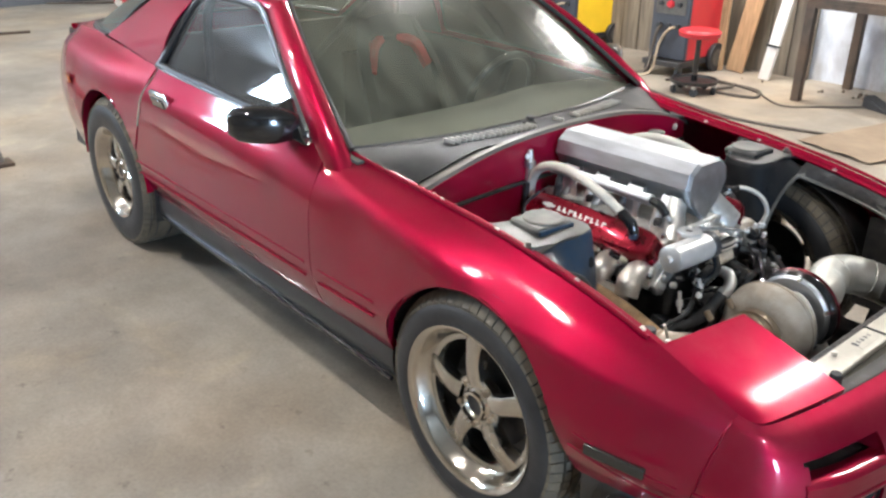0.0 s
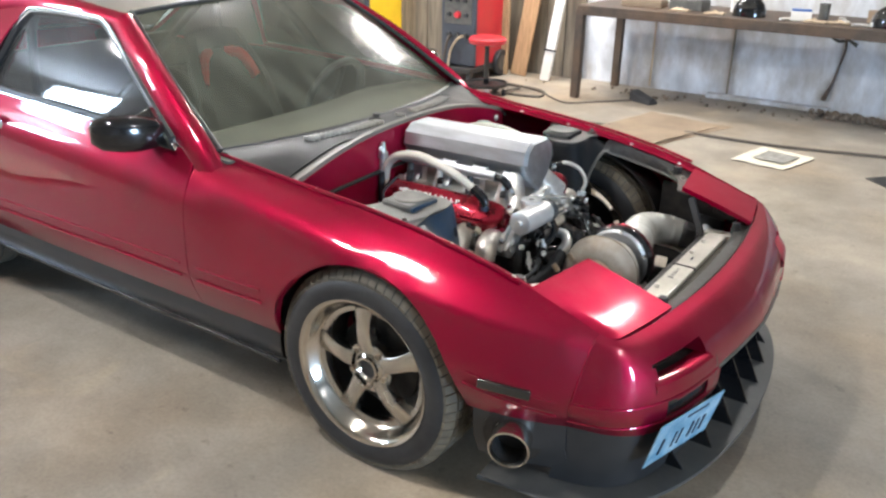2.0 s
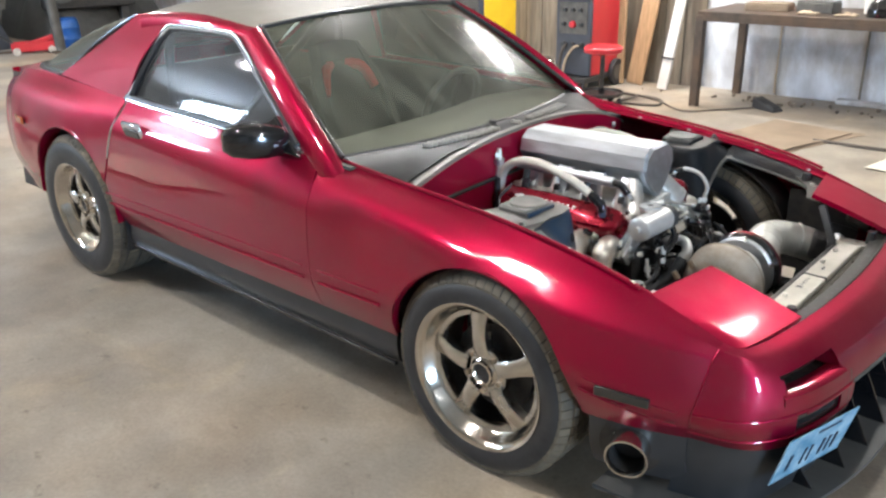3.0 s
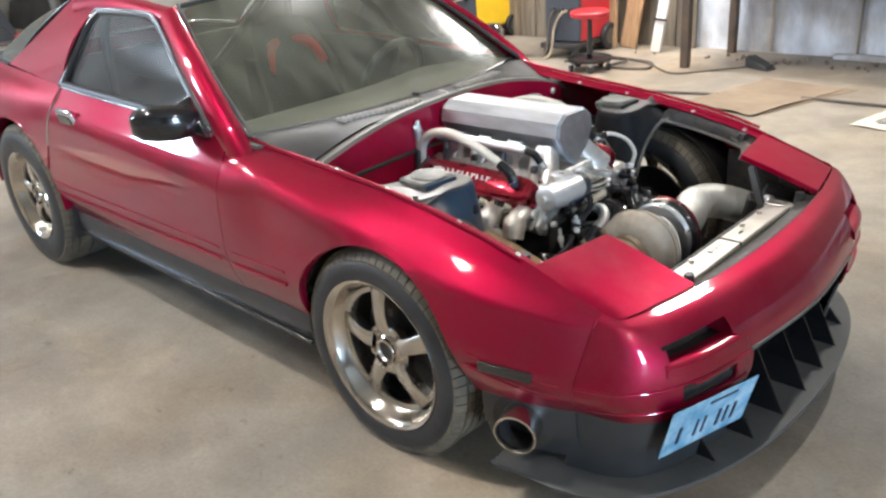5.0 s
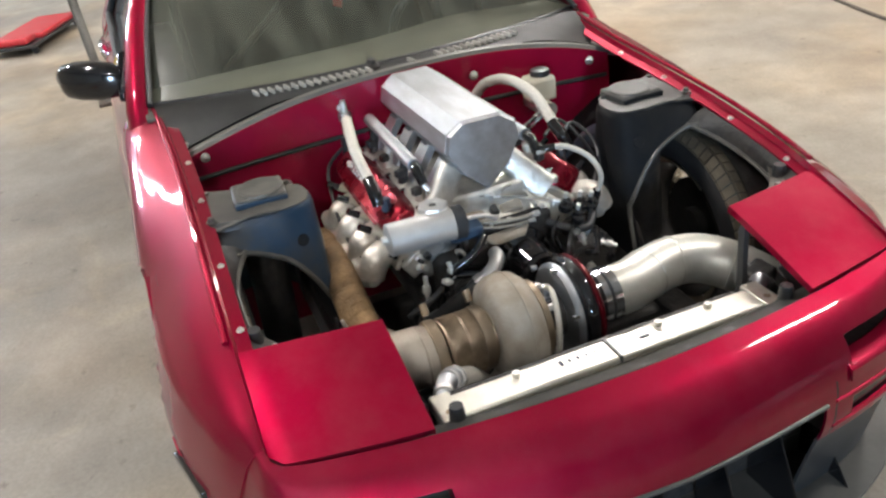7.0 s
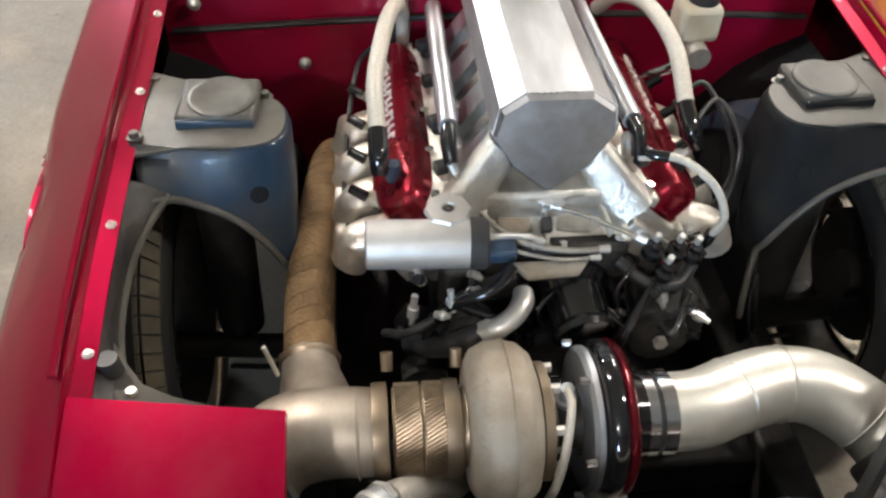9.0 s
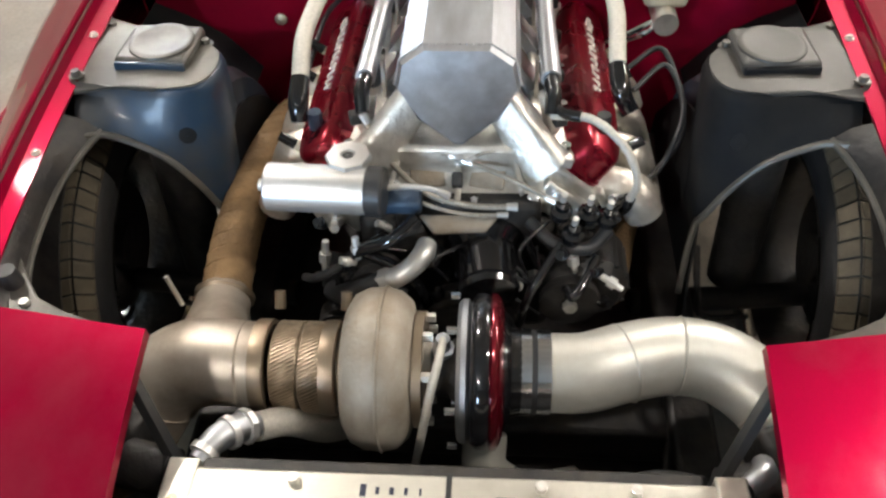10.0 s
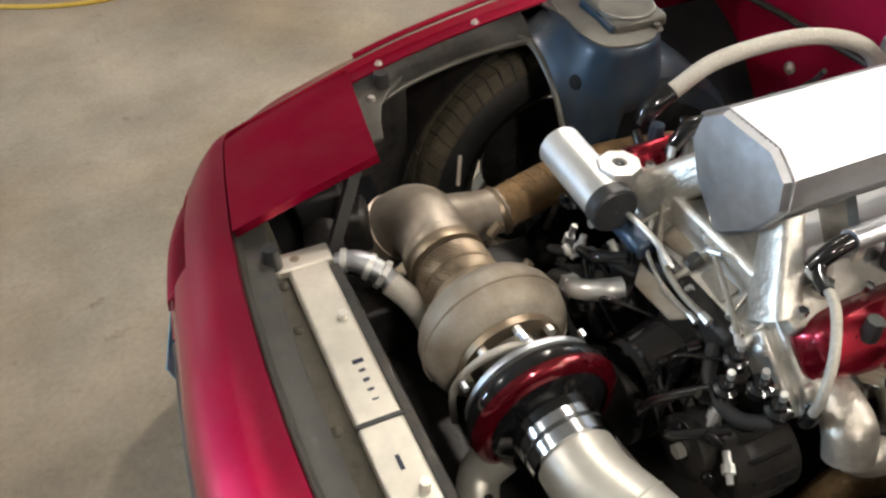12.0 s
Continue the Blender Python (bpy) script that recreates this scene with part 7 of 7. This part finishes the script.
part("oil_fitting", lathe(B(), [(0, 0.018), (0.012, 0.018), (0.014, 0.012), (0.035, 0.011), (0.035, 0.001)], TA + V(-0.005, 0.092, 0.035), (0, 0, 1), 8), BRUSHED, turbo)
part("oil_line", tube(B(), [TA + V(-0.005, 0.092, 0.065), TA + V(0.03, 0.09, 0.075), TA + V(0.075, 0.078, 0.045), TA + V(0.10, 0.065, -0.02), TA + V(0.09, 0.05, -0.12)], 0.0065, 10), BRAID, turbo)
part("backplate", lathe(B(), [(0.112, 0.055), (0.114, 0.102), (0.120, 0.108), (0.128, 0.108), (0.132, 0.100)], TA, (0, 1, 0), 48), BRUSHED, turbo, "bright compressor backplate")
comp = part("compressor_cover", lathe(B(), [(0.130, 0.095), (0.134, 0.110), (0.142, 0.117), (0.154, 0.118), (0.166, 0.112), (0.176, 0.10), (0.186, 0.080), (0.192, 0.068), (0.215, 0.064)], TA, (0, 1, 0), 56), BLACK_GLOSS, turbo, "dark compressor cover")
part("compressor_ring", lathe(B(), [(0.160, 0.113), (0.164, 0.1185), (0.171, 0.1165), (0.178, 0.107), (0.181, 0.096)], TA, (0, 1, 0), 56), RED_DEEP, turbo, "anodised red compressor rim")
part("compressor_outlet", tube(B(), [TA + V(0.06, 0.155, -0.08), TA + V(0.10, 0.16, -0.12), TA + V(0.12, 0.22, -0.15), TA + V(0.10, 0.30, -0.16)], 0.034, 16), STEEL, turbo)
for k in range(6):
    a = 2 * math.pi * k / 6 + 0.4
    part("cover_bolt", cyl(B(), TA + V(0.112 * math.cos(a), 0.10, 0.112 * math.sin(a)), TA + V(0.112 * math.cos(a), 0.114, 0.112 * math.sin(a)), 0.006, n=6), CHROMETRIM, turbo)

# flex joint between turbine and downpipe
flex = part("flex_joint", lathe(B(), [(0, 0.062), (0.006, 0.066), (0.036, 0.068), (0.042, 0.064), (0.048, 0.068), (0.078, 0.066), (0.084, 0.062)], (0.427, -0.262, 0.500), (0, 1, 0), 40), MESH_FLEX, car, "woven steel flex joint")
bm = B()
for k in range(70):
    a = 2 * math.pi * k / 70
    for y0 in (-0.258, -0.216):
        tube(bm, [V(0.427 + 0.0685 * math.cos(a + d * 0.28), y0 + 0.036 * d, 0.500 + 0.0685 * math.sin(a + d * 0.28)) for d in (0, 0.5, 1)], 0.0016, 4, 0, False)
part("flex_weave", bm, MESH_FLEX, flex)["kind"] = "stuff"
for y, mt in ((-0.280, BRONZE), (-0.176, BRONZE)):
    cl = part("v_clamp", lathe(B(), [(-0.012, 0.064), (-0.011, 0.0715), (-0.004, 0.0725), (0.004, 0.0725), (0.011, 0.0715), (0.012, 0.064)], (0.427, y, 0.500), (0, 1, 0), 40), mt, flex, "browned band clamp")
    part("clamp_bolt", cyl(B(), (0.350, y + 0.014, 0.545), (0.332, y + 0.014, 0.566), 0.009, n=8), BRONZE, cl)
part("turbine_neck", lathe(B(), [(-0.176, 0.060), (-0.155, 0.058), (-0.14, 0.066)], (0.427, 0, 0.500), (0, 1, 0), 36), BRONZE, turbo)
dp = part("downpipe", tube(B(), [(0.427, -0.280, 0.500), (0.424, -0.330, 0.501), (0.420, -0.380, 0.496), (0.426, -0.425, 0.478), (0.446, -0.460, 0.445), (0.475, -0.486, 0.405)], [0.064, 0.066, 0.069, 0.070, 0.067, 0.063], 36), STAINLESS_HOT, car, "heat-tinted steel downpipe elbow")
part("pipe_weld", lathe(B(), [(-0.003, 0.064), (0, 0.0685), (0.003, 0.064)], (0.427, -0.312, 0.500), (0, 1, 0), 36), STAINLESS_HOT, dp)
part("pipe_weld", lathe(B(), [(-0.003, 0.064), (0, 0.0695), (0.003, 0.064)], (0.450, -0.464, 0.440), (0.55, -0.5, -0.75), 36), STAINLESS_HOT, dp)
part("lower_pipe", tube(B(), [(0.473, -0.484, 0.408), (0.505, -0.510, 0.372), (0.530, -0.560, 0.340), (0.545, -0.630, 0.315), (0.525, -0.70, 0.282)], [0.0625, 0.060, 0.054, 0.050, 0.046], 28), WRAP, dp, "browned wrapped pipe on to the exhaust tip")
part("merge_stub", tube(B(), [(0.268, -0.388, 0.480), (0.310, -0.384, 0.484), (0.360, -0.376, 0.490), (0.410, -0.368, 0.496)], [0.043, 0.047, 0.056, 0.062], 24), STAINLESS_HOT, dp)
part("pipe_stud", cyl(B(), (0.335, -0.43, 0.53), (0.325, -0.445, 0.585), 0.004, n=6), CAST, dp)

# intake pipe sweeping across to the far corner
def coupler(y, ang, material, label):
    return part("coupler_band", lathe(B(), [(-0.012, 0.060), (-0.010, 0.0655), (0.010, 0.0655), (0.012, 0.060)], (0.425, y, 0.500), (0, 1, 0), 36), material, turbo, label)


part("coupler", lathe(B(), [(0.200, 0.062), (0.205, 0.064), (0.250, 0.062)], TA, (0, 1, 0), 36), BLACK, turbo, "black rubber coupler")
coupler(0.112, 0, CHROMETRIM, "bright band clamp")
coupler(0.140, 0, CHROMETRIM, "bright band clamp")
ip = part("intake_pipe", tube(B(), [(0.425, 0.150, 0.500), (0.422, 0.205, 0.500), (0.400, 0.270, 0.500), (0.385, 0.340, 0.498), (0.395, 0.410, 0.490), (0.440, 0.475, 0.470), (0.500, 0.525, 0.440), (0.545, 0.585, 0.400)], 0.0595, 32, 10), STEEL, car, "satin steel mandrel-bent intake pipe")
for p, d in (((0.403, 0.262, 0.500), (-0.35, 1, 0)), ((0.385, 0.345, 0.498), (0.05, 1, -0.06)), ((0.440, 0.475, 0.470), (0.68, 0.65, -0.25))):
    part("pipe_weld", lathe(B(), [(-0.0025, 0.0590), (0, 0.0615), (0.0025, 0.0590)], p, d, 40), STEEL, ip)
part("hose_clamp", lathe(B(), [(-0.012, 0.058), (-0.01, 0.064), (0.01, 0.064), (0.012, 0.058)], (0.525, 0.555, 0.42), (0.5, 0.7, -0.45), 32), CHROMETRIM, ip)

# --- radiator and core support ---
rad = part("radiator", box(B(), (0.660, 0.012, 0.36), (0.055, 0.66, 0.31)), FIN, car, "aluminium radiator with a welded top tank")
tank = part("top_tank", box(B(), (0.659, 0.015, 0.522), (0.068, 0.70, 0.046)), RADIATOR, rad, "dusty bright top tank", bevel=0.006)
for y in (-0.342, 0.372):
    part("end_bracket", box(B(), (0.663, y, 0.530), (0.098, 0.042, 0.036)), RADIATOR, rad, bevel=0.004)
    part("bracket_hole", lathe(B(), [(0, 0.001), (0, 0.008)], (0.675, y, 0.549), (0, 0, 1), 12), BRONZE, rad)
part("tank_gap", box(B(), (0.659, 0.012, 0.5405), (0.070, 0.007, 0.014)), BLACK, tank)
lb = part("maker_label", box(B(), (0.659, -0.060, 0.5446), (0.030, 0.088, 0.002)), RADIATOR, tank, "maker's mark of plain dark bars")
for k, w in enumerate((0.016, 0.010, 0.012, 0.009, 0.006)):
    part("label_bar", box(B(), (0.652, -0.098 + 0.0185 * k, 0.5458), (0.017 if k == 0 else 0.010, w * 0.5, 0.001)), DARKINK, lb)
part("tank_plate", box(B(), (0.659, 0.085, 0.546), (0.006, 0.024, 0.001)), DARKINK, tank)
for y in (-0.19, 0.13, 0.25):
    part("tank_bolt", cyl(B(), (0.642, y, 0.540), (0.642, y, 0.556), 0.008, n=8), CAST, tank)
part("radiator_shroud", box(B(), (0.616, 0.01, 0.512), (0.020, 0.66, 0.05)), GRIME, rad, bevel=0.004)
bm = B()
rows = []
for y in lin(-0.62, 0.62, 33):
    f = 1 - (y / 0.62) ** 2
    xe = float(np.interp(abs(y), [p.y for p in top_line], [p.x for p in top_line]))
    rows.append([V(0.688, y, 0.500), V(0.690, y, 0.528), V(max(0.700, xe - 0.052), y, 0.534), V(max(0.702, xe - 0.050), y, 0.552)])
sheet(bm, rows)
cs = part("core_support", bm, SILT, car, "dirt-filled olive core support channel behind the nose", solid=0.004)
bm = B()
rows = []
for y in lin(-0.43, 0.45, 29):
    xe = float(np.interp(abs(y), [p.y for p in top_line], [p.x for p in top_line]))
    rows.append([V(xe - 0.054, y, 0.530), V(xe - 0.053, y, 0.556), V(xe - 0.049, y, 0.559), V(xe - 0.014, y, 0.564), V(xe - 0.008, y, 0.571), V(xe - 0.0035, y, 0.580)])
sheet(bm, rows)
strip = part("drilled_strip", bm, PANELGREY, cs, "drilled grey slam panel strip", solid=0.004)
for y, r in ((-0.36, 0.012), (-0.31, 0.006), (-0.26, 0.010), (-0.17, 0.005), (-0.13, 0.005), (-0.09, 0.005), (0.02, 0.005), (0.12, 0.006), (0.22, 0.010), (0.33, 0.006)):
    xe = float(np.interp(abs(y), [p.y for p in top_line], [p.x for p in top_line]))
    part("strip_hole", lathe(B(), [(0, 0.001), (0, r)], (xe - 0.031, y, 0.5655), (-0.13, 0, 1), 14), BLACK, strip)
for y in (-0.30, -0.20, 0.0, 0.22, 0.40):
    xe = float(np.interp(abs(y), [p.y for p in top_line], [p.x for p in top_line]))
    part("support_bolt", lathe(B(), [(0, 0.009), (0.004, 0.009), (0.007, 0.005), (0.008, 0.001)], (xe - 0.066, y, 0.534), (0, 0, 1), 12), SILT, cs)
for y in (-0.34, 0.385):
    part("rubber_stop", cyl(B(), (0.712, y, 0.548), (0.712, y, 0.590), 0.017, 0.013, 14), BLACK, cs)
hose("radiator_fitting", [(0.610, -0.330, 0.528), (0.575, -0.312, 0.530), (0.545, -0.285, 0.515), (0.525, -0.262, 0.49)], [0.015, 0.020, 0.021, 0.018], BRUSHED, rad, "polished radiator elbow fitting")
for p, d, r in (((0.596, -0.324, 0.530), (-0.9, 0.4, 0.06), 0.021), ((0.560, -0.300, 0.523), (-0.75, 0.6, -0.35), 0.0245), ((0.543, -0.283, 0.513), (-0.7, 0.6, -0.5), 0.0265)):
    part("elbow_collar", lathe(B(), [(-0.006, r - 0.006), (-0.005, r), (0.005, r), (0.006, r - 0.006)], p, d, 8 if r > 0.026 else 24), SATIN_AL, rad)
hose("coolant_hose", [(0.535, -0.272, 0.50), (0.505, -0.235, 0.47), (0.47, -0.18, 0.40), (0.40, -0.12, 0.36)], 0.022, BRAID, rad, "braided coolant hose")
hose("radiator_fitting", [(0.62, 0.395, 0.528), (0.60, 0.42, 0.53), (0.575, 0.43, 0.51)], [0.014, 0.018, 0.016], BRUSHED, rad)
hose("black_hose", [(0.53, 0.10, 0.39), (0.56, 0.20, 0.40), (0.55, 0.30, 0.43), (0.58, 0.36, 0.47)], 0.008, BLACK, car)
for s in (-1, 1):
    for k, (p, q, mt) in enumerate((((0.53, 0.47, 0.47), (0.06, 0.07, 0.09), GRIME), ((0.56, 0.58, 0.45), (0.10, 0.08, 0.12), BLACK), ((0.48, 0.56, 0.42), (0.08, 0.12, 0.06), DARKBAY))):
        part("corner_bracketry", mirror(box(B(), p, q, (10 * k, 12, 20 - 8 * k)), s), mt, car, bevel=0.01)

# brake fluid bottle on the firewall
bot = part("fluid_reservoir", box(B(), (-0.335, 0.385, 0.735), (0.075, 0.085, 0.075)), WHITE_PLASTIC, car, "aged white brake fluid reservoir", bevel=0.012)
part("reservoir_cap", lathe(B(), [(0, 0.030), (0.016, 0.029), (0.018, 0.025), (0.018, 0.001)], (-0.335, 0.392, 0.772), (0, 0, 1), 24), BLACK, bot, "black screw cap")
part("master_cylinder", cyl(B(), (-0.40, 0.385, 0.680), (-0.27, 0.385, 0.680), 0.024, n=16), CAST, bot)
for y in (0.30, 0.33):
    part("master_fitting", tube(B(), [(-0.30, 0.37, 0.675), (-0.27, y + 0.02, 0.665), (-0.29, y - 0.03, 0.63)], 0.006, 8), CHROMETRIM, bot)


# ---- the dim far end ----
def far_post(x, y, lean_x=0.0, r=0.07):
    t = thing("steel_post", "grey steel roof post standing on the floor", "post")
    part("shaft", cyl(B(), (x, y, 0.02), (x + lean_x, y, ZC), r, n=14), DUSTGREY, t)
    part("foot", box(B(), (x, y, 0.012), (0.26, 0.26, 0.024)), RUST, t, bevel=0.004)


far_post(-10.32, 2.72, -0.35)


def heap(name, label, cat, c, size, material, seed, rough=0.35):
    """A lumpy covered heap standing on the floor."""
    bm = B()
    rows = []
    n = 22
    for i in range(n + 1):
        row = []
        for j in range(n + 1):
            u, v = 2 * i / n - 1, 2 * j / n - 1
            e = max(0.0, 1 - max(abs(u), abs(v)) ** 4)
            z = size[2] * e * (1 - rough + rough * noise.noise(V(u * 1.6 + seed, v * 1.6, seed)) * 1.6)
            row.append(V(c[0] + u * size[0], c[1] + v * size[1], max(0.004, z)))
        rows.append(row)
    sheet(bm, rows)
    return tagged(part(name, bm, material, solid=0.01), label, cat)


heap("tarpaulin_cover", "dark tarpaulin-covered heap against the end wall", "heap", (-12.2, 1.2, 0), (0.9, 1.3, 1.7), SLATE, 3)
heap("machine_cover", "grey-green covered machinery against the end wall", "heap", (-12.2, 4.0, 0), (0.9, 1.0, 1.5), STRIPGREY, 8)
heap("scrap_pile", "dim brown heap of scrap against the end wall", "heap", (-12.2, -1.8, 0), (0.9, 1.2, 1.0), CLAD, 12)


def floor_jack(x, y, turn):
    t = thing("floor_jack", "red trolley jack standing on the floor", "jack", place=pose(x, y, 0, 0, 0, turn))
    for s in (-1, 1):
        part("side_frame", box(B(), (0, s * 0.10, 0.10), (0.55, 0.02, 0.12)), MACHRED, t, bevel=0.006)
        for xx in (-0.22, 0.22):
            part("caster", lathe(B(), [(-0.02, 0.0), (-0.02, 0.05), (0.02, 0.05), (0.02, 0.0)], (xx, s * 0.13, 0.05), (0, 1, 0), 18), CAST, t)
    part("saddle_arm", box(B(), (0.10, 0, 0.17), (0.40, 0.10, 0.05), (0, -14, 0)), MACHRED, t, bevel=0.006)
    part("handle", tube(B(), [(-0.24, 0, 0.14), (-0.42, 0, 0.28), (-0.62, 0, 0.40)], 0.018, 10), BLACK, t)


floor_jack(-10.55, 2.45, 70)


def drum(x, y):
    t = thing("plastic_drum", "blue plastic drum with a lid", "drum", place=pose(x, y, 0) @ Matrix.Scale(0.55, 4))
    part("body", lathe(B(), [(0, 0.001), (0, 0.22), (0.03, 0.24), (0.2, 0.25), (0.22, 0.262), (0.25, 0.25), (0.48, 0.25), (0.5, 0.262), (0.53, 0.25), (0.68, 0.235), (0.7, 0.2), (0.7, 0.001)], (0, 0, 0), (0, 0, 1), 32), BLUEPLASTIC, t)
    part("lid", lathe(B(), [(0, 0.21), (0.03, 0.215), (0.04, 0.19), (0.04, 0.001)], (0, 0, 0.70), (0, 0, 1), 32), BLUEPLASTIC, t)


drum(-10.75, 3.08)


def creeper(x, y, turn):
    t = thing("mechanic_creeper", "red padded mechanic's creeper lying on casters", "creeper", place=pose(x, y, 0, 0, 0, turn))
    part("frame", box(B(), (0, 0, 0.075), (1.15, 0.44, 0.03)), BLACK, t, bevel=0.006)
    part("pad", box(B(), (-0.12, 0, 0.11), (0.85, 0.40, 0.045)), MACHRED, t, bevel=0.015)
    part("headrest", box(B(), (0.46, 0, 0.125), (0.20, 0.34, 0.06)), MACHRED, t, bevel=0.02)
    for xx in (-0.5, 0.5):
        for yy in (-0.19, 0.19):
            part("caster", lathe(B(), [(-0.014, 0.0), (-0.014, 0.031), (0.014, 0.031), (0.014, 0.0)], (xx, yy, 0.031), (1, 0, 0), 14), RUBBER, t)


creeper(-6.75, -1.55, -20)


def jerry_can(x, y, turn):
    t = thing("fuel_can", "yellow plastic fuel can on the floor", "can", place=pose(x, y, 0, 0, 0, turn))
    part("body", box(B(), (0, 0, 0.17), (0.32, 0.20, 0.34)), YELLOW, t, bevel=0.03)
    part("handle", tube(B(), [(-0.10, 0, 0.33), (-0.09, 0, 0.39), (0.09, 0, 0.39), (0.10, 0, 0.33)], 0.016, 8), YELLOW, t)
    part("spout", cyl(B(), (0.12, 0, 0.33), (0.17, 0, 0.42), 0.022, 0.016, 12), BLACK, t)


jerry_can(-6.9, -2.25, 15)
part_rail = thing("steel_stand", "grey leaning steel pipe stand", "stand")
part("pipe", tube(B(), [(-4.05, -0.98, 0.01), (-4.35, -1.02, 0.7), (-4.7, -1.05, 1.5)], 0.03, 10), DUSTGREY, part_rail)
part("foot_plate", box(B(), (-4.05, -0.98, 0.01), (0.14, 0.14, 0.02)), RUST, part_rail)

# cords on the near floor, off the car's right side
lying("extension_cord", "yellow extension cord lying in a slack curve", "cord", [(1.9, -2.95, 0.008), (1.45, -2.86, 0.008), (1.2, -2.74, 0.008), (1.0, -2.66, 0.008), (0.80, -2.64, 0.008), (0.62, -2.70, 0.008), (0.3, -2.95, 0.008), (-0.4, -3.3, 0.008)], 0.009, CORD)
lying("frayed_rope", "frayed brown rope end on the floor", "rope", [(-2.9, -1.75, 0.01), (-3.1, -1.95, 0.01), (-3.4, -2.0, 0.01), (-3.9, -1.95, 0.012), (-4.3, -2.2, 0.012)], 0.011, WOODPALE)
lying("frayed_rope", "loop of brown rope on the floor", "rope", [(-3.3, -1.85, 0.012), (-3.6, -1.75, 0.012), (-4.1, -1.8, 0.012), (-4.6, -2.1, 0.012)], 0.011, WOODPALE)
tarp = loose_sheet("canvas_tarp", "pale crumpled canvas tarp dropped on the floor", "tarp", [(-4.6, -2.6), (-3.6, -2.5), (-3.7, -1.95), (-4.8, -1.9)], 0.10, PAPER, 14, 0.006)


def tool_bag(x, y, turn):
    t = thing("tool_roll", "faded red tool roll lying by the cord", "bag", place=pose(x, y, 0, 0, 0, turn))
    part("roll", tube(B(), [(-0.22, 0, 0.05), (-0.1, 0.01, 0.055), (0.1, 0, 0.052), (0.22, 0, 0.048)], [0.035, 0.05, 0.052, 0.038], 14), SEATRED, t)
    for xx in (-0.1, 0.1):
        part("strap", lathe(B(), [(-0.012, 0.052), (-0.01, 0.057), (0.01, 0.057), (0.012, 0.052)], (xx, 0, 0.054), (1, 0, 0), 18), BLACK, t)


tool_bag(0.92, -2.86, -10)
heap("dirt_pile", "low dark scatter of swept dirt", "dirt", (0.6, -2.98, 0), (0.35, 0.10, 0.03), RUBBLE, 21, 0.8)


def scrap_strip(x, y, turn, w=0.5):
    t = thing("wood_offcut", "dark wood offcut lying on the floor", "offcut", place=pose(x, y, 0, 0, 0, turn))
    part("strip", box(B(), (0, 0, 0.012), (w, 0.06, 0.024)), RUST, t, bevel=0.003)


scrap_strip(-9.0, 0.35, 80)
scrap_strip(-10.2, -0.4, 70, 0.9)
scrap_strip(-11.0, 2.0, 60, 1.2)


def machine_frame(x, y, turn):
    """An old dark machine with a wheel, a bed and a slanting arm."""
    t = thing("old_machine", "dim old workshop machine standing at the far end", "machine", place=pose(x, y, 0, 0, 0, turn))
    part("bed", box(B(), (0, 0, 0.55), (1.3, 0.4, 0.16)), GRIME, t, bevel=0.02)
    for xx in (-0.5, 0.5):
        part("leg", box(B(), (xx, 0, 0.235), (0.14, 0.36, 0.47), taper=0.8), GRIME, t, bevel=0.01)
    part("head", box(B(), (-0.42, 0, 0.82), (0.34, 0.34, 0.38)), SLATE, t, bevel=0.03)
    part("flywheel", lathe(B(), [(-0.03, 0.05), (-0.03, 0.20), (-0.04, 0.26), (0.04, 0.26), (0.03, 0.20), (0.03, 0.05)], (-0.42, -0.24, 0.82), (0, 1, 0), 28), STRIPGREY, t)
    part("arm", tube(B(), [(0.5, 0, 0.60), (0.25, 0.05, 1.05), (-0.1, 0.05, 1.45)], 0.035, 10), RUST, t)


machine_frame(-11.4, 3.75, 75)
machine_frame(-11.6, 1.7, 100)
